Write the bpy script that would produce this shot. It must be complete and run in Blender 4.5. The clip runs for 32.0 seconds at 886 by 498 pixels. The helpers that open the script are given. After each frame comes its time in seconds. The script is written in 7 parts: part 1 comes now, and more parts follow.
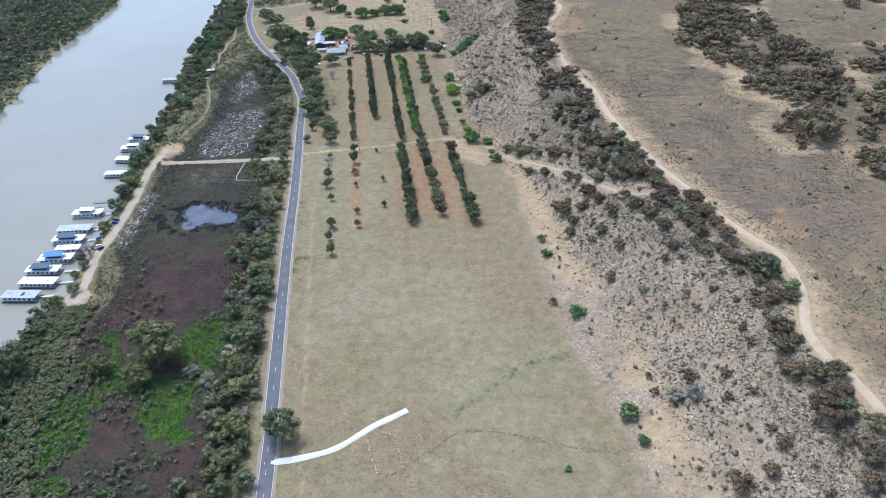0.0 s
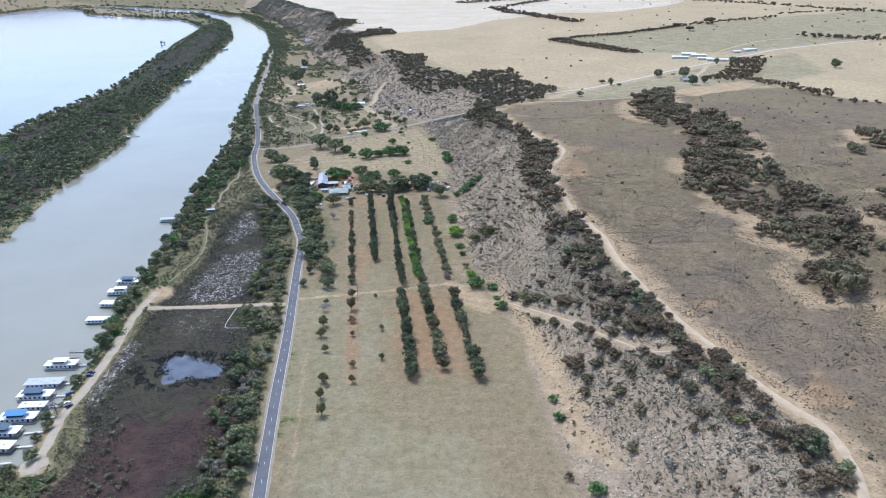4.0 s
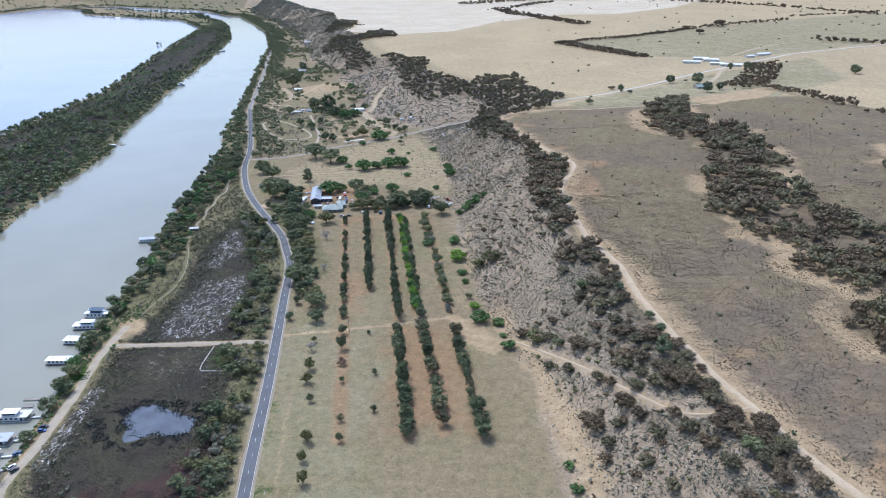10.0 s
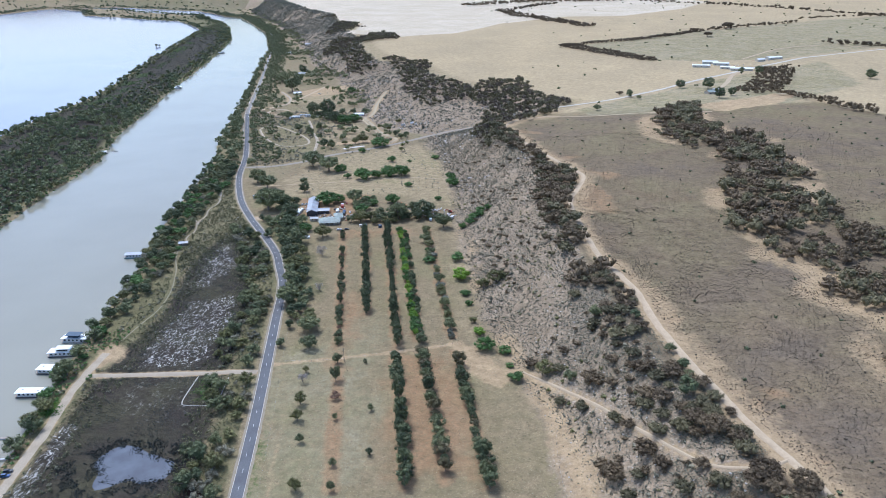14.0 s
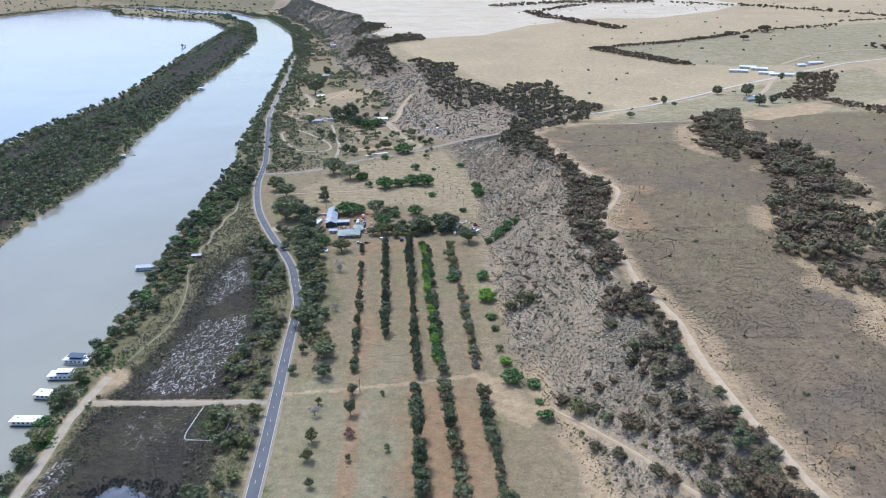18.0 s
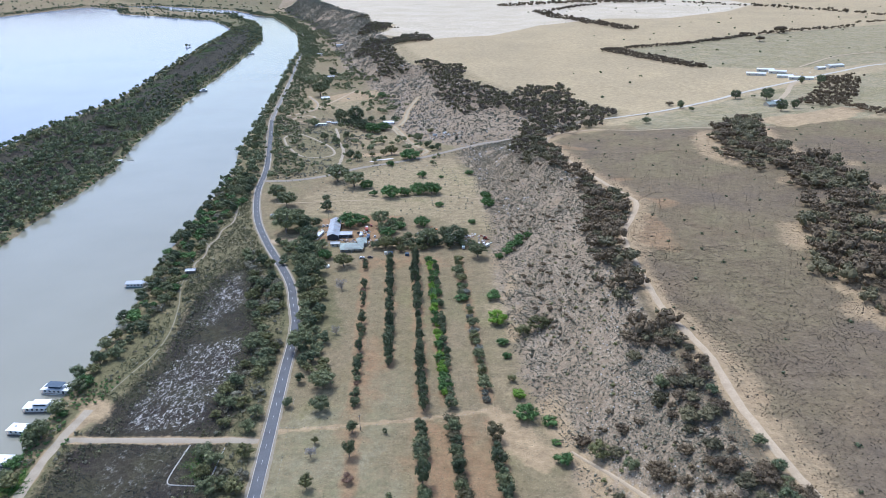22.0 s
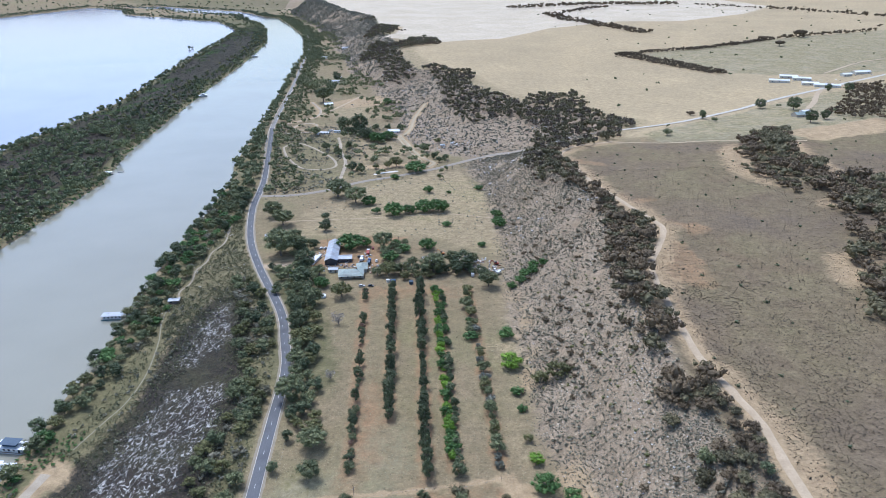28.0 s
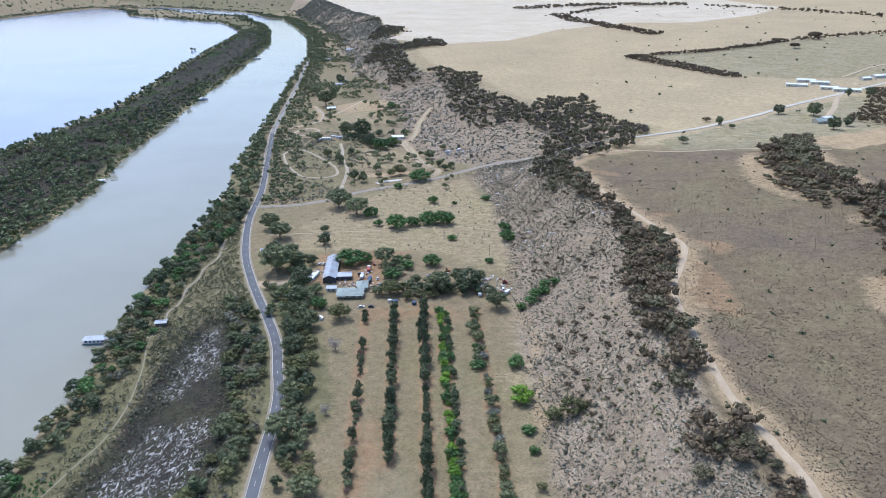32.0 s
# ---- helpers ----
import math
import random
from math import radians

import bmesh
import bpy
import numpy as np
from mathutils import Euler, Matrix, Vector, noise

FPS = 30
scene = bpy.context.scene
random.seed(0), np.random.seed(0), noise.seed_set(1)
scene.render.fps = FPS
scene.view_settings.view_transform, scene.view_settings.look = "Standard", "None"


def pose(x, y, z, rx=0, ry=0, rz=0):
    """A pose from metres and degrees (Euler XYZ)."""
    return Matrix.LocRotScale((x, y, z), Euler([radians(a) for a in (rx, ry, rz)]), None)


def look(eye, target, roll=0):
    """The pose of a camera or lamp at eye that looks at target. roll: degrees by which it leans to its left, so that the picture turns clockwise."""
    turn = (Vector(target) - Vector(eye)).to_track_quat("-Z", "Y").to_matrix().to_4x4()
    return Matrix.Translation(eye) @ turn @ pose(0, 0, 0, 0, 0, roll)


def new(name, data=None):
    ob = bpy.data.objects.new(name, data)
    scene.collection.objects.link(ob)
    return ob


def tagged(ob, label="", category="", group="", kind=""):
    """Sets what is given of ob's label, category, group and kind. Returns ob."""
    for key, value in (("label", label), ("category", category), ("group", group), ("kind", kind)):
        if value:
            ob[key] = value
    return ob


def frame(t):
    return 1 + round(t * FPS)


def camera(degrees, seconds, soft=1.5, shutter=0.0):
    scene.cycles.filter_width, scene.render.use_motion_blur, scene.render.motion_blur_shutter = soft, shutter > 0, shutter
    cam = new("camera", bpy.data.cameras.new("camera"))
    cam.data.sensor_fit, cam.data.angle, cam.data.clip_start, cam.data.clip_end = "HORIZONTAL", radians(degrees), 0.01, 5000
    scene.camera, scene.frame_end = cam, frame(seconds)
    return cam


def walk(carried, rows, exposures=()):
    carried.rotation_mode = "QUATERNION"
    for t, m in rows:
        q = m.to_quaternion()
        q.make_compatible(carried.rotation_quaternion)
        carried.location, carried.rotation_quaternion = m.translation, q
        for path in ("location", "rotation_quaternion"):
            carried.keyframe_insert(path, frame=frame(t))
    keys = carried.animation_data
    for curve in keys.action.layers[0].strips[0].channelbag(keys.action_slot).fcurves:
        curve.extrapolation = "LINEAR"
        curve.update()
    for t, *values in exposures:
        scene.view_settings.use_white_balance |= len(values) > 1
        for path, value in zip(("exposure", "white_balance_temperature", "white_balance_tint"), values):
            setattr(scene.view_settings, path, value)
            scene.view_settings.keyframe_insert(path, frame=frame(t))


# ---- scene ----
cam = camera(64.9, 32.0, soft=0.55)
PATH = [
    (0, look((0.00, 0.00, 225.00), (0.00, 335.69, 7.49), -1.143)),
    (0.5, look((0.09, 4.07, 224.73), (0.05, 345.45, 16.27), -1.100)),
    (1, look((0.17, 8.13, 224.46), (0.08, 354.94, 25.16), -1.067)),
    (1.5, look((0.23, 12.20, 224.20), (0.18, 364.15, 34.11), -0.999)),
    (2, look((0.26, 16.31, 223.96), (0.17, 373.20, 43.34), -0.924)),
    (2.5, look((0.25, 20.45, 223.75), (0.14, 381.98, 52.61), -0.881)),
    (3, look((0.23, 24.61, 223.57), (0.23, 390.49, 61.92), -0.814)),
    (3.5, look((0.20, 28.80, 223.40), (0.23, 398.59, 70.90), -0.740)),
    (4.5, look((0.17, 37.77, 223.43), (0.02, 407.58, 70.98), -0.722)),
    (5.5, look((0.13, 46.75, 223.45), (-0.18, 416.58, 71.05), -0.704)),
    (6.5, look((0.29, 55.67, 223.54), (-0.14, 425.48, 71.09), -0.653)),
    (8, look((0.60, 68.99, 223.66), (-0.12, 438.77, 71.14), -0.599)),
    (10, look((1.02, 86.55, 223.72), (-0.13, 456.36, 71.27), -0.554)),
    (12, look((1.04, 104.23, 223.74), (-0.45, 474.11, 71.47), -0.508)),
    (13, look((0.97, 112.99, 223.73), (-0.84, 482.91, 71.55), -0.481)),
    (14, look((0.91, 121.66, 223.71), (-1.50, 491.63, 71.67), -0.475)),
    (14.5, look((0.79, 125.90, 223.71), (-4.17, 495.87, 71.72), -0.468)),
    (15.5, look((0.66, 134.46, 223.70), (-6.82, 504.44, 71.85), -0.462)),
    (16.5, look((0.15, 143.18, 223.72), (-10.77, 513.11, 71.95), -0.429)),
    (17, look((0.09, 147.42, 223.73), (-13.15, 517.30, 72.03), -0.418)),
    (17.5, look((-0.27, 151.86, 223.73), (-14.70, 521.69, 72.04), -0.404)),
    (18, look((-0.63, 156.29, 223.74), (-16.26, 526.08, 72.04), -0.391)),
    (18.5, look((-1.00, 160.73, 223.74), (-17.50, 530.48, 72.02), -0.378)),
    (19, look((-1.36, 165.19, 223.73), (-18.51, 534.87, 71.95), -0.370)),
    (20, look((-2.05, 174.08, 223.70), (-20.11, 543.66, 71.77), -0.351)),
    (21, look((-2.71, 182.94, 223.69), (-21.38, 552.43, 71.60), -0.333)),
    (22, look((-3.31, 191.79, 223.73), (-22.57, 561.20, 71.54), -0.306)),
    (23, look((-3.85, 200.61, 223.83), (-23.71, 569.99, 71.65), -0.281)),
    (24, look((-4.35, 209.40, 223.97), (-24.84, 578.78, 71.84), -0.265)),
    (25, look((-4.83, 218.18, 224.13), (-25.95, 587.56, 72.10), -0.249)),
    (25.5, look((-5.20, 222.52, 224.14), (-26.63, 591.89, 72.13), -0.237)),
    (26.5, look((-5.77, 231.26, 224.24), (-27.83, 600.64, 72.33), -0.217)),
    (27.5, look((-6.30, 240.08, 224.12), (-29.08, 609.45, 72.31), -0.221)),
    (28, look((-6.68, 244.42, 224.16), (-29.74, 613.78, 72.37), -0.211)),
    (29, look((-7.10, 253.28, 223.91), (-30.97, 622.64, 72.25), -0.222)),
    (30, look((-7.58, 262.07, 223.69), (-32.24, 631.41, 72.10), -0.227)),
    (31, look((-8.16, 270.79, 223.54), (-33.57, 640.12, 72.04), -0.229)),
    (32, look((-8.78, 279.50, 223.42), (-34.91, 648.79, 71.96), -0.233)),
]
walk(cam, PATH, [(0, 0.64, 5270, 9.5), (3.5, 0.6, 5270, 9.5), (6, 0.5, 5270, 9.5), (32, 0.48, 5270, 9.5)])

# ---------------------------------------------------------------- light
SUN_ELEV, SUN_TURN = 60.0, 325.0          # degrees; turn is clockwise from north (+y)
world = bpy.data.worlds.new("sky")
scene.world = world
world.use_nodes = True
wn = world.node_tree
sky = wn.nodes.new("ShaderNodeTexSky")
sky.sky_type = 'NISHITA'
sky.sun_disc = False
sky.sun_elevation, sky.sun_rotation = radians(SUN_ELEV), radians(SUN_TURN)
sky.air_density, sky.dust_density, sky.ozone_density = 1.0, 3.0, 1.0
wn.links.new(sky.outputs[0], wn.nodes["Background"].inputs[0])
wn.nodes["Background"].inputs[1].default_value = 0.15
lamp = bpy.data.lights.new("sun", 'SUN')
lamp.energy, lamp.angle, lamp.color = 1.7, radians(14), (1.0, 0.97, 0.93)
sun = new("sun", lamp)
sun.matrix_world = look((400 * math.sin(radians(SUN_TURN)), 400 * math.cos(radians(SUN_TURN)), 400 * math.tan(radians(SUN_ELEV))), (0, 0, 0))

# ---------------------------------------------------------------- the plan: lines of the land, as (y, x)
BANK_E = [(-200, -190), (240, -212), (288, -215), (300, -211), (312, -208), (330, -211), (347, -214), (376, -216), (406, -219), (439, -225), (517, -235), (588, -240), (666, -253), (730, -265), (847, -275), (985, -292), (1057, -313), (1354, -362), (1698, -423), (2133, -497), (2646, -623), (3161, -816), (3470, -944), (3538, -1030), (3735, -1150), (3935, -1282), (4122, -1560), (4330, -1842), (4700, -2400)]
ISL_E = [(-200, -350), (578, -384), (605, -388), (718, -411), (792, -420), (965, -430), (1096, -466), (1513, -534), (2076, -619), (2459, -692), (2881, -817), (3132, -916), (3434, -1082), (3610, -1150), (3685, -1279), (3804, -1437), (3933, -1606), (4121, -1749), (4400, -2200)]
ISL_W = [(-200, -500), (500, -560), (800, -600), (1120, -642), (1426, -655), (1630, -692), (2013, -770), (2434, -841), (2811, -909), (3049, -1025), (3272, -1153), (3364, -1312), (3497, -1472), (3603, -1655), (3679, -1762), (3800, -1830), (4023, -1935), (4275, -2240), (4500, -2800)]
FOOT = [(-200, 95), (170, 83), (224, 76), (282, 62), (361, 56), (441, 51), (471, 46), (536, 27), (611, 19), (712, 15), (835, 8), (953, -5), (1042, -26), (1090, -22), (1122, -72), (1165, -103), (1211, -125), (1341, -138), (1468, -182), (1665, -243), (1811, -306), (2048, -368), (2548, -505), (3045, -672), (3600, -900), (4038, -1040), (4400, -1400), (5200, -2000)]
CREST = [(-200, 158), (200, 143), (262, 150), (300, 136), (330, 124), (362, 116), (429, 104), (496, 94), (559, 86), (684, 84), (793, 86), (890, 62), (960, 55), (1030, 86), (1070, 120), (1130, 140), (1200, 108), (1260, 55), (1320, 8), (1420, -42), (1540, -80), (1604, -150), (1796, -215), (1974, -245), (2336, -340), (2763, -425), (3036, -555), (3712, -815), (4200, -990), (5200, -1500)]
ROAD = [(-100, -46), (174, -71), (229, -78), (345, -92.5), (432, -102), (538, -115.5), (593, -122.5), (630, -133), (670, -147), (746, -186), (806, -212), (884, -235), (945, -246), (1010, -260), (1245, -321), (1600, -385), (1991, -460), (2189, -498), (2600, -592), (3161, -785), (3480, -930), (3700, -1080)]


MARSH = [(-176, 120), (-186, 190), (-183, 275), (-181, 300), (-184, 328), (-196, 345), (-200, 368), (-202, 420), (-204, 446), (-203, 500), (-196, 555), (-202, 600), (-206, 645), (-200, 690), (-176, 690), (-158, 650), (-148, 600), (-136, 540), (-130, 480), (-122, 416), (-112, 328), (-106, 285), (-96, 233), (-88, 185), (-80, 120)]
POOL = (-154, 394, 21, 17)


def along(line, y):
    a = np.array(line)
    return np.interp(y, a[:, 0], a[:, 1])


def smooth(a, b, x):
    t = np.clip((x - a) / (b - a), 0, 1)
    return t * t * (3 - 2 * t)


class Noise2:
    """Value noise on a lattice, for whole arrays at once."""
    def __init__(self, seed):
        self.grid = np.random.RandomState(seed).rand(256, 256)

    def __call__(self, x, y, size, octaves=3):
        x, y = np.asarray(x, float) / size, np.asarray(y, float) / size
        total, amp, norm = 0.0, 1.0, 0.0
        for _ in range(octaves):
            i, j = np.floor(x).astype(int), np.floor(y).astype(int)
            u, v = x - i, y - j
            u, v = u * u * (3 - 2 * u), v * v * (3 - 2 * v)
            g = self.grid
            a, b = g[i % 256, j % 256], g[(i + 1) % 256, j % 256]
            c, d = g[i % 256, (j + 1) % 256], g[(i + 1) % 256, (j + 1) % 256]
            total = total + amp * ((a * (1 - u) + b * u) * (1 - v) + (c * (1 - u) + d * u) * v)
            norm += amp
            amp *= 0.5
            x, y = x * 2.03 + 17.3, y * 2.03 + 5.7
        return total / norm


NZ = Noise2(3)


def inside(poly, x, y):
    """Metres to the outline of a polygon, positive inside it."""
    x, y = np.asarray(x, float), np.asarray(y, float)
    best, odd = np.full(x.shape, 1e9), np.zeros(x.shape, bool)
    for (ax, ay), (bx, by) in zip(poly, poly[1:] + poly[:1]):
        t = np.clip(((x - ax) * (bx - ax) + (y - ay) * (by - ay)) / ((bx - ax) ** 2 + (by - ay) ** 2 + 1e-9), 0, 1)
        best = np.minimum(best, np.hypot(x - ax - t * (bx - ax), y - ay - t * (by - ay)))
        odd ^= ((ay > y) != (by > y)) & (x < (bx - ax) * (y - ay) / (by - ay + 1e-12) + ax)
    return np.where(odd, best, -best)


def off_line(line, x, y):
    """Metres to a line of points."""
    best = np.full(np.shape(x), 1e9)
    for (ax, ay), (bx, by) in zip(line, line[1:]):
        t = np.clip(((x - ax) * (bx - ax) + (y - ay) * (by - ay)) / ((bx - ax) ** 2 + (by - ay) ** 2 + 1e-9), 0, 1)
        best = np.minimum(best, np.hypot(x - ax - t * (bx - ax), y - ay - t * (by - ay)))
    return best


def pool_at(x, y):
    return np.hypot((x - POOL[0]) / POOL[2], (y - POOL[1]) / POOL[3]) + 1.0 * (NZ(x, y, 15, 2) - 0.5)


def land(x, y):
    """Metres to the water's edge, positive on land."""
    w = 5 * (NZ(x, y, 30) - 0.5) * smooth(150, 260, np.hypot(x, y - 100))
    e = x - along(BANK_E, y)
    isl = np.minimum(x - along(ISL_W, y), along(ISL_E, y) - x)
    west = np.maximum(-2240 - x, y - 4330 - 0.1 * (x + 2300))
    return np.maximum(np.maximum(e, isl), west) + w


def height(x, y):
    x, y = np.asarray(x, float), np.asarray(y, float)
    d = land(x, y)
    base = np.where(d < 0, np.maximum(d * 0.5, -5.0), np.minimum(d * 0.2, 1.5)) - 1.5
    f, c = along(FOOT, y), along(CREST, y)
    s = (x - f) / (c - f)
    top = 35 + 0.055 * np.clip(x - 110, 0, 260) + 0.008 * (y - 400) - 9 * smooth(950, 1250, y) * (1 - smooth(1500, 1900, y)) + 0.004 * np.clip(x - 400, 0, 2000)
    top = top + 5 * smooth(510, 640, y) * (1 - smooth(800, 960, y)) + 4 * (NZ(x, y, 180) - 0.5)
    rise = smooth(-0.06, 1.12, s)
    gully = 1 + (0.16 - 0.1 * smooth(1000, 1300, y)) * (NZ(x, y, 45) - 0.5) * smooth(0, 0.3, s) * (1 - smooth(0.8, 1.2, s))
    z = base + np.maximum(0, top * rise * gully)
    far = smooth(-2240, -2700, x) * 55 * smooth(3000, 3600, y) + smooth(4300, 5000, y) * 45 * smooth(-900, -1500, x)
    z = z + np.where(d > 0, far, 0) + np.where(d > 0, 0.14 * (NZ(x, y, 9) - 0.5), 0)
    z = z - 0.7 * np.clip(inside(MARSH, x, y) / 6, 0, 1) * (d > 0)
    z = z - 0.9 * smooth(1.15, 0.45, pool_at(x, y)) * (d > 0)
    return z



# ---------------------------------------------------------------- materials
def bsdf_of(m):
    m.use_nodes = True
    return m.node_tree, m.node_tree.nodes["Principled BSDF"]


def node(nt, kind, **inputs):
    n = nt.nodes.new(kind)
    for k, v in inputs.items():
        n.inputs[k.replace("_", " ")].default_value = v
    return n


def noise_fac(nt, size, detail=3.0, rough=0.55, vec=None, lo=0.35, hi=0.65):
    """Noise of a size in metres, spread from 0 to 1."""
    if vec is None:
        vec = nt.nodes.new("ShaderNodeNewGeometry").outputs["Position"]
    n = node(nt, "ShaderNodeTexNoise", Scale=1.0 / size, Detail=detail, Roughness=rough)
    nt.links.new(vec, n.inputs["Vector"])
    r = node(nt, "ShaderNodeMapRange")
    r.inputs["From Min"].default_value, r.inputs["From Max"].default_value = lo, hi
    nt.links.new(n.outputs["Fac"], r.inputs["Value"])
    return r.outputs["Result"]


def blend(nt, fac, a, b):
    n = nt.nodes.new("ShaderNodeMix")
    n.data_type = 'RGBA'
    for value, key in ((fac, 0), (a, 6), (b, 7)):
        if isinstance(value, (int, float)):
            n.inputs[key].default_value = value
        elif isinstance(value, tuple):
            n.inputs[key].default_value = (*value, 1)
        else:
            nt.links.new(value, n.inputs[key])
    return n.outputs[2]


def maths(nt, op, a, b=0.0, clamp=False):
    n = nt.nodes.new("ShaderNodeMath")
    n.operation, n.use_clamp = op, clamp
    for i, v in enumerate((a, b)):
        if isinstance(v, (int, float)):
            n.inputs[i].default_value = v
        else:
            nt.links.new(v, n.inputs[i])
    return n.outputs[0]


def bump_to(nt, bsdf, height_socket, strength, distance):
    b = node(nt, "ShaderNodeBump", Strength=strength, Distance=distance)
    nt.links.new(height_socket, b.inputs["Height"])
    nt.links.new(b.outputs[0], bsdf.inputs["Normal"])


def surface(name, a, b, size=0.5, rough=0.85, metal=0.0, bump=0.3, c=None, big=8.0, vary=0.25):
    """A painted, earthy or wooden surface: two colours in fine grain, a third in broad stains, and a shift from object to object."""
    m = bpy.data.materials.new(name)
    nt, p = bsdf_of(m)
    tc = nt.nodes.new("ShaderNodeNewGeometry").outputs["Position"]
    col = blend(nt, noise_fac(nt, size, vec=tc), a, b)
    if c:
        col = blend(nt, maths(nt, 'MULTIPLY', noise_fac(nt, big, vec=tc, lo=0.45, hi=0.7), 0.7), col, c)
    rnd = nt.nodes.new("ShaderNodeObjectInfo").outputs["Random"]
    dark = tuple(v * (1 - vary) for v in a)
    col = blend(nt, maths(nt, 'MULTIPLY', rnd, 0.5), col, dark)
    nt.links.new(col, p.inputs["Base Color"])
    p.inputs["Roughness"].default_value, p.inputs["Metallic"].default_value = rough, metal
    p.inputs["Specular IOR Level"].default_value = 0.12 if rough > 0.8 else 0.5
    if bump:
        bump_to(nt, p, noise_fac(nt, size * 0.6, vec=tc), bump, size * 0.2)
    return m


def foliage(name, dark, mid, light, grain=0.9):
    """Leaves: every leaf clump and every plant has a tone of its own."""
    dark, mid, light = (tuple(1.26 * v for v in c) for c in (dark, mid, light))
    m = bpy.data.materials.new(name)
    nt, p = bsdf_of(m)
    g = nt.nodes.new("ShaderNodeNewGeometry")
    rnd = nt.nodes.new("ShaderNodeObjectInfo").outputs["Random"]
    isl = g.outputs["Random Per Island"]
    f = noise_fac(nt, grain, vec=g.outputs["Position"])
    t = maths(nt, 'ADD', maths(nt, 'MULTIPLY', isl, 0.32), maths(nt, 'ADD', maths(nt, 'MULTIPLY', rnd, 0.38), maths(nt, 'MULTIPLY', f, 0.3)))
    ramp = nt.nodes.new("ShaderNodeValToRGB")
    e = ramp.color_ramp.elements
    e[0].position, e[0].color = 0.1, (*dark, 1)
    e[1].position, e[1].color = 0.9, (*light, 1)
    k = e.new(0.5)
    k.color = (*mid, 1)
    nt.links.new(t, ramp.inputs[0])
    nt.links.new(ramp.outputs[0], p.inputs["Base Color"])
    p.inputs["Roughness"].default_value = 0.65
    p.inputs["Specular IOR Level"].default_value = 0.25
    return m


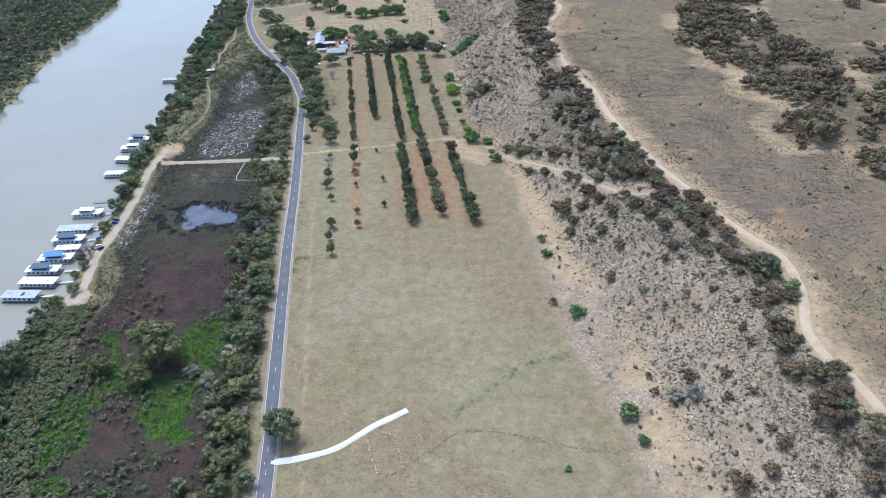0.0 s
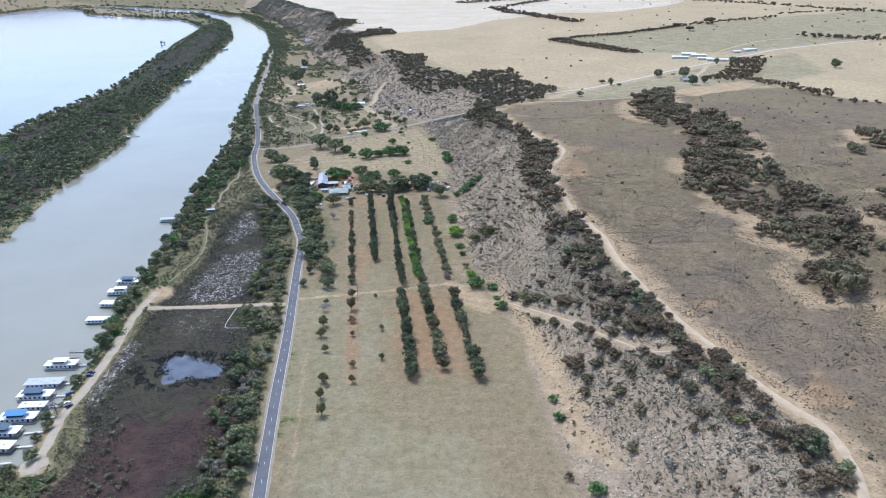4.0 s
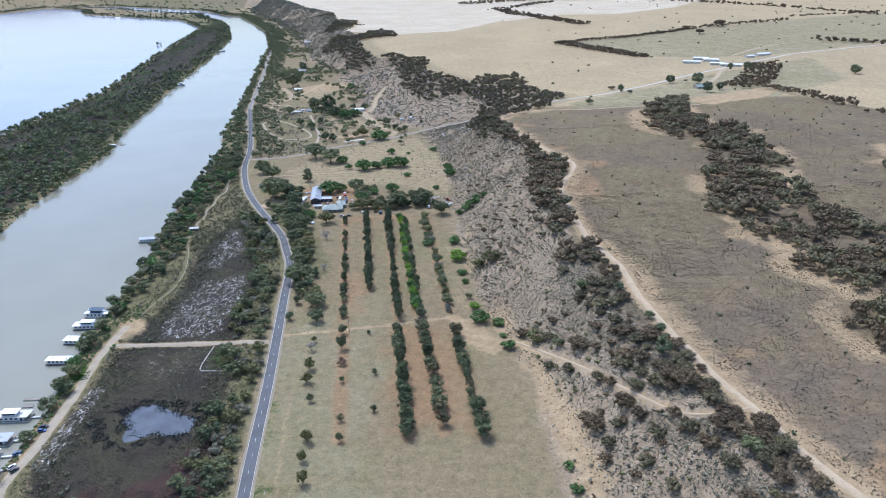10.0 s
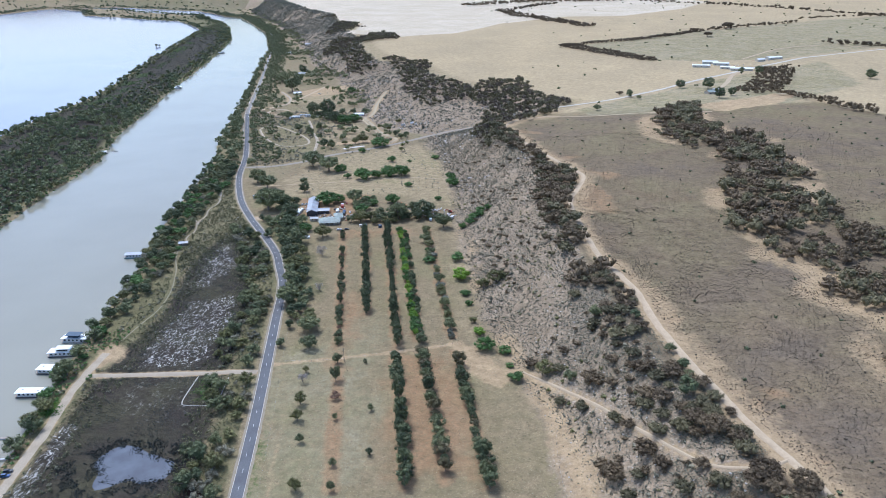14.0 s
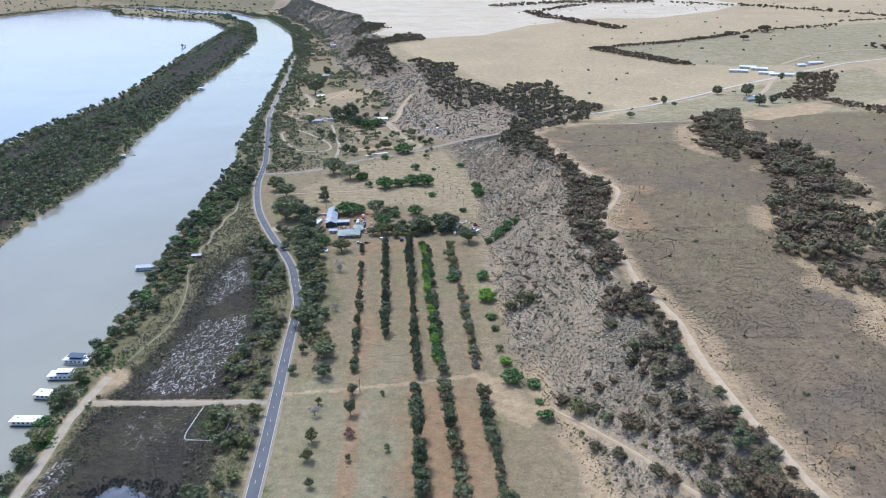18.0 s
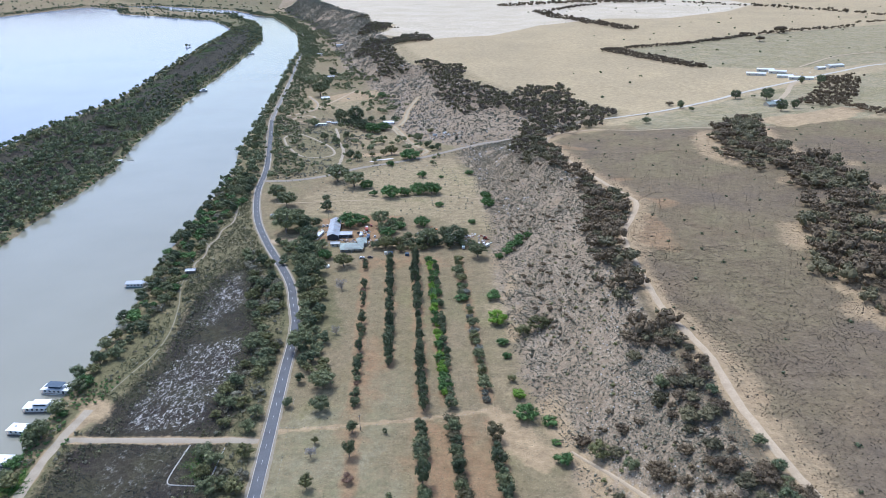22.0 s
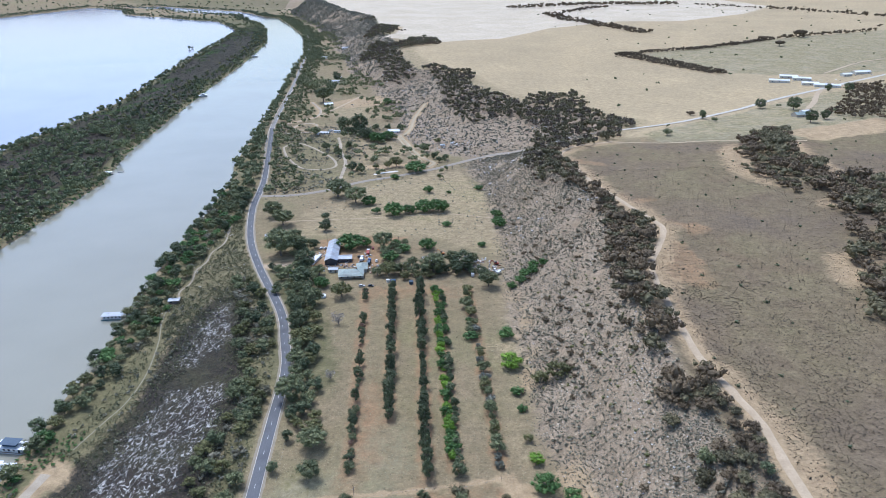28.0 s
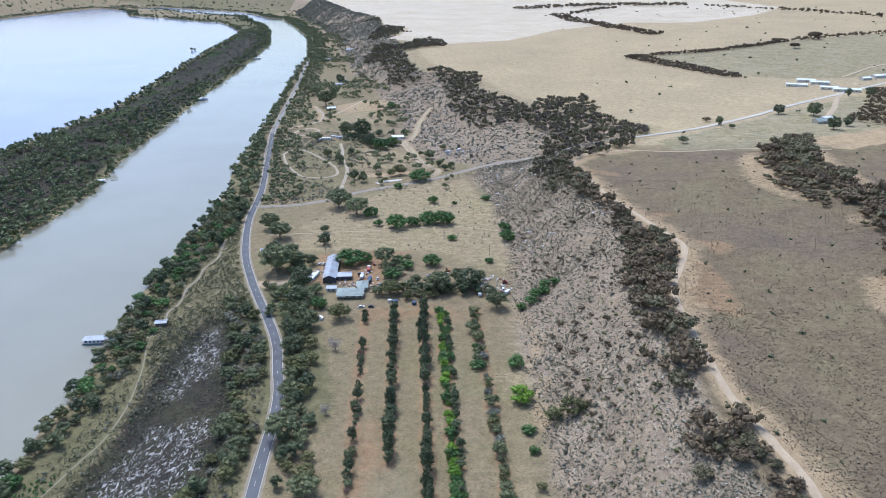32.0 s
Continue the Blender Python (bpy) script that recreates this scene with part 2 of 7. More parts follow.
M = {
    "gum": foliage("gum_leaves", (0.074, 0.082, 0.04), (0.134, 0.143, 0.066), (0.218, 0.222, 0.104)),
    "olive": foliage("olive_leaves", (0.075, 0.074, 0.03), (0.128, 0.124, 0.048), (0.2, 0.188, 0.075)),
    "dark": foliage("dark_leaves", (0.047, 0.057, 0.03), (0.086, 0.1, 0.048), (0.145, 0.163, 0.078)),
    "green": foliage("green_leaves", (0.046, 0.083, 0.025), (0.084, 0.142, 0.042), (0.13, 0.207, 0.062)),
    "lime": foliage("lime_leaves", (0.088, 0.154, 0.022), (0.165, 0.264, 0.033), (0.264, 0.374, 0.055)),
    "mallee": foliage("mallee_leaves", (0.056, 0.04, 0.024), (0.106, 0.077, 0.043), (0.18, 0.132, 0.074)),
    "rust": foliage("rust_leaves", (0.105, 0.061, 0.038), (0.175, 0.105, 0.07), (0.245, 0.158, 0.096)),
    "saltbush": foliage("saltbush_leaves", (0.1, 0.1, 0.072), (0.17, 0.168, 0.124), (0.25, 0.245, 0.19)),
    "scrub": foliage("scrub_leaves", (0.11, 0.099, 0.066), (0.195, 0.178, 0.12), (0.29, 0.268, 0.19)),
    "heath": foliage("heath_leaves", (0.07, 0.056, 0.038), (0.112, 0.089, 0.06), (0.168, 0.136, 0.093)),
    "reed": foliage("reed_leaves", (0.057, 0.115, 0.023), (0.103, 0.207, 0.04), (0.161, 0.287, 0.069)),
    "grass": foliage("grass_blades", (0.19, 0.17, 0.1), (0.27, 0.24, 0.15), (0.34, 0.31, 0.21)),
    "islandheath": foliage("dark_heath_leaves", (0.037, 0.04, 0.034), (0.056, 0.06, 0.051), (0.085, 0.089, 0.075)),
    "malleegreen": foliage("green_mallee_leaves", (0.053, 0.047, 0.025), (0.1, 0.087, 0.044), (0.166, 0.143, 0.072)),
    "samphire": foliage("samphire_leaves", (0.082, 0.082, 0.042), (0.142, 0.14, 0.071), (0.225, 0.215, 0.116)),
    "rustgrass": foliage("rusty_grass", (0.15, 0.105, 0.06), (0.26, 0.19, 0.115), (0.37, 0.285, 0.18)),
    "twig": foliage("bare_twigs", (0.156, 0.132, 0.12), (0.24, 0.21, 0.192), (0.336, 0.3, 0.276)),
    "rock": surface("limestone", (0.5, 0.47, 0.42), (0.36, 0.33, 0.29), 0.7, 0.95),
    "bark": surface("bark", (0.28, 0.24, 0.2), (0.14, 0.11, 0.09), 0.4, 0.9),
    "asphalt": surface("asphalt", (0.125, 0.125, 0.13), (0.16, 0.16, 0.165), 0.35, 0.85, c=(0.1, 0.1, 0.105), big=9),
    "gravel": surface("gravel", (0.46, 0.385, 0.285), (0.37, 0.305, 0.22), 0.6, 0.95, c=(0.31, 0.255, 0.18), big=7),
    "sand": surface("sand_track", (0.54, 0.42, 0.28), (0.45, 0.345, 0.225), 0.8, 0.95, c=(0.39, 0.295, 0.19), big=6),
    "yellow": surface("yellow_gravel", (0.5, 0.41, 0.27), (0.42, 0.34, 0.22), 0.8, 0.95, c=(0.36, 0.3, 0.2), big=9),
    "bankpath": surface("worn_bank_path", (0.32, 0.28, 0.19), (0.25, 0.22, 0.145), 0.6, 0.95, c=(0.19, 0.17, 0.11), big=4),
    "verge": surface("verge_gravel", (0.37, 0.31, 0.23), (0.29, 0.245, 0.18), 0.6, 0.95, c=(0.23, 0.2, 0.13), big=5),
    "chalk": surface("crushed_limestone", (0.72, 0.69, 0.62), (0.62, 0.58, 0.51), 0.6, 0.95),
    "paleroad": surface("limestone_road", (0.6, 0.55, 0.46), (0.5, 0.455, 0.375), 1.2, 0.95, c=(0.42, 0.38, 0.3), big=9),
    "oldseal": surface("old_road_seal", (0.3, 0.285, 0.26), (0.25, 0.238, 0.22), 0.9, 0.95, c=(0.36, 0.335, 0.29), big=12),
    "paint": surface("road_paint", (0.75, 0.75, 0.72), (0.6, 0.6, 0.58), 0.3, 0.7),
    "white": surface("white_panel", (0.8, 0.8, 0.79), (0.74, 0.74, 0.73), 0.9, 0.45, bump=0.05, vary=0.1),
    "cream": surface("cream_panel", (0.68, 0.65, 0.56), (0.6, 0.57, 0.49), 0.9, 0.5, bump=0.05, vary=0.1),
    "greyroof": surface("grey_roof", (0.4, 0.42, 0.44), (0.33, 0.35, 0.37), 1.4, 0.5, bump=0.1),
    "zinc": surface("zinc_roof", (0.4, 0.43, 0.47), (0.31, 0.33, 0.36), 1.8, 0.55, metal=0.15, bump=0.1, c=(0.26, 0.22, 0.19), big=5),
    "greenroof": surface("green_roof", (0.34, 0.39, 0.34), (0.27, 0.31, 0.27), 1.5, 0.6, bump=0.1, c=(0.25, 0.24, 0.21), big=4),
    "blueroof": surface("blue_canopy", (0.04, 0.2, 0.42), (0.03, 0.15, 0.33), 0.8, 0.6, bump=0.05),
    "navy": surface("dark_canvas", (0.06, 0.1, 0.15), (0.045, 0.075, 0.115), 0.8, 0.7, bump=0.05),
    "hull": surface("dark_hull", (0.06, 0.065, 0.075), (0.045, 0.05, 0.06), 0.8, 0.5, bump=0.05),
    "teal": surface("teal_hull", (0.12, 0.27, 0.3), (0.1, 0.22, 0.26), 0.8, 0.5, bump=0.05),
    "deck": surface("deck_boards", (0.34, 0.29, 0.24), (0.26, 0.22, 0.18), 0.3, 0.8),
    "brick": surface("brick_wall", (0.36, 0.24, 0.17), (0.3, 0.2, 0.14), 0.3, 0.9),
    "stone": surface("stone_wall", (0.48, 0.43, 0.35), (0.4, 0.35, 0.28), 0.5, 0.9),
    "wood": surface("weathered_wood", (0.27, 0.23, 0.19), (0.2, 0.17, 0.14), 0.2, 0.9),
    "steel": surface("grey_steel", (0.45, 0.46, 0.47), (0.38, 0.39, 0.4), 0.4, 0.45, metal=0.6, bump=0.05),
    "red": surface("red_paint", (0.4, 0.06, 0.035), (0.32, 0.05, 0.03), 0.5, 0.45, bump=0.05),
    "orange": surface("orange_paint", (0.55, 0.22, 0.05), (0.45, 0.18, 0.04), 0.5, 0.5, bump=0.05),
    "bluecar": surface("blue_paint", (0.05, 0.12, 0.3), (0.04, 0.1, 0.25), 0.5, 0.35, bump=0.0),
    "darkcar": surface("dark_paint", (0.045, 0.047, 0.055), (0.035, 0.037, 0.042), 0.5, 0.35, bump=0.0),
    "rubber": surface("rubber", (0.03, 0.03, 0.03), (0.04, 0.04, 0.04), 0.3, 0.85, bump=0.0),
}
glass = bpy.data.materials.new("window_glass")
nt, p = bsdf_of(glass)
p.inputs["Base Color"].default_value = (0.03, 0.04, 0.05, 1)
p.inputs["Roughness"].default_value = 0.08
nt.links.new(maths(nt, 'MULTIPLY', noise_fac(nt, 3.0), 0.12), p.inputs["Roughness"])
M["glass"] = glass

# river water: silty, with a light ripple
water_mat = bpy.data.materials.new("river_water")
nt, p = bsdf_of(water_mat)
pos = nt.nodes.new("ShaderNodeNewGeometry").outputs["Position"]
river = blend(nt, noise_fac(nt, 140.0, vec=pos), (0.248, 0.236, 0.178), (0.276, 0.264, 0.203))
# the lagoon west of the island is bluer: sky reflection tinted into its colour
xyz = nt.nodes.new("ShaderNodeSeparateXYZ")
nt.links.new(pos, xyz.inputs[0])
across = maths(nt, 'ADD', xyz.outputs[0], maths(nt, 'MULTIPLY', xyz.outputs[1], 0.19))
lagoon = node(nt, "ShaderNodeMapRange")
lagoon.inputs["From Min"].default_value, lagoon.inputs["From Max"].default_value = -310, -390
nt.links.new(across, lagoon.inputs["Value"])
nt.links.new(blend(nt, lagoon.outputs["Result"], river, blend(nt, noise_fac(nt, 260.0, vec=pos), (0.232, 0.25, 0.345), (0.27, 0.28, 0.365))), p.inputs["Base Color"])
p.inputs["Roughness"].default_value = 0.12
p.inputs["IOR"].default_value = 1.33
ripple = maths(nt, 'ADD', noise_fac(nt, 2.2, vec=pos), maths(nt, 'MULTIPLY', noise_fac(nt, 11.0, vec=pos), 2.0))
bump_to(nt, p, ripple, 0.12, 0.12)

pool_mat = bpy.data.materials.new("marsh_water")
nt, p = bsdf_of(pool_mat)
pos = nt.nodes.new("ShaderNodeNewGeometry").outputs["Position"]
nt.links.new(blend(nt, noise_fac(nt, 12.0, vec=pos), (0.045, 0.055, 0.075), (0.085, 0.1, 0.125)), p.inputs["Base Color"])
p.inputs["Roughness"].default_value = 0.06

# the ground: dry grass, with the land covers laid over it by their weights
soil = bpy.data.materials.new("ground_cover")
nt, p = bsdf_of(soil)
pos = nt.nodes.new("ShaderNodeNewGeometry").outputs["Position"]
n05, n2, n7, n30, n110 = (noise_fac(nt, s, vec=pos) for s in (0.5, 2.0, 7.0, 30.0, 110.0))
edge = maths(nt, 'SUBTRACT', maths(nt, 'ADD', maths(nt, 'MULTIPLY', n2, 0.5), maths(nt, 'MULTIPLY', n7, 0.5)), 0.5)


def weight(layer, channel, sharp=2.2):
    a = nt.nodes.new("ShaderNodeAttribute")
    a.attribute_name = layer
    if channel == 3:
        w = a.outputs["Alpha"]
    else:
        s = nt.nodes.new("ShaderNodeSeparateColor")
        nt.links.new(a.outputs["Color"], s.inputs[0])
        w = s.outputs[channel]
    k = maths(nt, 'ADD', w, maths(nt, 'MULTIPLY', edge, 0.55))
    k = maths(nt, 'MULTIPLY', maths(nt, 'SUBTRACT', k, 0.5), sharp)
    k = maths(nt, 'ADD', k, 0.5, clamp=True)
    return maths(nt, 'MULTIPLY', k, maths(nt, 'MULTIPLY', w, 4.0, clamp=True))


def grain(a, b, fac=None):
    return blend(nt, n2 if fac is None else fac, a, b)


def specks(size, at):
    v = node(nt, "ShaderNodeTexVoronoi", Scale=1.0 / size, Randomness=1.0)
    nt.links.new(pos, v.inputs["Vector"])
    r = node(nt, "ShaderNodeMapRange")
    r.inputs["From Min"].default_value, r.inputs["From Max"].default_value = at, at * 0.55
    nt.links.new(v.outputs["Distance"], r.inputs["Value"])
    return r.outputs["Result"]


tuft = specks(2.6, 0.3)
stone = specks(1.7, 0.34)
col = blend(nt, n30, grain((0.31, 0.25, 0.17), (0.245, 0.2, 0.135)), blend(nt, n110, grain((0.215, 0.2, 0.112), (0.27, 0.232, 0.145)), grain((0.3, 0.235, 0.16), (0.235, 0.185, 0.128))))
fine = specks(1.1, 0.3)
col = blend(nt, maths(nt, 'MULTIPLY', n7, 0.45), col, (0.22, 0.185, 0.12))
col = blend(nt, maths(nt, 'MULTIPLY', fine, 0.5), col, (0.42, 0.36, 0.26))
col = blend(nt, maths(nt, 'MULTIPLY', tuft, 0.6), col, (0.15, 0.13, 0.085))
STRAW = blend(nt, n110, grain((0.49, 0.4, 0.272), (0.445, 0.362, 0.243), n7), (0.41, 0.337, 0.23))
PALE = blend(nt, n110, grain((0.66, 0.58, 0.465), (0.6, 0.525, 0.415), n7), (0.55, 0.475, 0.365))
HEATH = blend(nt, n110, blend(nt, n30, grain((0.215, 0.168, 0.115), (0.172, 0.135, 0.093)), grain((0.236, 0.2, 0.126), (0.185, 0.157, 0.102))), blend(nt, n30, grain((0.175, 0.143, 0.11), (0.142, 0.117, 0.092)), grain((0.228, 0.176, 0.122), (0.176, 0.138, 0.1))))
HEATH = blend(nt, maths(nt, 'MULTIPLY', fine, 0.4), HEATH, (0.13, 0.105, 0.078))
HEATH = blend(nt, maths(nt, 'MULTIPLY', tuft, 0.6), HEATH, (0.115, 0.093, 0.066))
SLOPE = blend(nt, n7, grain((0.37, 0.298, 0.22), (0.275, 0.222, 0.165)), blend(nt, n30, grain((0.33, 0.26, 0.187), (0.23, 0.182, 0.133)), grain((0.41, 0.335, 0.255), (0.305, 0.247, 0.185))))
SLOPE = blend(nt, maths(nt, 'MULTIPLY', stone, maths(nt, 'MULTIPLY', n30, 0.75)), SLOPE, (0.54, 0.49, 0.41))
SLOPE = blend(nt, maths(nt, 'MULTIPLY', fine, 0.6), SLOPE, (0.17, 0.15, 0.115))
SLOPE = blend(nt, maths(nt, 'MULTIPLY', tuft, 0.6), SLOPE, (0.15, 0.14, 0.105))
MARSHC = blend(nt, n7, grain((0.03, 0.025, 0.024), (0.042, 0.035, 0.032)), grain((0.022, 0.02, 0.02), (0.05, 0.043, 0.036)))
MARSHC = blend(nt, n30, MARSHC, grain((0.042, 0.04, 0.027), (0.066, 0.061, 0.041)))
MARSHC = blend(nt, maths(nt, 'MULTIPLY', fine, 0.5), MARSHC, (0.08, 0.074, 0.052))
MARSHC = blend(nt, maths(nt, 'MULTIPLY', tuft, 0.5), MARSHC, (0.025, 0.022, 0.02))
PURPLE = blend(nt, n7, grain((0.05, 0.031, 0.031), (0.034, 0.024, 0.025)), (0.066, 0.044, 0.039))
LUSH = blend(nt, n7, grain((0.05, 0.1, 0.02), (0.08, 0.135, 0.03)), grain((0.085, 0.105, 0.04), (0.04, 0.075, 0.02)))
SAND = blend(nt, n7, grain((0.5, 0.39, 0.265), (0.43, 0.335, 0.225)), (0.38, 0.295, 0.2))
RED = blend(nt, n2, grain((0.4, 0.265, 0.175), (0.33, 0.225, 0.15), n7), (0.27, 0.205, 0.135))
PADDOCK = blend(nt, n30, grain((0.262, 0.236, 0.148), (0.226, 0.205, 0.126)), (0.32, 0.283, 0.2))
DUFF = blend(nt, n7, grain((0.21, 0.19, 0.115), (0.15, 0.138, 0.08)), grain((0.135, 0.127, 0.072), (0.17, 0.15, 0.095)))
salt_noise = node(nt, "ShaderNodeTexNoise", Scale=0.46, Detail=6.0, Roughness=0.72, Distortion=1.4)
squash = node(nt, "ShaderNodeMapping")
squash.inputs["Scale"].default_value = (1.0, 0.55, 1.0)
squash.inputs["Rotation"].default_value = (0, 0, radians(-25))
nt.links.new(pos, squash.inputs["Vector"])
nt.links.new(squash.outputs[0], salt_noise.inputs["Vector"])
salt_fac = node(nt, "ShaderNodeMapRange")
salt_fac.inputs["From Min"].default_value, salt_fac.inputs["From Max"].default_value = 0.525, 0.6
nt.links.new(salt_noise.outputs["Fac"], salt_fac.inputs["Value"])
for layer, channel, colour in (("cover_a", 0, SLOPE), ("cover_a", 1, HEATH), ("cover_a", 2, STRAW), ("cover_c", 0, PALE), ("cover_c", 1, PADDOCK),
                               ("cover_c", 2, DUFF), ("cover_a", 3, MARSHC), ("cover_c", 3, PURPLE), ("cover_b", 1, LUSH), ("cover_b", 3, RED), ("cover_b", 2, SAND)):
    col = blend(nt, weight(layer, channel), col, colour)
col = blend(nt, maths(nt, 'MULTIPLY', weight("cover_b", 0), salt_fac.outputs["Result"]), col, grain((0.62, 0.6, 0.56), (0.42, 0.4, 0.37), n05))
col = blend(nt, maths(nt, 'MULTIPLY', n05, 0.3), col, (0.1, 0.085, 0.06))
richer = node(nt, "ShaderNodeHueSaturation", Saturation=1.24)
nt.links.new(col, richer.inputs["Color"])
crisp = noise_fac(nt, 6.0, 9.0, 0.82, pos, 0.36, 0.64)
nt.links.new(maths(nt, 'ADD', maths(nt, 'MULTIPLY', crisp, 0.5), 0.76), richer.inputs["Value"])
nt.links.new(richer.outputs[0], p.inputs["Base Color"])
p.inputs["Roughness"].default_value = 0.95
p.inputs["Specular IOR Level"].default_value = 0.1
bump_to(nt, p, maths(nt, 'ADD', maths(nt, 'MULTIPLY', n05, 0.4), n2), 0.5, 0.25)

# ---------------------------------------------------------------- mesh helpers
def mesh_from(name, verts, faces, smooth_shade=False):
    """A mesh from arrays; faces all of one size."""
    verts, faces = np.asarray(verts, np.float32), np.asarray(faces, np.int32)
    me = bpy.data.meshes.new(name)
    n, k = faces.shape
    me.vertices.add(len(verts))
    me.vertices.foreach_set("co", verts.ravel())
    me.loops.add(n * k)
    me.loops.foreach_set("vertex_index", faces.ravel())
    me.polygons.add(n)
    me.polygons.foreach_set("loop_start", np.arange(0, n * k, k, dtype=np.int32))
    me.polygons.foreach_set("use_smooth", np.full(n, smooth_shade))
    me.update(calc_edges=True)
    return me


def part(name, shape, material, parent, label=""):
    """Link a bmesh or a mesh as one mesh object under a thing or a part."""
    if isinstance(shape, bmesh.types.BMesh):
        me = bpy.data.meshes.new(name)
        shape.to_mesh(me)
        shape.free()
    else:
        me = shape
    if not me.materials:
        me.materials.append(material)
    ob = new(name, me)
    if parent:
        ob.parent = parent
    return tagged(ob, label)


def stuff(name, me, material, label, category):
    me.materials.append(material)
    return tagged(new(name, me), label, category, kind="stuff")


def box(bm, x0, x1, y0, y1, z0, z1, bevel=0.0):
    made = bmesh.ops.create_cube(bm, size=1.0)["verts"]
    for v in made:
        v.co = Vector((x0 + (v.co.x + 0.5) * (x1 - x0), y0 + (v.co.y + 0.5) * (y1 - y0), z0 + (v.co.z + 0.5) * (z1 - z0)))
    if bevel:
        edges = list({e for v in made for e in v.link_edges})
        bmesh.ops.bevel(bm, geom=edges, offset=bevel, segments=1, affect='EDGES')
    return bm


def block(x0, x1, y0, y1, z0, z1, bevel=0.0):
    return box(bmesh.new(), x0, x1, y0, y1, z0, z1, bevel)


def prism(outline, z0, z1):
    """An upright solid on an outline of (x, y)."""
    bm = bmesh.new()
    lo, hi = [bm.verts.new((x, y, z0)) for x, y in outline], [bm.verts.new((x, y, z1)) for x, y in outline]
    n = len(outline)
    bm.faces.new(hi), bm.faces.new(lo[::-1])
    for i in range(n):
        bm.faces.new((lo[i], lo[(i + 1) % n], hi[(i + 1) % n], hi[i]))
    return bm


def rod(bm, a, b, r0, r1, n=6):
    """A tapered round bar from a to b."""
    a, b = Vector(a), Vector(b)
    d = (b - a).normalized()
    u = d.orthogonal().normalized()
    v = d.cross(u)
    rings = [[bm.verts.new(c + r * (math.cos(k * math.tau / n) * u + math.sin(k * math.tau / n) * v)) for k in range(n)] for c, r in ((a, r0), (b, r1))]
    for k in range(n):
        bm.faces.new((rings[0][k], rings[0][(k + 1) % n], rings[1][(k + 1) % n], rings[1][k]))
    bm.faces.new(rings[1]), bm.faces.new(rings[0][::-1])
    return bm


def root(name, m, label, category, group=""):
    ob = new(name)
    ob.matrix_basis = m
    return tagged(ob, label, category, group)


# ---------------------------------------------------------------- tracks, as (x, y)
BANK_TRACK = [(-197, 300), (-201, 320), (-206, 349), (-205, 368), (-207, 400), (-208, 419), (-211, 440), (-213, 462), (-213, 480), (-212, 498)]
CROSS_TRACK = [(-213, 472), (-190, 474), (-166, 475), (-139, 476), (-112, 476)]
MARSH_PATH = [(-209, 516), (-205, 540), (-202, 558), (-204, 586), (-213, 622), (-222, 647), (-227, 668), (-225, 681)]
BANK_PATH = [(-226, 684), (-230, 697), (-228, 712), (-233, 735), (-231, 751), (-234, 772), (-231, 794), (-240, 835)]
RIM_TRACK = [(157, 140), (157, 174), (155, 195), (151, 208), (151, 224), (160, 250), (163, 278), (156, 295), (148, 318), (142, 347), (135, 370), (129, 400), (123, 430), (118, 468), (117, 505), (112, 530), (104, 562), (101, 605), (100, 640), (103, 668), (115, 700), (124, 728), (122, 745), (113, 772), (102, 806), (91, 842), (84, 885), (78, 925), (71, 952), (80, 980), (98, 1001), (134, 1014)]
HILL_TRACK = [(4, 505), (25, 478), (45, 474), (56, 459), (66, 442), (79, 416), (90, 392), (100, 372), (112, 354), (127, 348), (139, 352)]
SIDE_ROAD = [(-241, 924), (-205, 930), (-173, 950), (-144, 980), (-111, 1002), (-88, 1019), (-65, 1038), (-40, 1064), (-21, 1082), (5, 1090), (40, 1078), (73, 1064), (113, 1069), (150, 1078), (173, 1084)]
PALE_ROAD = [(150, 1076), (173, 1084), (218, 1104), (267, 1138), (332, 1193), (404, 1256), (497, 1333), (621, 1439), (733, 1516), (913, 1603), (1300, 1760)]
PLATEAU_PATH = [(128, 1012), (184, 997), (240, 1000), (294, 994), (330, 985)]
HILL_DRIVE = [(-106, 1389), (-113, 1357), (-117, 1309), (-116, 1246), (-120, 1211), (-126, 1203), (-110, 1155), (-94, 1108), (-77, 1076), (-68, 1062), (-75, 1043)]
YARD_DRIVE = [(-142, 1225), (-126, 1186), (-103, 1117), (-84, 1070)]
LOOP = [(-272, 1130), (-268, 1148), (-256, 1153), (-243, 1143), (-229, 1126), (-202, 1089), (-190, 1065), (-185, 1046), (-191, 1032), (-206, 1028), (-226, 1036), (-254, 1082), (-272, 1130)]
RING = [(-288, 1264), (-282, 1276), (-270, 1280), (-261, 1272), (-258, 1256), (-263, 1240), (-273, 1234), (-284, 1237), (-290, 1250), (-288, 1264)]
LANE_A = [(-318, 1272), (-300, 1284), (-275, 1326), (-279, 1380), (-310, 1452)]
LANE_B = [(-211, 1190), (-200, 1150), (-192, 1112), (-176, 1060), (-168, 985)]
LANE_C = [(-275, 1326), (-256, 1405), (-236, 1510)]
LANE_D = [(-304, 1198), (-278, 1218), (-250, 1220), (-150, 1222)]
TAN_PATH = [(-205, 848), (-149, 858), (-118, 863), (-82, 872), (-40, 879), (13, 867)]
CHALK_TRACK = [(-74, 190), (-58, 193), (-45, 198), (-31, 209), (-17, 218)]
DITCH = [(75, 190), (49, 196), (26, 203), (7, 205), (-7, 195), (-25, 181)]
HOUSE_DRIVE = [(-182, 745), (-165, 748), (-150, 752), (-142, 770)]
FARM_LANE = [(497, 1333), (470, 1290), (440, 1230), (400, 1160)]
FIELD_LANE = [(560, 1480), (700, 1620), (830, 1660), (900, 1590)]

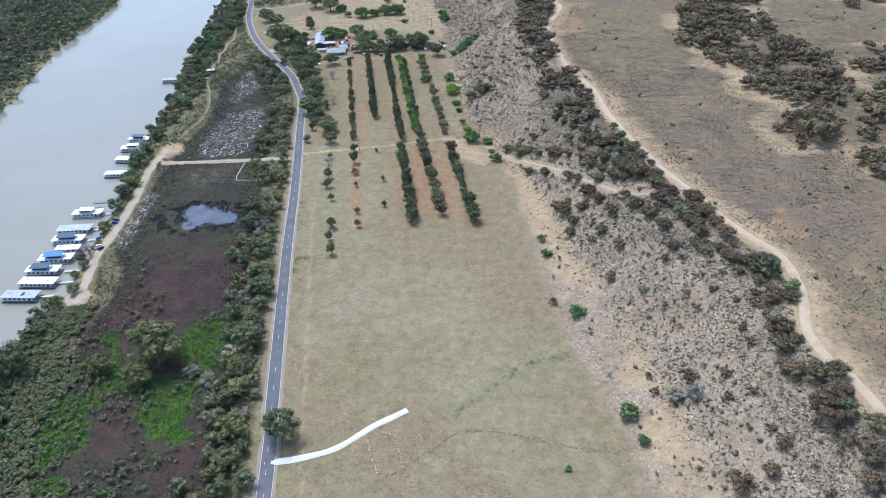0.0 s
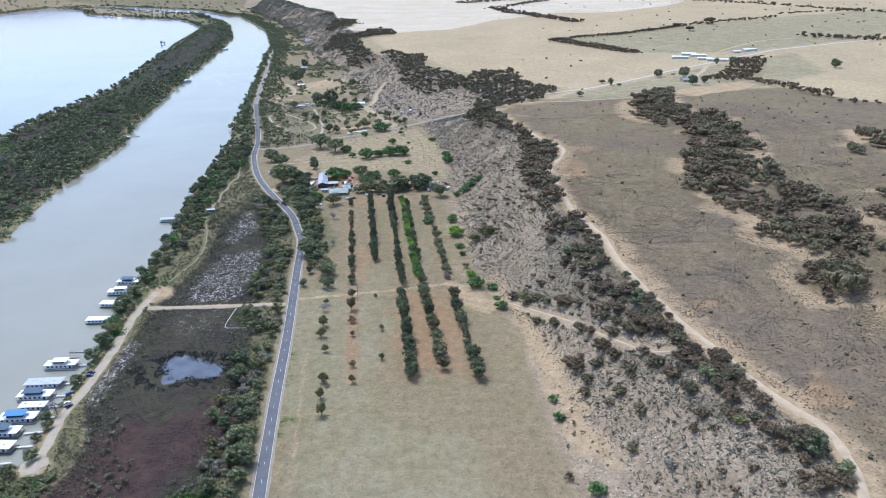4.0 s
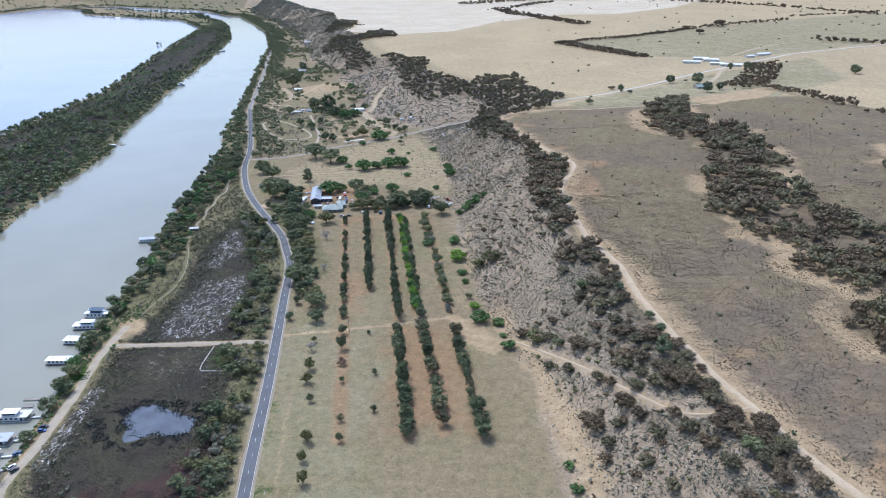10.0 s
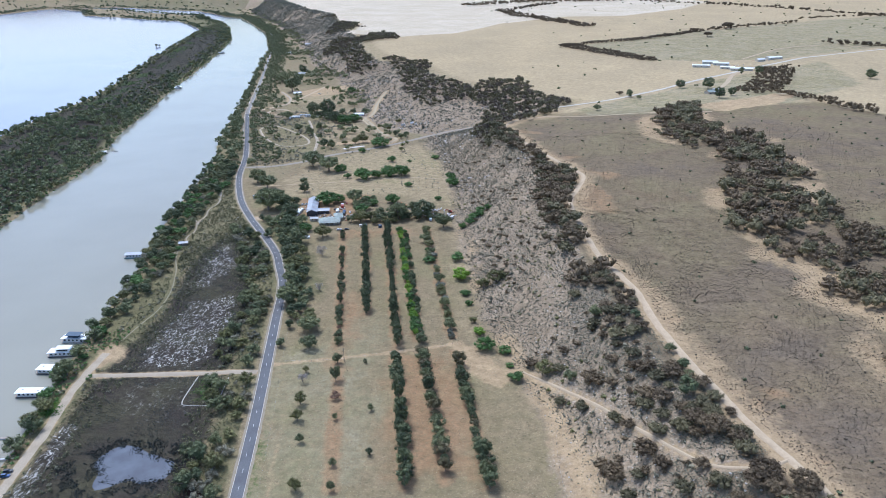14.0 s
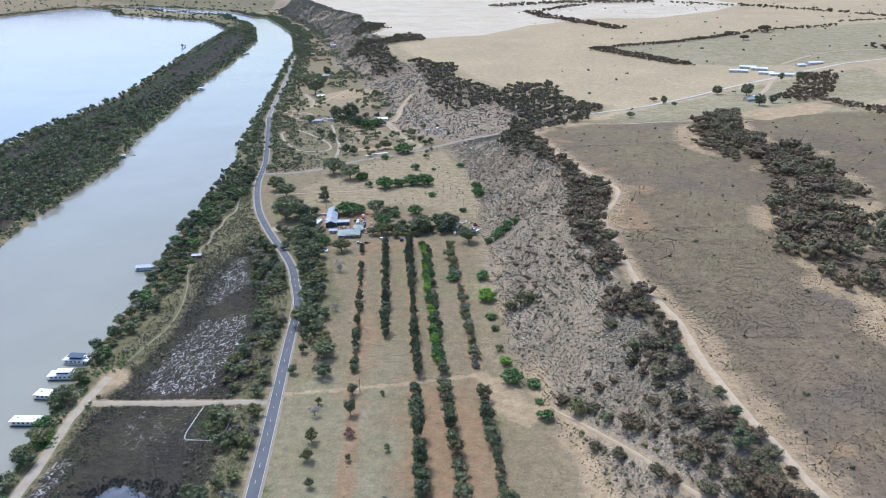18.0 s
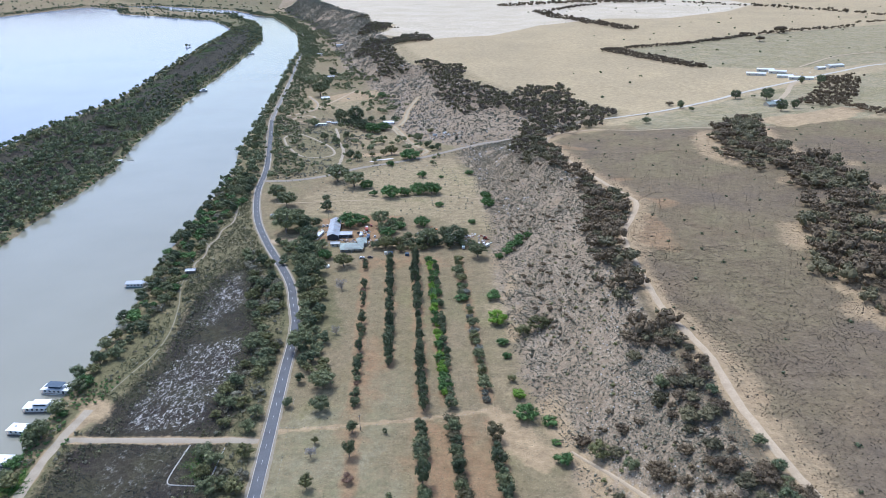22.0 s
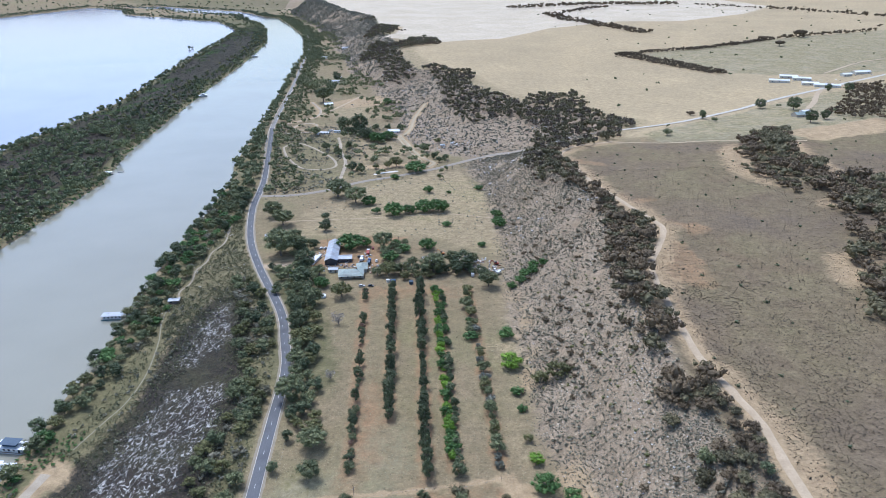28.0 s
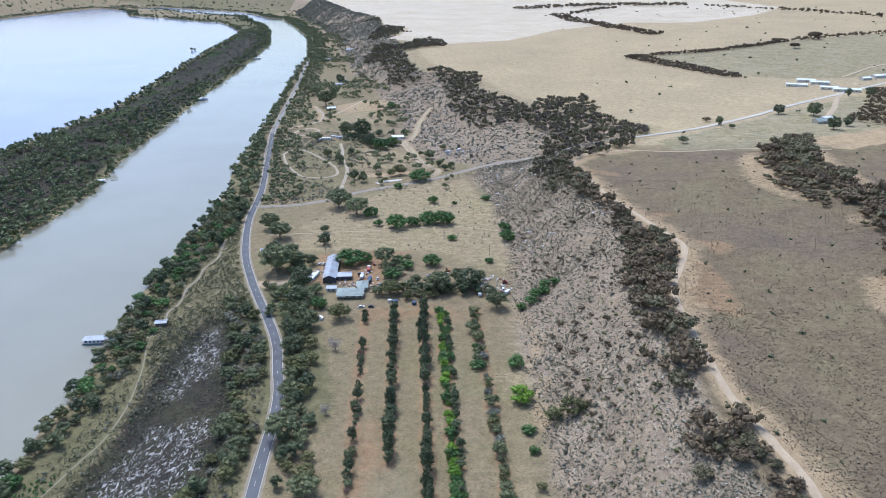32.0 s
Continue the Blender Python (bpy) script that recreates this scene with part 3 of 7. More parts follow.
# land covers, as outlines of (x, y)
SALT_BEDS = [[(-186, 482), (-150, 483), (-147, 538), (-154, 580), (-182, 572), (-190, 526)], [(-192, 597), (-197, 649), (-188, 680), (-170, 631), (-179, 597)], [(-198, 356), (-193, 357), (-194, 400), (-195, 426), (-200, 426), (-200, 390)], [(-196, 215), (-180, 218), (-174, 195), (-176, 180), (-192, 185)]]
LUSH_BEDS = [[(-144, 446), (-129, 446), (-130, 470), (-144, 470)], [(-232, 425), (-216, 455), (-213, 435), (-220, 410)], [(-156, 742), (-146, 748), (-150, 728), (-160, 730)], [(-94, 368), (-89, 368), (-93, 418), (-97, 415)], [(-89, 330), (-86, 345), (-80, 345), (-84, 325)], [(-134, 282), (-106, 288), (-97, 250), (-128, 248)]]
MEADOW = [(-176, 280), (-150, 268), (-104, 296), (-92, 240), (-84, 140), (-150, 130), (-184, 215)]
PURPLE_BEDS = [[(-182, 262), (-181, 330), (-165, 352), (-150, 335), (-135, 350), (-114, 380), (-108, 320), (-130, 296), (-156, 262)]]
ORCHARD_SOIL = [[(-28, 380), (12, 385), (8, 500), (-12, 500), (-36, 500)], [(-96, 720), (-20, 720), (-24, 700), (-90, 690)], [(-60, 480), (-56, 560), (-72, 600), (-76, 560), (-70, 480)], [(-150, 790), (-90, 800), (-95, 770), (-140, 775)]]
FAR_PADDOCK = [[(280, 1720), (400, 1500), (470, 1460), (640, 1480), (1400, 1900), (1900, 2600), (944, 2120), (619, 1920), (401, 1760)], [(171, 1050), (300, 1150), (420, 1250), (700, 1450), (640, 1200), (440, 1020), (294, 985), (180, 1000)]]
DRY_PADDOCKS = [[(-190, 800), (-150, 805), (-60, 815), (10, 780), (12, 870), (-2, 960), (-30, 1030), (-70, 1025), (-140, 970), (-180, 900)], [(-175, 1060), (-110, 1070), (-90, 1120), (-140, 1190), (-190, 1190)], [(-280, 1330), (-200, 1300), (-150, 1330), (-190, 1450), (-250, 1520)], [(0, 700), (14, 700), (20, 520), (45, 470), (28, 470), (8, 520)]]
PALE_FIELDS = [[(-300, 2120), (-137, 1985), (26, 2065), (169, 2324), (375, 2400), (568, 2420), (821, 2671), (1042, 3056), (700, 5200), (-1500, 5300), (-1000, 4200), (-800, 3712), (-530, 3036), (-405, 2763), (-325, 2420), (-255, 2380), (-255, 2180)]]
SAND_FLATS = [[(322, 1026), (345, 1044), (394, 1065), (459, 1108), (478, 1084), (425, 1017), (342, 981)], [(0, 515), (20, 500), (34, 480), (44, 470), (30, 460), (16, 470), (6, 490)], [(-218, 474), (-216, 510), (-204, 506), (-202, 492), (-208, 474)], [(-206, 300), (-200, 294), (-192, 298), (-191, 306), (-198, 312), (-205, 308)], [(-172, 1030), (-120, 1035), (-95, 1050), (-100, 1060), (-160, 1045)], [(-288, 1440), (-240, 1500), (-190, 1520), (-180, 1440), (-240, 1400)]]
ROW_LINES = [[(-68, 506), (-93, 707)], [(-55, 549), (-74, 714)], [(-19, 378), (-32, 498)], [(-31, 505), (-54, 714)], [(0, 382), (-15, 497)], [(-18, 513), (-40, 713)], [(20, 377), (5, 498)], [(4, 516), (-18, 713)], [(-53, 375), (-66, 490)]]
GROVES = [[(242, 952), (273, 1002), (333, 1070), (335, 1037), (312, 1001), (302, 919), (298, 862), (306, 836), (326, 819), (312, 779), (318, 738), (306, 686), (293, 663), (277, 652), (283, 627), (287, 601), (250, 580), (206, 600), (224, 664), (248, 704), (249, 740), (253, 760), (273, 802), (248, 803), (238, 838), (228, 878)],
          [(287, 606), (277, 589), (292, 572), (302, 550), (304, 520), (302, 501), (318, 474), (330, 440), (310, 400), (284, 380), (267, 388), (257, 405), (231, 390), (220, 394), (217, 425), (238, 446), (244, 464), (229, 476), (219, 493), (233, 510), (231, 528), (212, 552), (217, 579), (204, 596)],
          [(239, 368), (255, 387), (268, 386), (268, 362), (246, 349), (236, 352)],
          [(423, 736), (452, 716), (430, 664), (408, 676)], [(374, 675), (396, 685), (386, 655)], [(316, 530), (339, 550), (365, 548), (370, 510), (330, 490), (306, 501)]]
RIM_WOODS = [[(-313, 1972), (-300, 2061), (-253, 1975), (-218, 1812), (-147, 1600), (-147, 1550), (-200, 1598), (-235, 1763), (-293, 1893)],
             [(-345, 2243), (-330, 2403), (-267, 2367), (-267, 2182), (-315, 2151)], [(-229, 1895), (-194, 2055), (-138, 2057), (-124, 1956), (-178, 1896), (-217, 1851)],
             [(-129, 1602), (-113, 1633), (-84, 1596), (-31, 1562), (-37, 1482), (-28, 1422), (-1, 1369), (20, 1320), (43, 1285), (66, 1332), (89, 1358), (130, 1350), (138, 1280), (133, 1219), (158, 1165), (173, 1101), (159, 1080), (107, 1069), (75, 1067), (53, 1025), (50, 1080), (66, 1160), (36, 1222), (-24, 1231), (-53, 1271), (-71, 1366), (-89, 1512)],
             [(41, 1025), (60, 1008), (100, 1020), (94, 991), (72, 978), (60, 956), (62, 910), (66, 880), (48, 880), (44, 924), (37, 954)], [(99, 1010), (131, 1043), (146, 1057), (146, 1043), (123, 1012), (103, 996)]]


def in_any(polys, x, y):
    return np.max([inside(q, x, y) for q in polys], axis=0)


def spaced(stops):
    """Grid lines from (place, step) to (place, step), the step growing evenly between."""
    out = [stops[0][0]]
    while out[-1] < stops[-1][0]:
        out.append(out[-1] + float(np.interp(out[-1], [q[0] for q in stops], [q[1] for q in stops])))
    return np.array(out)


gx = spaced([(-4200, 80), (-2300, 60), (-1400, 16), (-1000, 9), (-400, 5), (-270, 2.5), (240, 2.5), (500, 8), (1200, 50), (4200, 80)])
gy = spaced([(-400, 50), (100, 8), (150, 2.5), (800, 2.5), (1100, 5), (1700, 10), (3000, 16), (4400, 22), (5400, 70)])
GX, GY = np.meshgrid(gx, gy)
GZ = height(GX, GY)


def gz(x, y):
    """The height of the built ground."""
    x, y = np.asarray(x, float), np.asarray(y, float)
    i = np.clip(np.searchsorted(gx, x) - 1, 0, len(gx) - 2)
    j = np.clip(np.searchsorted(gy, y) - 1, 0, len(gy) - 2)
    u, v = (x - gx[i]) / (gx[i + 1] - gx[i]), (y - gy[j]) / (gy[j + 1] - gy[j])
    return (GZ[j, i] * (1 - u) + GZ[j, i + 1] * u) * (1 - v) + (GZ[j + 1, i] * (1 - u) + GZ[j + 1, i + 1] * u) * v


def bed(poly, x, y, soft, rough=12.0, size=11.0):
    """The weight of a patch with a ragged outline."""
    return np.clip((inside(poly, x, y) + rough * (NZ(x, y, size) - 0.5)) / soft + 0.5, 0, 1)


def meadow(x, y):
    """How lush the marsh meadow is: green hollows between dark mud."""
    n = NZ(x, y, 24, 3)
    best = smooth(-6, 8, inside(MEADOW, x, y) + 14 * (NZ(x, y, 12) - 0.5)) * smooth(0.46, 0.56, n)
    for poly, much in zip(LUSH_BEDS, (0.45, 0.9, 0.9, 0.52, 0.52, 0.9)):
        best = np.maximum(best, much * bed(poly, x, y, 9, 18, 11))
    return best


def covers(x, y):
    """The weights of the land covers, twelve in three layers."""
    d, f, c = land(x, y), along(FOOT, y), along(CREST, y)
    rd = along(ROAD, y)
    s = (x - f) / (c - f)
    big = NZ(x, y, 60) - 0.5
    rim = off_line(RIM_TRACK, x, y)
    slope = smooth(-0.22, 0.1, s + 0.25 * big) * (1 - smooth(0.95, 1.3, s))
    yy = y + 2.2 * np.clip(x - 480, 0, 60)       # the tan field reaches nearer in the east
    heath = smooth(0.95, 1.3, s) * (1 - smooth(985, 1035, yy - 0.05 * (x - 300)))
    straw = smooth(0.9, 1.25, s) * smooth(1010, 1050, yy)
    # the far field edge keeps off the wooded rim
    rim_wood = smooth(60, 20, np.abs(x - c - 20)) * smooth(1000, 1080, y)
    straw = straw * (1 - 0.5 * rim_wood)
    # dry tan straw on the far western hills, also paling them as haze would
    straw = np.maximum(straw, 0.3 * smooth(30, 90, d) * smooth(3500, 3900, y) * (x < -900))
    pale = np.clip(inside(PALE_FIELDS[0], x, y) / 20 + 0.5, 0, 1)
    for poly in DRY_PADDOCKS:
        straw = np.maximum(straw, 0.46 * bed(poly, x, y, 20, 30, 25))
    pad = np.zeros_like(x)
    for poly in FAR_PADDOCK:
        pad = np.maximum(pad, 0.62 * np.clip(inside(poly, x, y) / 12 + 0.5, 0, 1))
    greenish = smooth(-0.02, 0.16, big) * smooth(4, 14, x - rd) * smooth(4, 20, f - x) * smooth(640, 480, y) * 0.55
    pad = np.maximum(pad, greenish)
    marsh = np.clip(inside(MARSH, x, y) / 10 + 0.5, 0, 1)
    isl = np.minimum(x - along(ISL_W, y), along(ISL_E, y) - x)
    marsh = np.maximum(marsh, 0.95 * smooth(8, 22, isl) * smooth(3100, 2800, y))
    loop_green = 0.5 * bed([(-318, 1010), (-236, 935), (-175, 955), (-160, 1040), (-185, 1180), (-270, 1230), (-330, 1230)], x, y, 20, 40, 25)
    verge = smooth(3, 10, x - along(BANK_E, y)) * smooth(-3, -10, x - rd) * (1 - marsh)
    duff = np.maximum(np.maximum(smooth(0, 12, isl) * smooth(3700, 3400, y), 0.85 * verge * (1 - 0.3 * smooth(560, 640, y))), loop_green)
    duff = np.maximum(duff, 0.8 * smooth(34, 16, np.abs(x - rd - 8)) * smooth(540, 600, y) * smooth(800, 700, y))
    purple = np.zeros_like(x)
    for poly in PURPLE_BEDS:
        purple = np.maximum(purple, bed(poly, x, y, 14, 22, 18))
    salt = np.zeros_like(x)
    for poly in SALT_BEDS:
        salt = np.maximum(salt, bed(poly, x, y, 8, 10, 9))
    salt = np.maximum(salt, smooth(6, 2, off_line([(-195, 361), (-197, 378), (-197, 396), (-198, 422)], x, y)))
    salt = np.maximum(salt, 0.3 * smooth(40, 15, np.hypot(x + 160, y - 452)) * marsh)
    lush = meadow(x, y)
    purple = np.maximum(purple, 0.8 * smooth(-4, 6, inside(MEADOW, x, y)) * smooth(0.46, 0.36, NZ(x, y, 24, 3)))
    lush = np.maximum(lush, 0.42 * smooth(5, 1, off_line([(4, 214), (18, 230), (40, 246), (60, 252)], x, y)))
    lush = np.maximum(lush, 0.5 * smooth(22, 8, np.abs(isl - 30)) * smooth(-0.05, 0.1, big))
    sand = smooth(11, 4, rim + 6 * (NZ(x, y, 15) - 0.5)) * 0.78
    sand = np.maximum(sand, 0.62 * smooth(24, 5, rim + 16 * (NZ(x, y, 22) - 0.5)) * (x > c + 14))
    for poly in SAND_FLATS:
        sand = np.maximum(sand, bed(poly, x, y, 8, 10, 10))
    sand = np.maximum(sand, 0.75 * smooth(24, 4, np.abs(in_any(GROVES, x, y))) * smooth(-0.15, 0.1, big))
    sand = np.maximum(sand, 0.75 * smooth(0.32, 0.02, np.abs(s - 0.02 - 0.13 * smooth(470, 380, y))) * smooth(-0.14, 0.08, NZ(x, y, 33) - 0.5) * smooth(900, 600, y))
    for line, r in ((BANK_TRACK, 3.6), (CROSS_TRACK, 4), (HILL_TRACK, 2.2), (HOUSE_DRIVE, 9), ([(-104, 484), (-35, 497), (4, 507)], 2.4), (HILL_DRIVE, 8), (LANE_A, 7), (RING, 5)):
        sand = np.maximum(sand, 0.9 * smooth(r, r * 0.5, off_line(line, x, y)))
    sand = np.maximum(sand, 0.5 * smooth(2.6, 0.6, np.abs(x - along(ROAD, y) - 14.5 + 1.2 * NZ(x, y, 30))) * smooth(460, 400, y))
    sand = np.maximum(sand, 0.5 * smooth(1, 6, x - along(BANK_E, y)) * smooth(2, -4, x - np.interp(y, [q[1] for q in BANK_TRACK], [q[0] for q in BANK_TRACK])) * smooth(290, 305, y) * smooth(520, 505, y) * smooth(-0.18, 0.06, NZ(x, y, 16) - 0.5))
    red = np.zeros_like(x)
    for poly in ORCHARD_SOIL:
        red = np.maximum(red, 0.72 * bed(poly, x, y, 22, 26, 14))
    for line in ROW_LINES:
        red = np.maximum(red, 0.7 * smooth(7.0, 2.0, off_line(line, x, y) + 5 * (NZ(x, y, 8) - 0.5)))
    red = np.maximum(red, 0.8 * bed([(-150, 744), (-90, 742), (-84, 800), (-74, 816), (-124, 818), (-150, 800)], x, y, 10, 16, 12))
    pad = np.maximum(pad, 0.55 * bed([(-96, 350), (-30, 350), (-46, 500), (-62, 560), (-112, 490)], x, y, 20, 40, 22))
    red = np.maximum(red, 0.6 * smooth(30, 12, np.abs(rim - 16)) * smooth(0.0, 0.2, NZ(x, y, 25) - 0.5) * (x > along(CREST, y) + 20))
    w = np.stack([slope, heath, straw, marsh, salt, lush, sand, red, pale, pad, duff, purple], -1)
    return np.clip(w, 0, 1)


ids = np.arange(GX.size).reshape(GX.shape)
me = mesh_from("ground", np.stack([GX, GY, GZ], -1).reshape(-1, 3), np.stack([ids[:-1, :-1], ids[:-1, 1:], ids[1:, 1:], ids[1:, :-1]], -1).reshape(-1, 4), True)
weights = covers(GX.ravel(), GY.ravel())
for k, layer in enumerate(("cover_a", "cover_b", "cover_c")):
    me.color_attributes.new(layer, 'FLOAT_COLOR', 'POINT').data.foreach_set("color", weights[:, 4 * k:4 * k + 4].astype(np.float32).ravel())
me.materials.append(soil)
tagged(new("ground", me), "dry grassy valley floor rising over a scrubby scarp to fields", "ground", kind="structure")

wx, wy = np.linspace(-4200, 300, 46), np.linspace(-400, 4400, 49)
WX, WY = np.meshgrid(wx, wy)
ids = np.arange(WX.size).reshape(WX.shape)
me = mesh_from("water", np.stack([WX, WY, np.full(WX.shape, -1.5)], -1).reshape(-1, 3), np.stack([ids[:-1, :-1], ids[:-1, 1:], ids[1:, 1:], ids[1:, :-1]], -1).reshape(-1, 4), True)
me.materials.append(water_mat)
tagged(new("water", me), "calm silty grey-green river and wide lagoon", "water", kind="structure")
bm = prism([(POOL[0] + 32 * math.cos(a), POOL[1] + 30 * math.sin(a)) for a in np.linspace(0, math.tau, 24, endpoint=False)], -0.98, -0.93)
tagged(part("water_pool", bm, pool_mat, None), "shallow dark pool reflecting the sky in the marsh", "pool", kind="structure")


def resample(line, step=3.0):
    """Points along a rounded line at even steps."""
    pts = [Vector(q) for q in line]
    pts = [2 * pts[0] - pts[1]] + pts + [2 * pts[-1] - pts[-2]]
    out = []
    for a, b, c, d in zip(pts, pts[1:], pts[2:], pts[3:]):
        n = max(2, int((c - b).length / step))
        for i in range(n):
            t = i / n
            out.append(0.5 * ((2 * b) + (c - a) * t + (2 * a - 5 * b + 4 * c - d) * t * t + (3 * b - a - 3 * c + d) * t ** 3))
    out.append(pts[-2])
    return np.array([(q.x, q.y) for q in out])


def ribbon(name, line, width, lift, material, label, wobble=0.0, shift=0.0, step=3.0, crown=0.0, category="road"):
    """A strip that follows the ground, shift metres to the right of its line."""
    q = resample(line, step)
    t = np.gradient(q, axis=0)
    t /= np.linalg.norm(t, axis=1)[:, None] + 1e-9
    n = np.stack([t[:, 1], -t[:, 0]], -1)
    rows = []
    for k, s in enumerate((-1.0, -0.5, 0.0, 0.5, 1.0)):
        w = s * width / 2 * (1 + wobble * 1.6 * (NZ(q[:, 0] + 31 * k, q[:, 1], 7.0, 2) - 0.5)) + shift
        e = q + n * w[:, None]
        drop = (0.25 if abs(s) == 1 else 0.0)
        rows.append(np.column_stack([e, gz(e[:, 0], e[:, 1]) + lift + crown * (1 - abs(s)) - drop * min(1, lift * 4)]))
    V = np.concatenate(rows)
    m, i = len(q), np.arange(len(q) - 1)
    F = np.concatenate([np.stack([k * m + i, (k + 1) * m + i, (k + 1) * m + i + 1, k * m + i + 1], -1) for k in range(4)])
    me = mesh_from(name, V, F, True)
    me.materials.append(material)
    return tagged(new(name, me), label, category, kind="structure")


road_line = [(x, y) for y, x in ROAD]
ribbon("road_shoulder", road_line, 8.8, 0.10, M["verge"], "pale gravel shoulders along the sealed road", 0.12)
road = ribbon("road", [q for q in road_line if q[1] < 1300], 6.4, 0.22, M["asphalt"], "two-lane grey asphalt road with a broken white line", 0.0, crown=0.05)
ribbon("road_valley", [q for q in road_line if q[1] > 1200], 5.6, 0.2, M["oldseal"], "worn pale grey road up the wooded valley", 0.15)
ribbon("road_side", SIDE_ROAD, 6.5, 0.35, surface("worn_asphalt", (0.34, 0.295, 0.235), (0.27, 0.235, 0.19), 0.8, 0.95), "worn pale side road climbing out of the valley", 0.15)
ribbon("road_limestone", PALE_ROAD, 6.5, 0.7, M["paleroad"], "white limestone road across the plateau", 0.25, step=8)
for name, line, width, lift, m, label in (
        ("track_bank", BANK_TRACK, 5.0, 0.14, "gravel", "pale gravel track along the houseboat moorings"),
        ("track_cross", CROSS_TRACK, 4.0, 0.2, "gravel", "pale gravel causeway across the marsh"),
        ("track_marsh", MARSH_PATH, 0.9, 0.1, "bankpath", "narrow pale path along the marsh edge"),
        ("track_marsh", BANK_PATH, 1.5, 0.12, "verge", "narrow pale path through the bank trees"),
        ("track_rim", RIM_TRACK, 4.0, 0.3, "sand", "sandy vehicle track along the top of the scarp"),
        ("track_hill", HILL_TRACK[2:], 1.5, 0.35, "sand", "sandy track climbing the scrubby slope"),
        ("track_plateau", PLATEAU_PATH, 3.0, 0.5, "sand", "faint sandy track across the plateau"),
        ("track_drive", HILL_DRIVE, 4.6, 0.6, "yellow", "yellow gravel drive winding uphill"),
        ("track_drive", YARD_DRIVE, 3.0, 0.35, "yellow", "yellow gravel drive beside the yard"),
        ("track_loop", LOOP, 3.0, 0.25, "gravel", "looping pale gravel track"),
        ("track_ring", RING, 3.4, 0.25, "gravel", "small ring of pale gravel track"),
        ("track_lane", LANE_A, 4.0, 0.3, "gravel", "pale gravel lane to the valley houses"),
        ("track_lane", LANE_B, 4.0, 0.3, "gravel", "pale gravel lane beside the loop"),
        ("track_lane", LANE_C, 4.0, 0.3, "sand", "sandy lane over a bare rise"),
        ("track_lane", LANE_D, 4.0, 0.3, "gravel", "pale gravel lane to a house yard"),
        ("track_path", TAN_PATH, 1.3, 0.12, "sand", "worn tan path across the dry paddock"),
        ("track_chalk", CHALK_TRACK, 3.2, 0.25, "chalk", "fresh white crushed limestone access track"),
        ("track_drive", HOUSE_DRIVE, 7.0, 0.16, "sand", "sandy driveway to the farmhouse"),
        ("track_farm", FARM_LANE, 7.0, 0.6, "sand", "sandy lane to a green-roofed homestead"),
        ("track_field", FIELD_LANE, 4.5, 0.7, "sand", "pale lane across the far paddock")):
    ribbon(name, line, width, lift, M[m], label, 0.35)

bm = bmesh.new()
hub = bm.verts.new((-200, 306, float(gz(-200, 306)) + 0.3))
rim_v = []
for k in range(28):
    a = math.tau * k / 28
    r = 6.6 + 0.9 * math.sin(3 * a) + 0.6 * math.sin(7 * a + 1)
    rim_v.append(bm.verts.new((-200 + r * math.cos(a), 306 + r * math.sin(a), float(gz(-200 + r * math.cos(a), 306 + r * math.sin(a))) + 0.16)))
for k in range(28):
    bm.faces.new((hub, rim_v[k], rim_v[(k + 1) % 28]))
tagged(part("track_turning_circle", bm, M["gravel"], None), "round pale gravel turning place at the end of the track", "track", kind="structure")

# ---------------------------------------------------------------- plants
RS = np.random.RandomState(11)


def ico(sub):
    bm = bmesh.new()
    bmesh.ops.create_icosphere(bm, subdivisions=sub, radius=1.0)
    V = np.array([v.co[:] for v in bm.verts])
    F = np.array([[v.index for v in f.verts] for f in bm.faces])
    bm.free()
    return V, F


ICO1 = ico(1)


def leaves(rs, centre, r, count, size, up=0.25):
    """Leaf clumps (pairs of triangles) over a lobe."""
    d = rs.normal(size=(count, 3))
    d /= np.linalg.norm(d, axis=1)[:, None]
    d[:, 2] = d[:, 2] * 0.9 + up
    d /= np.linalg.norm(d, axis=1)[:, None]
    at = np.asarray(centre) + d * r * rs.uniform(0.78, 1.14, (count, 1)) * np.array([1, 1, 0.85])
    n = d + rs.normal(scale=0.55, size=(count, 3))
    n /= np.linalg.norm(n, axis=1)[:, None]
    a = np.cross(n, rs.normal(size=(count, 3)))
    a /= np.linalg.norm(a, axis=1)[:, None] + 1e-9
    b = np.cross(n, a)
    s = size * rs.uniform(0.6, 1.35, (count, 1))
    quad = np.stack([at - a * s, at - b * s * 0.6, at + a * s, at + b * s * 0.6 + n * s * 0.25], 1)
    V = quad.reshape(-1, 3)
    i = np.arange(count)[:, None] * 4
    return V, np.concatenate([i + [0, 1, 2], i + [0, 2, 3]])


def merge(pieces):
    V, F, k = [], [], 0
    for v, f in pieces:
        V.append(v)
        F.append(f + k)
        k += len(v)
    return np.concatenate(V), np.concatenate(F)


def lump(rs, centre, r, base=ICO1, rough=0.22, flat=0.85):
    V = base[0] * (1 + rough * rs.uniform(-1, 1, (len(base[0]), 1))) * r
    V = V * np.array([1, 1, flat])
    return V + np.asarray(centre), base[1]


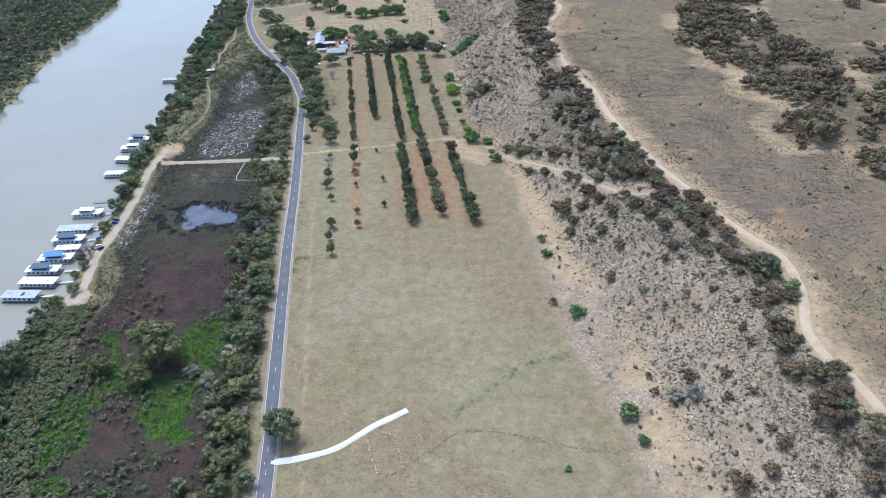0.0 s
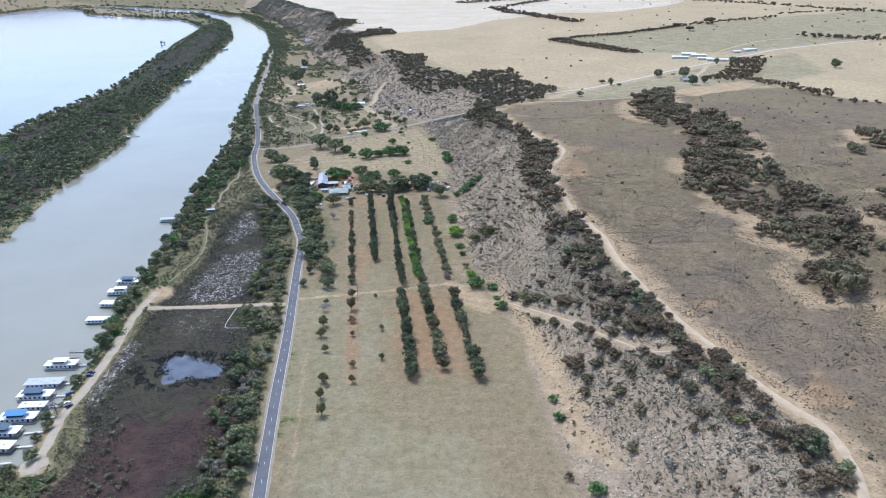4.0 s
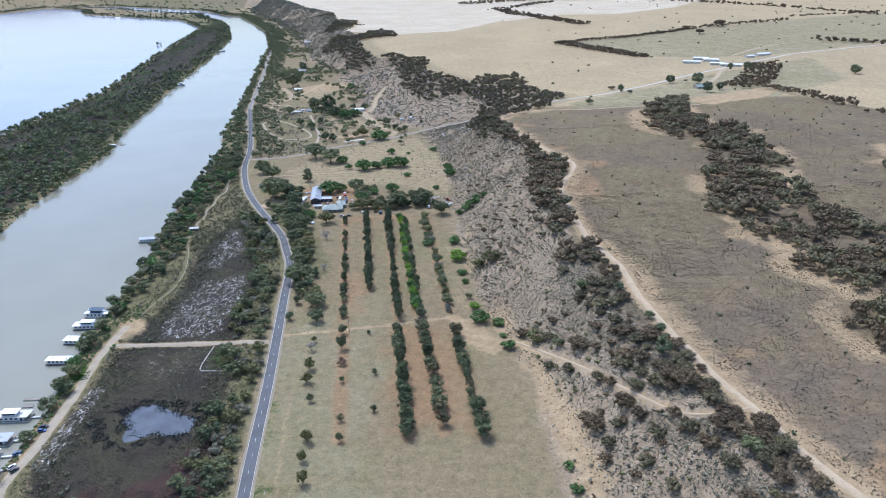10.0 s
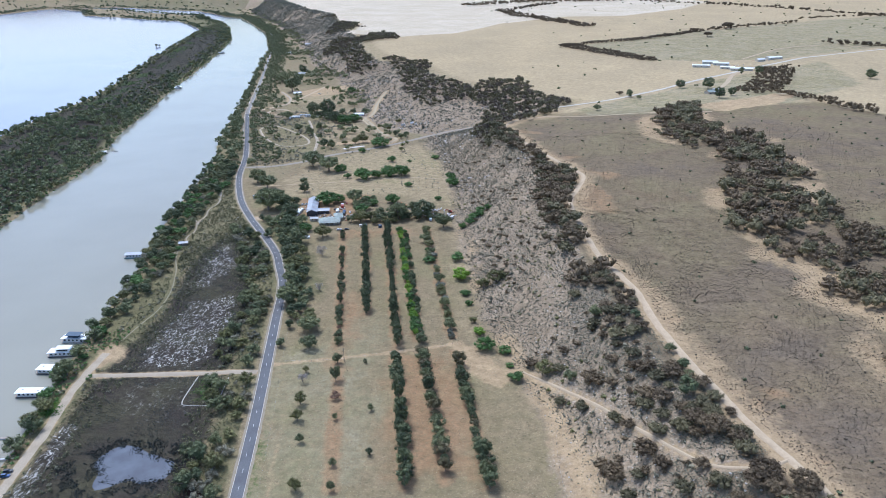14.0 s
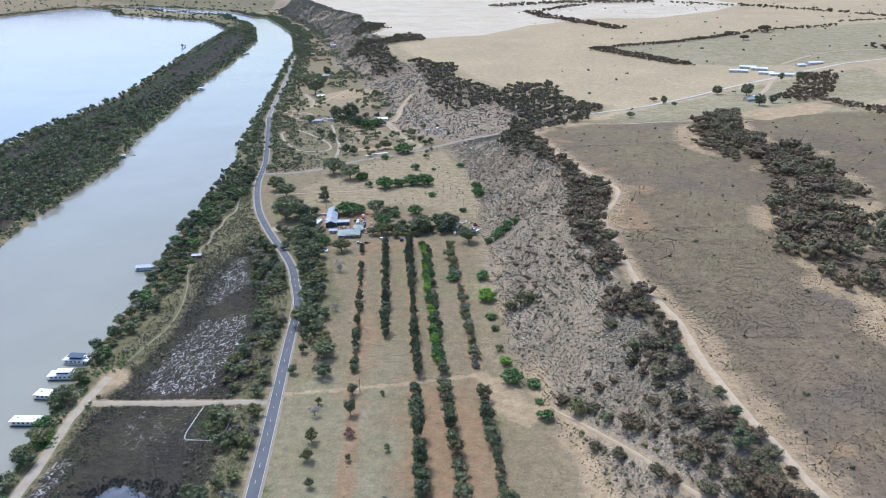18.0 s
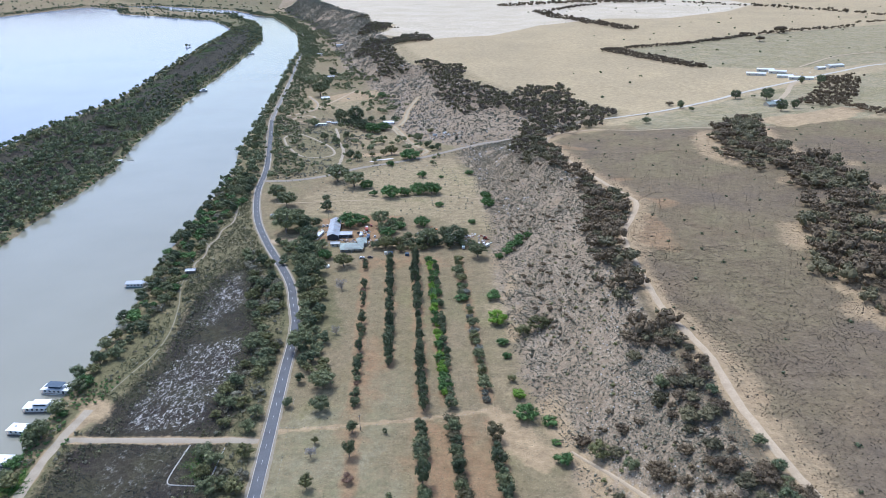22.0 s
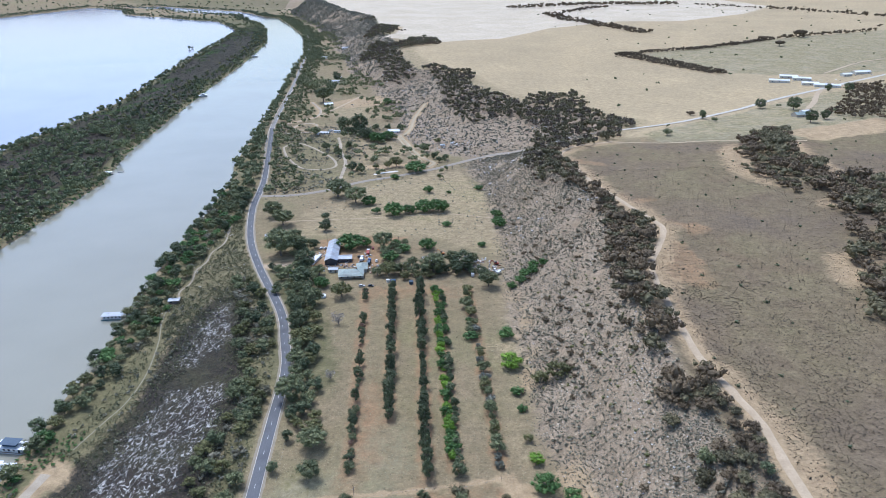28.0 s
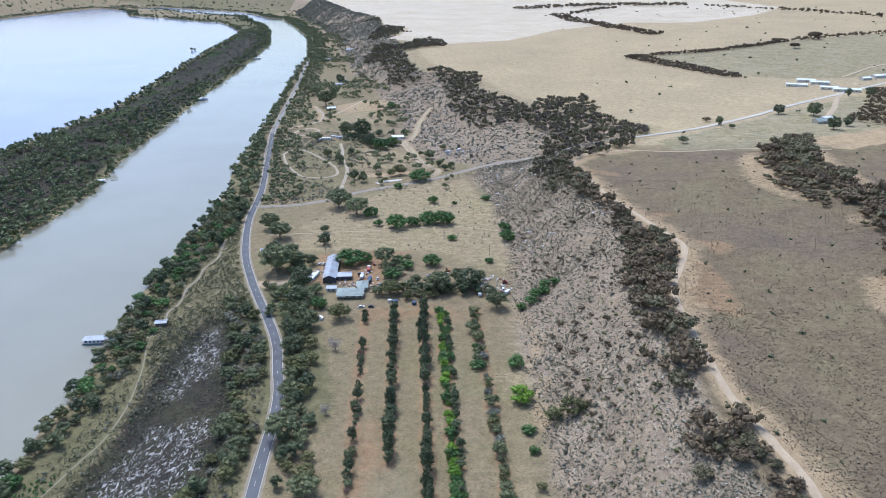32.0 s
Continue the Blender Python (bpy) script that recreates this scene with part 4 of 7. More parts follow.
def crown_shape(rs, width, tall, low, lobes, per, leaf, lobe=0.32):
    """An uneven crown: lobes of leaf clumps filling a lop-sided egg, with gaps between them. width is its radius."""
    pieces, mid, half = [], (tall + low) / 2, (tall - low) / 2
    lean = rs.uniform(-0.18, 0.18, 2)
    for k in range(lobes):
        d = rs.normal(size=3)
        d = d / np.linalg.norm(d) * rs.uniform(0.25, 1.0) ** 0.45
        r = width * lobe * rs.uniform(0.62, 1.25)
        taper = 1.0 - 0.3 * max(0.0, d[2]) - 0.15 * max(0.0, -d[2])
        z = mid + d[2] * max(half - r * 0.7, half * 0.4)
        c = ((d[0] * taper + lean[0] * d[2]) * (width - r * 0.6), (d[1] * taper + lean[1] * d[2]) * (width - r * 0.6), z)
        pieces.append(lump(rs, c, r * 0.62, ICO1, 0.35))
        pieces.append(leaves(rs, c, r, per, leaf * rs.uniform(0.8, 1.3)))
    return merge(pieces)


def trunk_shape(rs, h, r, spread, limbs=4):
    bm = bmesh.new()
    lean = Vector((rs.uniform(-0.08, 0.08) * h, rs.uniform(-0.08, 0.08) * h, h * 0.45))
    rod(bm, (0, 0, -0.4), lean, r, r * 0.65, 6)
    for k in range(limbs):
        a = math.tau * (k + rs.rand() * 0.6) / limbs
        tip = lean + Vector((math.cos(a) * spread * 0.6, math.sin(a) * spread * 0.6, h * rs.uniform(0.22, 0.42)))
        rod(bm, lean * rs.uniform(0.7, 1.0), tip, r * 0.5, r * 0.15, 5)
    return bm


KINDS = {  # height by radius, foot of the crown, lobes, leaves a lobe, leaf size, material, name, label, category
    "gum": (1.45, 0.25, 24, 44, 0.056, "gum", "gum_tree", "grey-green gum tree with an open uneven crown", "tree"),
    "olive": (1.4, 0.2, 24, 44, 0.056, "olive", "olive_gum_tree", "olive-green gum tree with a ragged rounded crown", "tree"),
    "dark": (1.7, 0.12, 25, 44, 0.056, "dark", "dark_tree", "dense dark green tree standing in dry grass", "tree"),
    "green": (1.1, 0.02, 24, 46, 0.056, "green", "green_shrub_tree", "bushy fresh green tree leafy to the ground", "tree"),
    "lime": (1.15, 0.02, 22, 46, 0.058, "lime", "lime_shrub_tree", "bright lime-green bushy tree", "tree"),
    "mallee": (0.95, 0.28, 26, 38, 0.05, "mallee", "mallee_tree", "low spreading brown-olive mallee tree on the scarp", "tree"),
    "malleegreen": (0.95, 0.28, 26, 38, 0.05, "malleegreen", "green_mallee_tree", "low spreading dull green mallee tree on the scarp", "tree"),
    "rowbrown": (1.6, 0.25, 24, 42, 0.056, "malleegreen", "brown_gum_tree", "brownish gum tree with a thin ragged crown in the row", "tree"),
    "rust": (1.3, 0.2, 16, 46, 0.056, "rust", "rust_tree", "small tree with rusty brown dying leaves", "tree"),
    "saltgreen": (0.9, 0.0, 16, 46, 0.058, "saltbush", "grey_shrub", "large grey-green shrub on the stony slope", "shrub"),
    "scrubby": (1.0, 0.0, 16, 46, 0.058, "scrub", "marsh_shrub", "rounded grey shrub beside the marsh", "shrub"),
    "twig": (1.5, 0.15, 9, 40, 0.05, "twig", "bare_tree", "bare grey tree with thin leafless twigs", "tree"),
    "tall": (2.5, 0.1, 26, 40, 0.07, "dark", "row_tree", "tall dark narrow tree in the planted row", "tree"),
}
MODELS = {}
BIG = {}
for kind, (tall, low, lobes, per, leaf, material, name, label, category) in KINDS.items():
    MODELS[kind] = []
    for k in range(4):
        rs = np.random.RandomState(100 + 17 * k + len(kind) * 7)
        V, F = crown_shape(rs, 5.0, 5.0 * tall, 5.0 * low, lobes, per, 5.0 * leaf)
        if kind == "twig":
            V, F = merge([leaves(rs, (rs.uniform(-2, 2), rs.uniform(-2, 2), rs.uniform(3, 6.5)), 1.9, 70, 0.3) for _ in range(7)])
        if kind == "tall":
            V[:, :2] *= 0.9
        crown = mesh_from("crown", V, F)
        crown.materials.append(M[material])
        trunk = bpy.data.meshes.new("trunk")
        bm = trunk_shape(rs, 5.0 * tall, 0.32 if category == "tree" else 0.18, 5.0)
        bm.to_mesh(trunk)
        bm.free()
        trunk.materials.append(M["bark"])
        MODELS[kind].append((trunk, crown))
        if k < 2 and kind != "twig":
            V, F = crown_shape(rs, 10.0, 10.0 * tall, 10.0 * low, lobes * 3, 56, 0.31, 0.2)
            large = mesh_from("crown", V, F)
            large.materials.append(M[material])
            BIG.setdefault(kind, []).append(large)


def plant(kind, x, y, r, group="", sink=0.15, lo=0.88, hi=1.15):
    """One tree or shrub of crown radius r as a thing with its trunk and crown."""
    trunk, crown = MODELS[kind][RS.randint(4)]
    *_, name, label, category = KINDS[kind]
    s = r / 5.0
    big = r > 6.6 and kind in BIG
    ob = root(name, Matrix.LocRotScale((x, y, float(gz(x, y)) - sink), Euler((0, 0, RS.uniform(0, math.tau))), (s, s, s * RS.uniform(lo, hi))), label, category, group)
    part("trunk", trunk, None, ob)
    o = part("crown", BIG[kind][RS.randint(2)] if big else crown, None, ob)
    if big:
        o.scale = (0.5, 0.5, 0.5)
    return ob


TREES_GREEN = [(-120, 788, 11.8), (-109, 793, 7.3), (-83, 764, 7.8), (-54, 790, 7.7), (22, 722, 5.2), (32, 738, 5.0), (-127, 711, 6.4), (-122, 904, 7.8), (-111, 878, 4.8), (-93, 873, 10.6), (-79, 880, 7.5), (-65, 886, 9.7), (-51, 887, 10.8), (-41, 846, 4.6), (7, 848, 7.6), (-66, 947, 5.8), (-44, 944, 2.9), (-13, 959, 5.3), (-87, 1024, 12.9), (-107, 994, 5.6), (-153, 1165, 12.0), (-141, 1185, 10.7), (-176, 1441, 8.6), (-8, 798, 4.2), (5, 873, 6.3), (24, 501, 6.8), (36, 496, 4.6), (40, 466, 5.0), (38, 480, 2.8), (14, 578, 4.2)]
TREES_GREEN_B = [(16, 562, 3.2), (9, 642, 6.1), (15, 716, 4.2), (31, 729, 5.4), (39, 735, 4.0), (25, 731, 5.0), (68, 281, 4.6), (78, 212, 4.9), (81, 197, 3.0), (48, 184, 1.6), (59, 353, 3.1), (60, 337, 3.6)]
TREES_GUM = [(-92, 790, 10.0), (-75, 786, 4.1), (-45, 741, 11.7), (-31, 759, 7.7), (-15, 760, 6.0), (-2, 718, 8.7), (-174, 769, 15.1), (-164, 781, 9.9), (-126, 682, 8.3), (-137, 673, 8.1), (-128, 649, 8.4), (-118, 603, 7.0), (-112, 566, 9.8), (-134, 733, 5.8), (-158, 927, 14.9), (-136, 907, 13.4), (-208, 862, 10.6), (-192, 841, 11.3), (-185, 800, 8.7), (-171, 801, 7.7), (-212, 1239, 13.0), (-246, 1202, 9.4), (-213, 1120, 7.2), (-192, 1093, 7.0), (-185, 1133, 5.8), (-290, 1453, 17.5), (-332, 1565, 14.9), (-355, 1596, 10.8), (-300, 1566, 12.7), (-150, 1014, 6.4)]
TREES_GUM_B = [(-85, 1118, 7.1), (-90, 525, 8.3), (-86, 503, 6.5), (-41, 437, 2.5), (-74, 410, 2.9), (-53, 375, 2.7), (-55, 392, 2.8), (-59, 429, 2.5), (-64, 466, 4.7), (-66, 485, 4.2), (-69, 204, 9.0), (-97, 264, 8.9), (-105, 322, 6.4), (-100, 306, 7.4), (-226, 493, 6.1), (-224, 473, 7.2), (-223, 442, 4.4), (-216, 405, 6.0), (-213, 377, 5.0), (-208, 336, 3.6), (-212, 298, 5.0), (68, 450, 4.5), (198, 1035, 6.1), (271, 1107, 4.3)]
TREES_OLIVE = [(-80, 734, 8.3), (-70, 737, 6.6), (-109, 695, 8.5), (-120, 627, 8.0), (-92, 534, 7.4), (-112, 1046, 8.6), (-135, 1036, 4.6), (-121, 1039, 5.9), (-70, 1157, 5.9), (18, 536, 3.1), (37, 587, 7.6), (27, 587, 5.9), (-69, 374, 3.7), (-79, 428, 4.6), (-80, 443, 4.4), (-83, 475, 2.7), (-66, 344, 4.0), (-69, 360, 3.4), (-71, 377, 3.2), (-138, 254, 15.0), (-142, 238, 7.9), (-95, 244, 6.9), (-93, 229, 6.1), (-90, 206, 7.7), (-89, 188, 6.8), (-164, 247, 7.0), (131, 289, 3.9), (57, 466, 6.6)]
TREES_DARK = [(-23, 747, 10.9), (-147, 744, 10.6), (-144, 714, 9.6), (-104, 529, 3.6), (-150, 829, 7.0), (-156, 858, 5.2), (-186, 1223, 15.9), (-166, 1174, 9.1), (-317, 1701, 11.6), (-161, 1025, 6.5), (-105, 506, 3.6), (-107, 550, 4.8), (-38, 400, 2.3), (-49, 485, 1.7), (-16, 509, 4.4), (-203, 247, 10.7), (-203, 272, 4.0), (263, 1131, 5.9), (354, 1189, 8.6), (391, 1174, 10.7), (373, 1081, 9.1), (399, 1103, 7.1), (675, 1250, 10.5), (521, 1308, 8.6), (493, 1309, 6.1)]
TREES_LIME = [(21, 520, 4.5), (11, 606, 7.5), (-18, 524, 2.3)]
TREES_TWIG = [(-83, 465, 4.0), (-103, 654, 5.7), (-94, 587, 3.8), (75, 236, 2.1), (-210, 349, 4.7)]
TREES_RUST = [(-62, 448, 3.5)]
TREES_SCRUBBY = [(-119, 245, 4.3), (-110, 241, 3.7)]
TREES_MALLEE = [(118, 302, 4.1), (130, 294, 4.5), (141, 278, 4.9), (149, 272, 6.4), (144, 245, 5.0), (141, 226, 5.7), (130, 235, 2.4), (137, 202, 5.7), (139, 178, 8.2), (145, 162, 5.8), (145, 186, 6.3), (107, 166, 5.8), (105, 222, 4.4), (75, 349, 4.0), (72, 381, 5.0), (114, 332, 5.6), (126, 343, 7.0), (138, 335, 6.9), (123, 174, 3.7), (117, 166, 4.0), (142, 148, 4.8), (117, 215, 3.3), (77, 437, 7.3), (85, 427, 4.2), (50, 477, 4.8), (74, 373, 6.8), (89, 377, 6.2), (93, 366, 5.0), (86, 396, 4.4), (113, 420, 5.2)]
TREES_MALLEE_B = [(117, 412, 4.5), (103, 426, 4.1), (117, 373, 7.6), (124, 365, 5.4), (107, 357, 4.4), (123, 339, 7.7), (127, 332, 5.8), (114, 333, 4.5), (68, 473, 4.0), (88, 442, 4.3), (255, 1154, 6.1), (610, 1811, 12.3), (607, 1909, 10.4), (712, 1966, 16.1)]
TREES_MALLEE_C = [(82, 404, 5.0), (95, 402, 5.4), (100, 392, 4.6), (64, 462, 4.6), (61, 436, 3.8), (70, 424, 4.4), (96, 384, 5.2), (105, 380, 5.6), (112, 388, 5.0), (120, 385, 4.8), (84, 366, 4.6), (78, 358, 4.2), (98, 350, 4.8), (90, 338, 4.4), (110, 345, 5.2), (92, 452, 3.8), (98, 470, 4.2), (84, 476, 3.6), (104, 460, 4.6), (88, 300, 4.0), (96, 320, 4.4), (118, 318, 5.0), (130, 314, 5.2)]
TREES_SALTGREEN = [(104, 211, 5.7), (98, 213, 5.3), (100, 283, 3.4)]
for kind, lists in (("gum", TREES_GUM + TREES_GUM_B), ("green", TREES_GREEN + TREES_GREEN_B), ("olive", TREES_OLIVE), ("dark", TREES_DARK), ("lime", TREES_LIME), ("twig", TREES_TWIG),
                    ("rust", TREES_RUST), ("mallee", TREES_MALLEE + TREES_MALLEE_B), ("malleegreen", TREES_MALLEE_C), ("saltgreen", TREES_SALTGREEN), ("scrubby", TREES_SCRUBBY)):
    for x, y, r in lists:
        young = kind in ("gum", "olive", "dark") and r < 5 and -85 < x < -35 and 330 < y < 500
        plant(kind, x, y, r * (1.05 if kind in ("green", "lime") else 0.85 if young else 1.0), "", 0.15, *((1.3, 1.8) if young else (0.88, 1.15)))

for x, y, r in ((-178, 1196, 7.0), (-186, 1206, 7.5), (-172, 1210, 6.5), (-196, 1214, 7.0), (-150, 1178, 5.5), (-140, 1176, 5.0), (-160, 1182, 6.0), (-172, 1182, 6.0), (-148, 1240, 6.0), (-132, 1244, 5.0), (-166, 1238, 6.5), (-204, 1222, 6.0), (-62, 1068, 5.0), (-56, 1076, 4.5), (-70, 1082, 5.0)):
    plant("dark", x, y, r, "garden trees of the valley yard")

# the planted rows: from, to, spacing, radius, kinds
for a, b, step, r, kinds, gap in (
        ((-68, 506), (-93, 707), 4.6, 2.6, ("dark", "tall", "dark", "dark", "dark", "gum", "dark", "rust"), 0.14),
        ((-55, 549), (-74, 714), 4.4, 3.4, ("tall", "tall", "dark"), 0.05),
        ((-19, 378), (-32, 498), 5.0, 3.7, ("tall", "gum", "dark", "dark"), 0.03),
        ((-31, 505), (-54, 714), 4.4, 3.5, ("tall", "tall", "dark"), 0.04),
        ((0, 382), (-15, 497), 5.4, 4.0, ("gum", "rowbrown", "dark", "gum"), 0.1),
        ((-16, 513), (-38, 713), 5.0, 2.5, ("dark", "green", "dark"), 0.1),
        ((-20, 520), (-42, 713), 4.4, 2.9, ("lime", "lime", "green"), 0.12),
        ((20, 377), (5, 498), 5.0, 4.2, ("dark", "gum", "rowbrown", "dark"), 0.05),
        ((4, 516), (-18, 713), 6.0, 3.6, ("gum", "olive", "saltgreen"), 0.12),
        ((-14, 640), (-20, 713), 7.0, 4.2, ("green", "gum"), 0.1)):
    n = int(math.hypot(b[0] - a[0], b[1] - a[1]) / step)
    for k in range(n):
        if RS.rand() < gap:
            continue
        t = (k + RS.uniform(-0.25, 0.25)) / n
        plant(kinds[RS.randint(len(kinds))], a[0] + (b[0] - a[0]) * t + RS.uniform(-0.7, 0.7), a[1] + (b[1] - a[1]) * t, r * RS.uniform(0.6, 1.4), "planted rows of the orchard", 0.15, 0.85, 1.5)


def sown(rs, x0, x1, y0, y1, gap, keep, tries=None):
    """Random places at least gap metres apart for which keep(x, y) beats a random number."""
    n = tries or int((x1 - x0) * (y1 - y0) / (gap * gap) * 2.2)
    x, y = rs.uniform(x0, x1, n), rs.uniform(y0, y1, n)
    ok = keep(x, y) > rs.rand(n)
    x, y = x[ok], y[ok]
    cells, out = {}, []
    for px, py in zip(x, y):
        i, j = int(px // gap), int(py // gap)
        if any((px - qx) ** 2 + (py - qy) ** 2 < gap * gap for u in (-1, 0, 1) for v in (-1, 0, 1) for qx, qy in cells.get((i + u, j + v), ())):
            continue
        cells.setdefault((i, j), []).append((px, py))
        out.append((px, py))
    return np.array(out)


def cast(rs, x0, x1, y0, y1, n, keep):
    """Random places, as near to one another as they fall."""
    x, y = rs.uniform(x0, x1, n), rs.uniform(y0, y1, n)
    ok = keep(x, y) > rs.rand(n)
    return np.stack([x[ok], y[ok]], -1)


def roadside_west(x, y):
    o = along(ROAD, y) - x
    return smooth(6, 9, o) * smooth(34, 22, o) * np.where(y < 300, 0.9, 1) * smooth(0.3, 0.45, NZ(x, y, 18)) * (x > -240)


def roadside_east(x, y):
    o = x - along(ROAD, y)
    return smooth(6, 9, o) * smooth(26, 16, o) * smooth(530, 550, y) * smooth(745, 700, y)


def bankside(x, y):
    o = x - along(BANK_E, y)
    wide = np.interp(y, [150, 300, 460, 520, 600, 700, 800, 900], [30, 8, 8, 12, 24, 26, 30, 44])
    dense = np.interp(y, [150, 290, 310, 500, 530, 640, 900], [0.5, 0.5, 0.12, 0.12, 0.45, 1.0, 1.0])
    return smooth(-2, 2, o) * smooth(wide + 4, wide - 4, o) * dense * ((along(ROAD, y) - x) > 7) * (np.hypot(x + 226, y - 679) > 9)


def mix(kinds, shares):
    return kinds[int(np.searchsorted(np.cumsum(shares), RS.rand() * sum(shares)))]


for x, y in sown(RS, -260, -60, 150, 720, 6.5, roadside_west):
    plant(mix(("gum", "olive", "dark", "scrubby"), (5, 4, 1.4, 2)), x, y, RS.uniform(3.2, 6.0), "trees along the road")
for x, y in sown(RS, -200, -80, 530, 760, 6.5, roadside_east):
    plant(mix(("gum", "olive", "dark"), (5, 2, 2)), x, y, RS.uniform(3.5, 6.0), "trees along the road")
for x, y in sown(RS, -310, -120, 150, 930, 6.0, bankside):
    plant(mix(("gum", "dark", "green", "olive", "scrubby"), (4.5, 3.5, 1.2 + 3 * float(600 < y < 860), 1.5, 1)), x, y, RS.uniform(3.2, 6.2), "trees on the river bank")


def rim_trees(x, y):
    c, rim = along(CREST, y), off_line(RIM_TRACK, x, y)
    left = c - 13 + 4 * smooth(420, 330, y) + 12 * smooth(620, 760, y)
    return (x > left) * smooth(3.5, 5.5, rim) * (x < along([(q[1], q[0]) for q in RIM_TRACK[:29]], y) - 3) * smooth(0.46, 0.56, NZ(x, y, 26) + 0.2 * smooth(530, 590, y) + 0.12 * smooth(330, 280, y)) * (off_line(HILL_TRACK, x, y) > 5)


for x, y in sown(RS, 20, 175, 130, 520, 6.5, rim_trees):
    plant(mix(("mallee", "malleegreen", "dark", "gum"), (6, 5, 0.8, 0.8)), x, y, RS.uniform(3.0, 6.4), "mallee belt along the scarp top")


for poly, gap, kinds, lo, hi in (
        ([(-163, 690), (-132, 690), (-128, 722), (-136, 742), (-150, 742), (-160, 735)], 7.0, ("dark", "gum", "gum"), 4.0, 6.6),
        ([(-180, 760), (-150, 762), (-148, 800), (-182, 800)], 8.0, ("gum", "dark"), 4.5, 7.5),
        ([(-96, 726), (-66, 728), (-62, 760), (-94, 742)], 8.5, ("gum", "olive", "gum"), 3.6, 6.0),
        ([(-92, 764), (-70, 768), (-72, 796), (-96, 792)], 8.0, ("green", "gum"), 4.2, 6.5),
        ([(-48, 738), (-4, 734), (-4, 746), (-46, 752)], 5.5, ("dark", "dark", "gum"), 3.6, 5.6),
        ([(-70, 726), (-48, 730), (-46, 750), (-66, 756)], 6.5, ("gum", "olive", "dark"), 3.6, 5.4)):
    px, py = [q[0] for q in poly], [q[1] for q in poly]
    for x, y in sown(RS, min(px), max(px), min(py), max(py), gap, lambda x, y: (inside(poly, x, y) > 0) * 0.85):
        plant(kinds[RS.randint(len(kinds))], x, y, RS.uniform(lo, hi), "trees round the farmhouse")


# plants too many to count
def template(seed, lobes, per, leaf, tall, low=0.0, core=ICO1):
    rs = np.random.RandomState(seed)
    pieces = []
    for k in range(lobes):
        a, q = rs.uniform(0, math.tau), (0.55 if lobes < 5 else 0.75) * math.sqrt(rs.rand())
        r = (0.8 if lobes == 1 else rs.uniform(0.42, 0.62) if lobes < 5 else rs.uniform(0.24, 0.44))
        c = (q * math.cos(a), q * math.sin(a), low + (tall - low) * rs.uniform(0.35, 0.7))
        pieces.append(lump(rs, c, r * 0.7, core, 0.35, min(1, tall)))
        pieces.append(leaves(rs, c, r, per, leaf))
    return merge(pieces)


def strew(name, shapes, pos, size, material, label, category, rs, squash=0.2):
    """Many small plants or stones as one mesh."""
    pos, size = np.asarray(pos, float), np.asarray(size, float)
    z = gz(pos[:, 0], pos[:, 1])
    pick = rs.randint(len(shapes), size=len(pos))
    Vs, Fs, k = [], [], 0
    for i, (V, F) in enumerate(shapes):
        m = np.where(pick == i)[0]
        if not len(m):
            continue
        a = rs.uniform(0, math.tau, len(m))
        c, s = np.cos(a)[:, None], np.sin(a)[:, None]
        sz = size[m][:, None]
        x = (V[:, 0] * c - V[:, 1] * s) * sz + pos[m, 0][:, None]
        y = (V[:, 0] * s + V[:, 1] * c) * sz + pos[m, 1][:, None]
        zz = V[:, 2] * sz * rs.uniform(1 - squash, 1 + squash, (len(m), 1)) + z[m][:, None] - 0.05 * sz
        Vs.append(np.stack([x, y, zz], -1).reshape(-1, 3))
        Fs.append((F[None] + (np.arange(len(m)) * len(V))[:, None, None] + k).reshape(-1, 3))
        k += len(m) * len(V)
    return stuff(name, mesh_from(name, np.concatenate(Vs), np.concatenate(Fs)), material, label, category)


far_tree = [template(s, 5, 13, 0.2, 1.35, 0.3) for s in (1, 2, 3, 4, 5, 6)]
dot_tree = [template(s, 3, 6, 0.3, 1.35, 0.3) for s in (61, 62, 63, 64, 65)]
shrub = [template(s, 1, 12, 0.32, 0.8) for s in (11, 12, 13, 14)]
low_tuft = [leaves(np.random.RandomState(s), (0, 0, 0.22), 0.42, 9, 0.4) for s in (21, 22, 23, 24, 25)]
fine_tuft = [leaves(np.random.RandomState(s), (0, 0, 0.25), 0.5, 20, 0.2) for s in (71, 72, 73, 74)]
blade = [leaves(np.random.RandomState(s), (0, 0, 0.2), 0.5, 4, 0.42) for s in (51, 52, 53, 54)]
boulder = [lump(np.random.RandomState(s), (0, 0, 0.2), 0.8, (ICO1[0], ICO1[1]), 0.3, 0.6) for s in (31, 32, 33)]
WOOD = np.random.RandomState(5)
mid_tree = [template(s, 9, 24, 0.105, 1.05, 0.3) for s in (41, 42, 43, 44, 45, 46)]
belt = sown(WOOD, 20, 175, 520, 990, 6.0, rim_trees)
for k, m in enumerate(("mallee", "malleegreen", "mallee")):
    strew("mallee_belt", mid_tree, belt[k::3], WOOD.gamma(9.0, 0.52, len(belt[k::3])) + 0.6, M[m], "brown-olive mallee belt along the top of the scarp", "woodland", WOOD)
grove = sown(WOOD, 195, 460, 340, 1080, 7.2, lambda x, y: smooth(0, 4, in_any(GROVES, x, y) + 10 * (NZ(x, y, 22) - 0.5)) * (0.22 + 0.78 * smooth(0.36, 0.48, NZ(x, y, 26))))
for k, m in enumerate(("mallee", "malleegreen")):
    strew("mallee_grove", mid_tree, grove[k::2], WOOD.gamma(9.0, 0.62, len(grove[k::2])) + 0.8, M[m], "dark mallee grove in a hollow of the plateau", "woodland", WOOD)


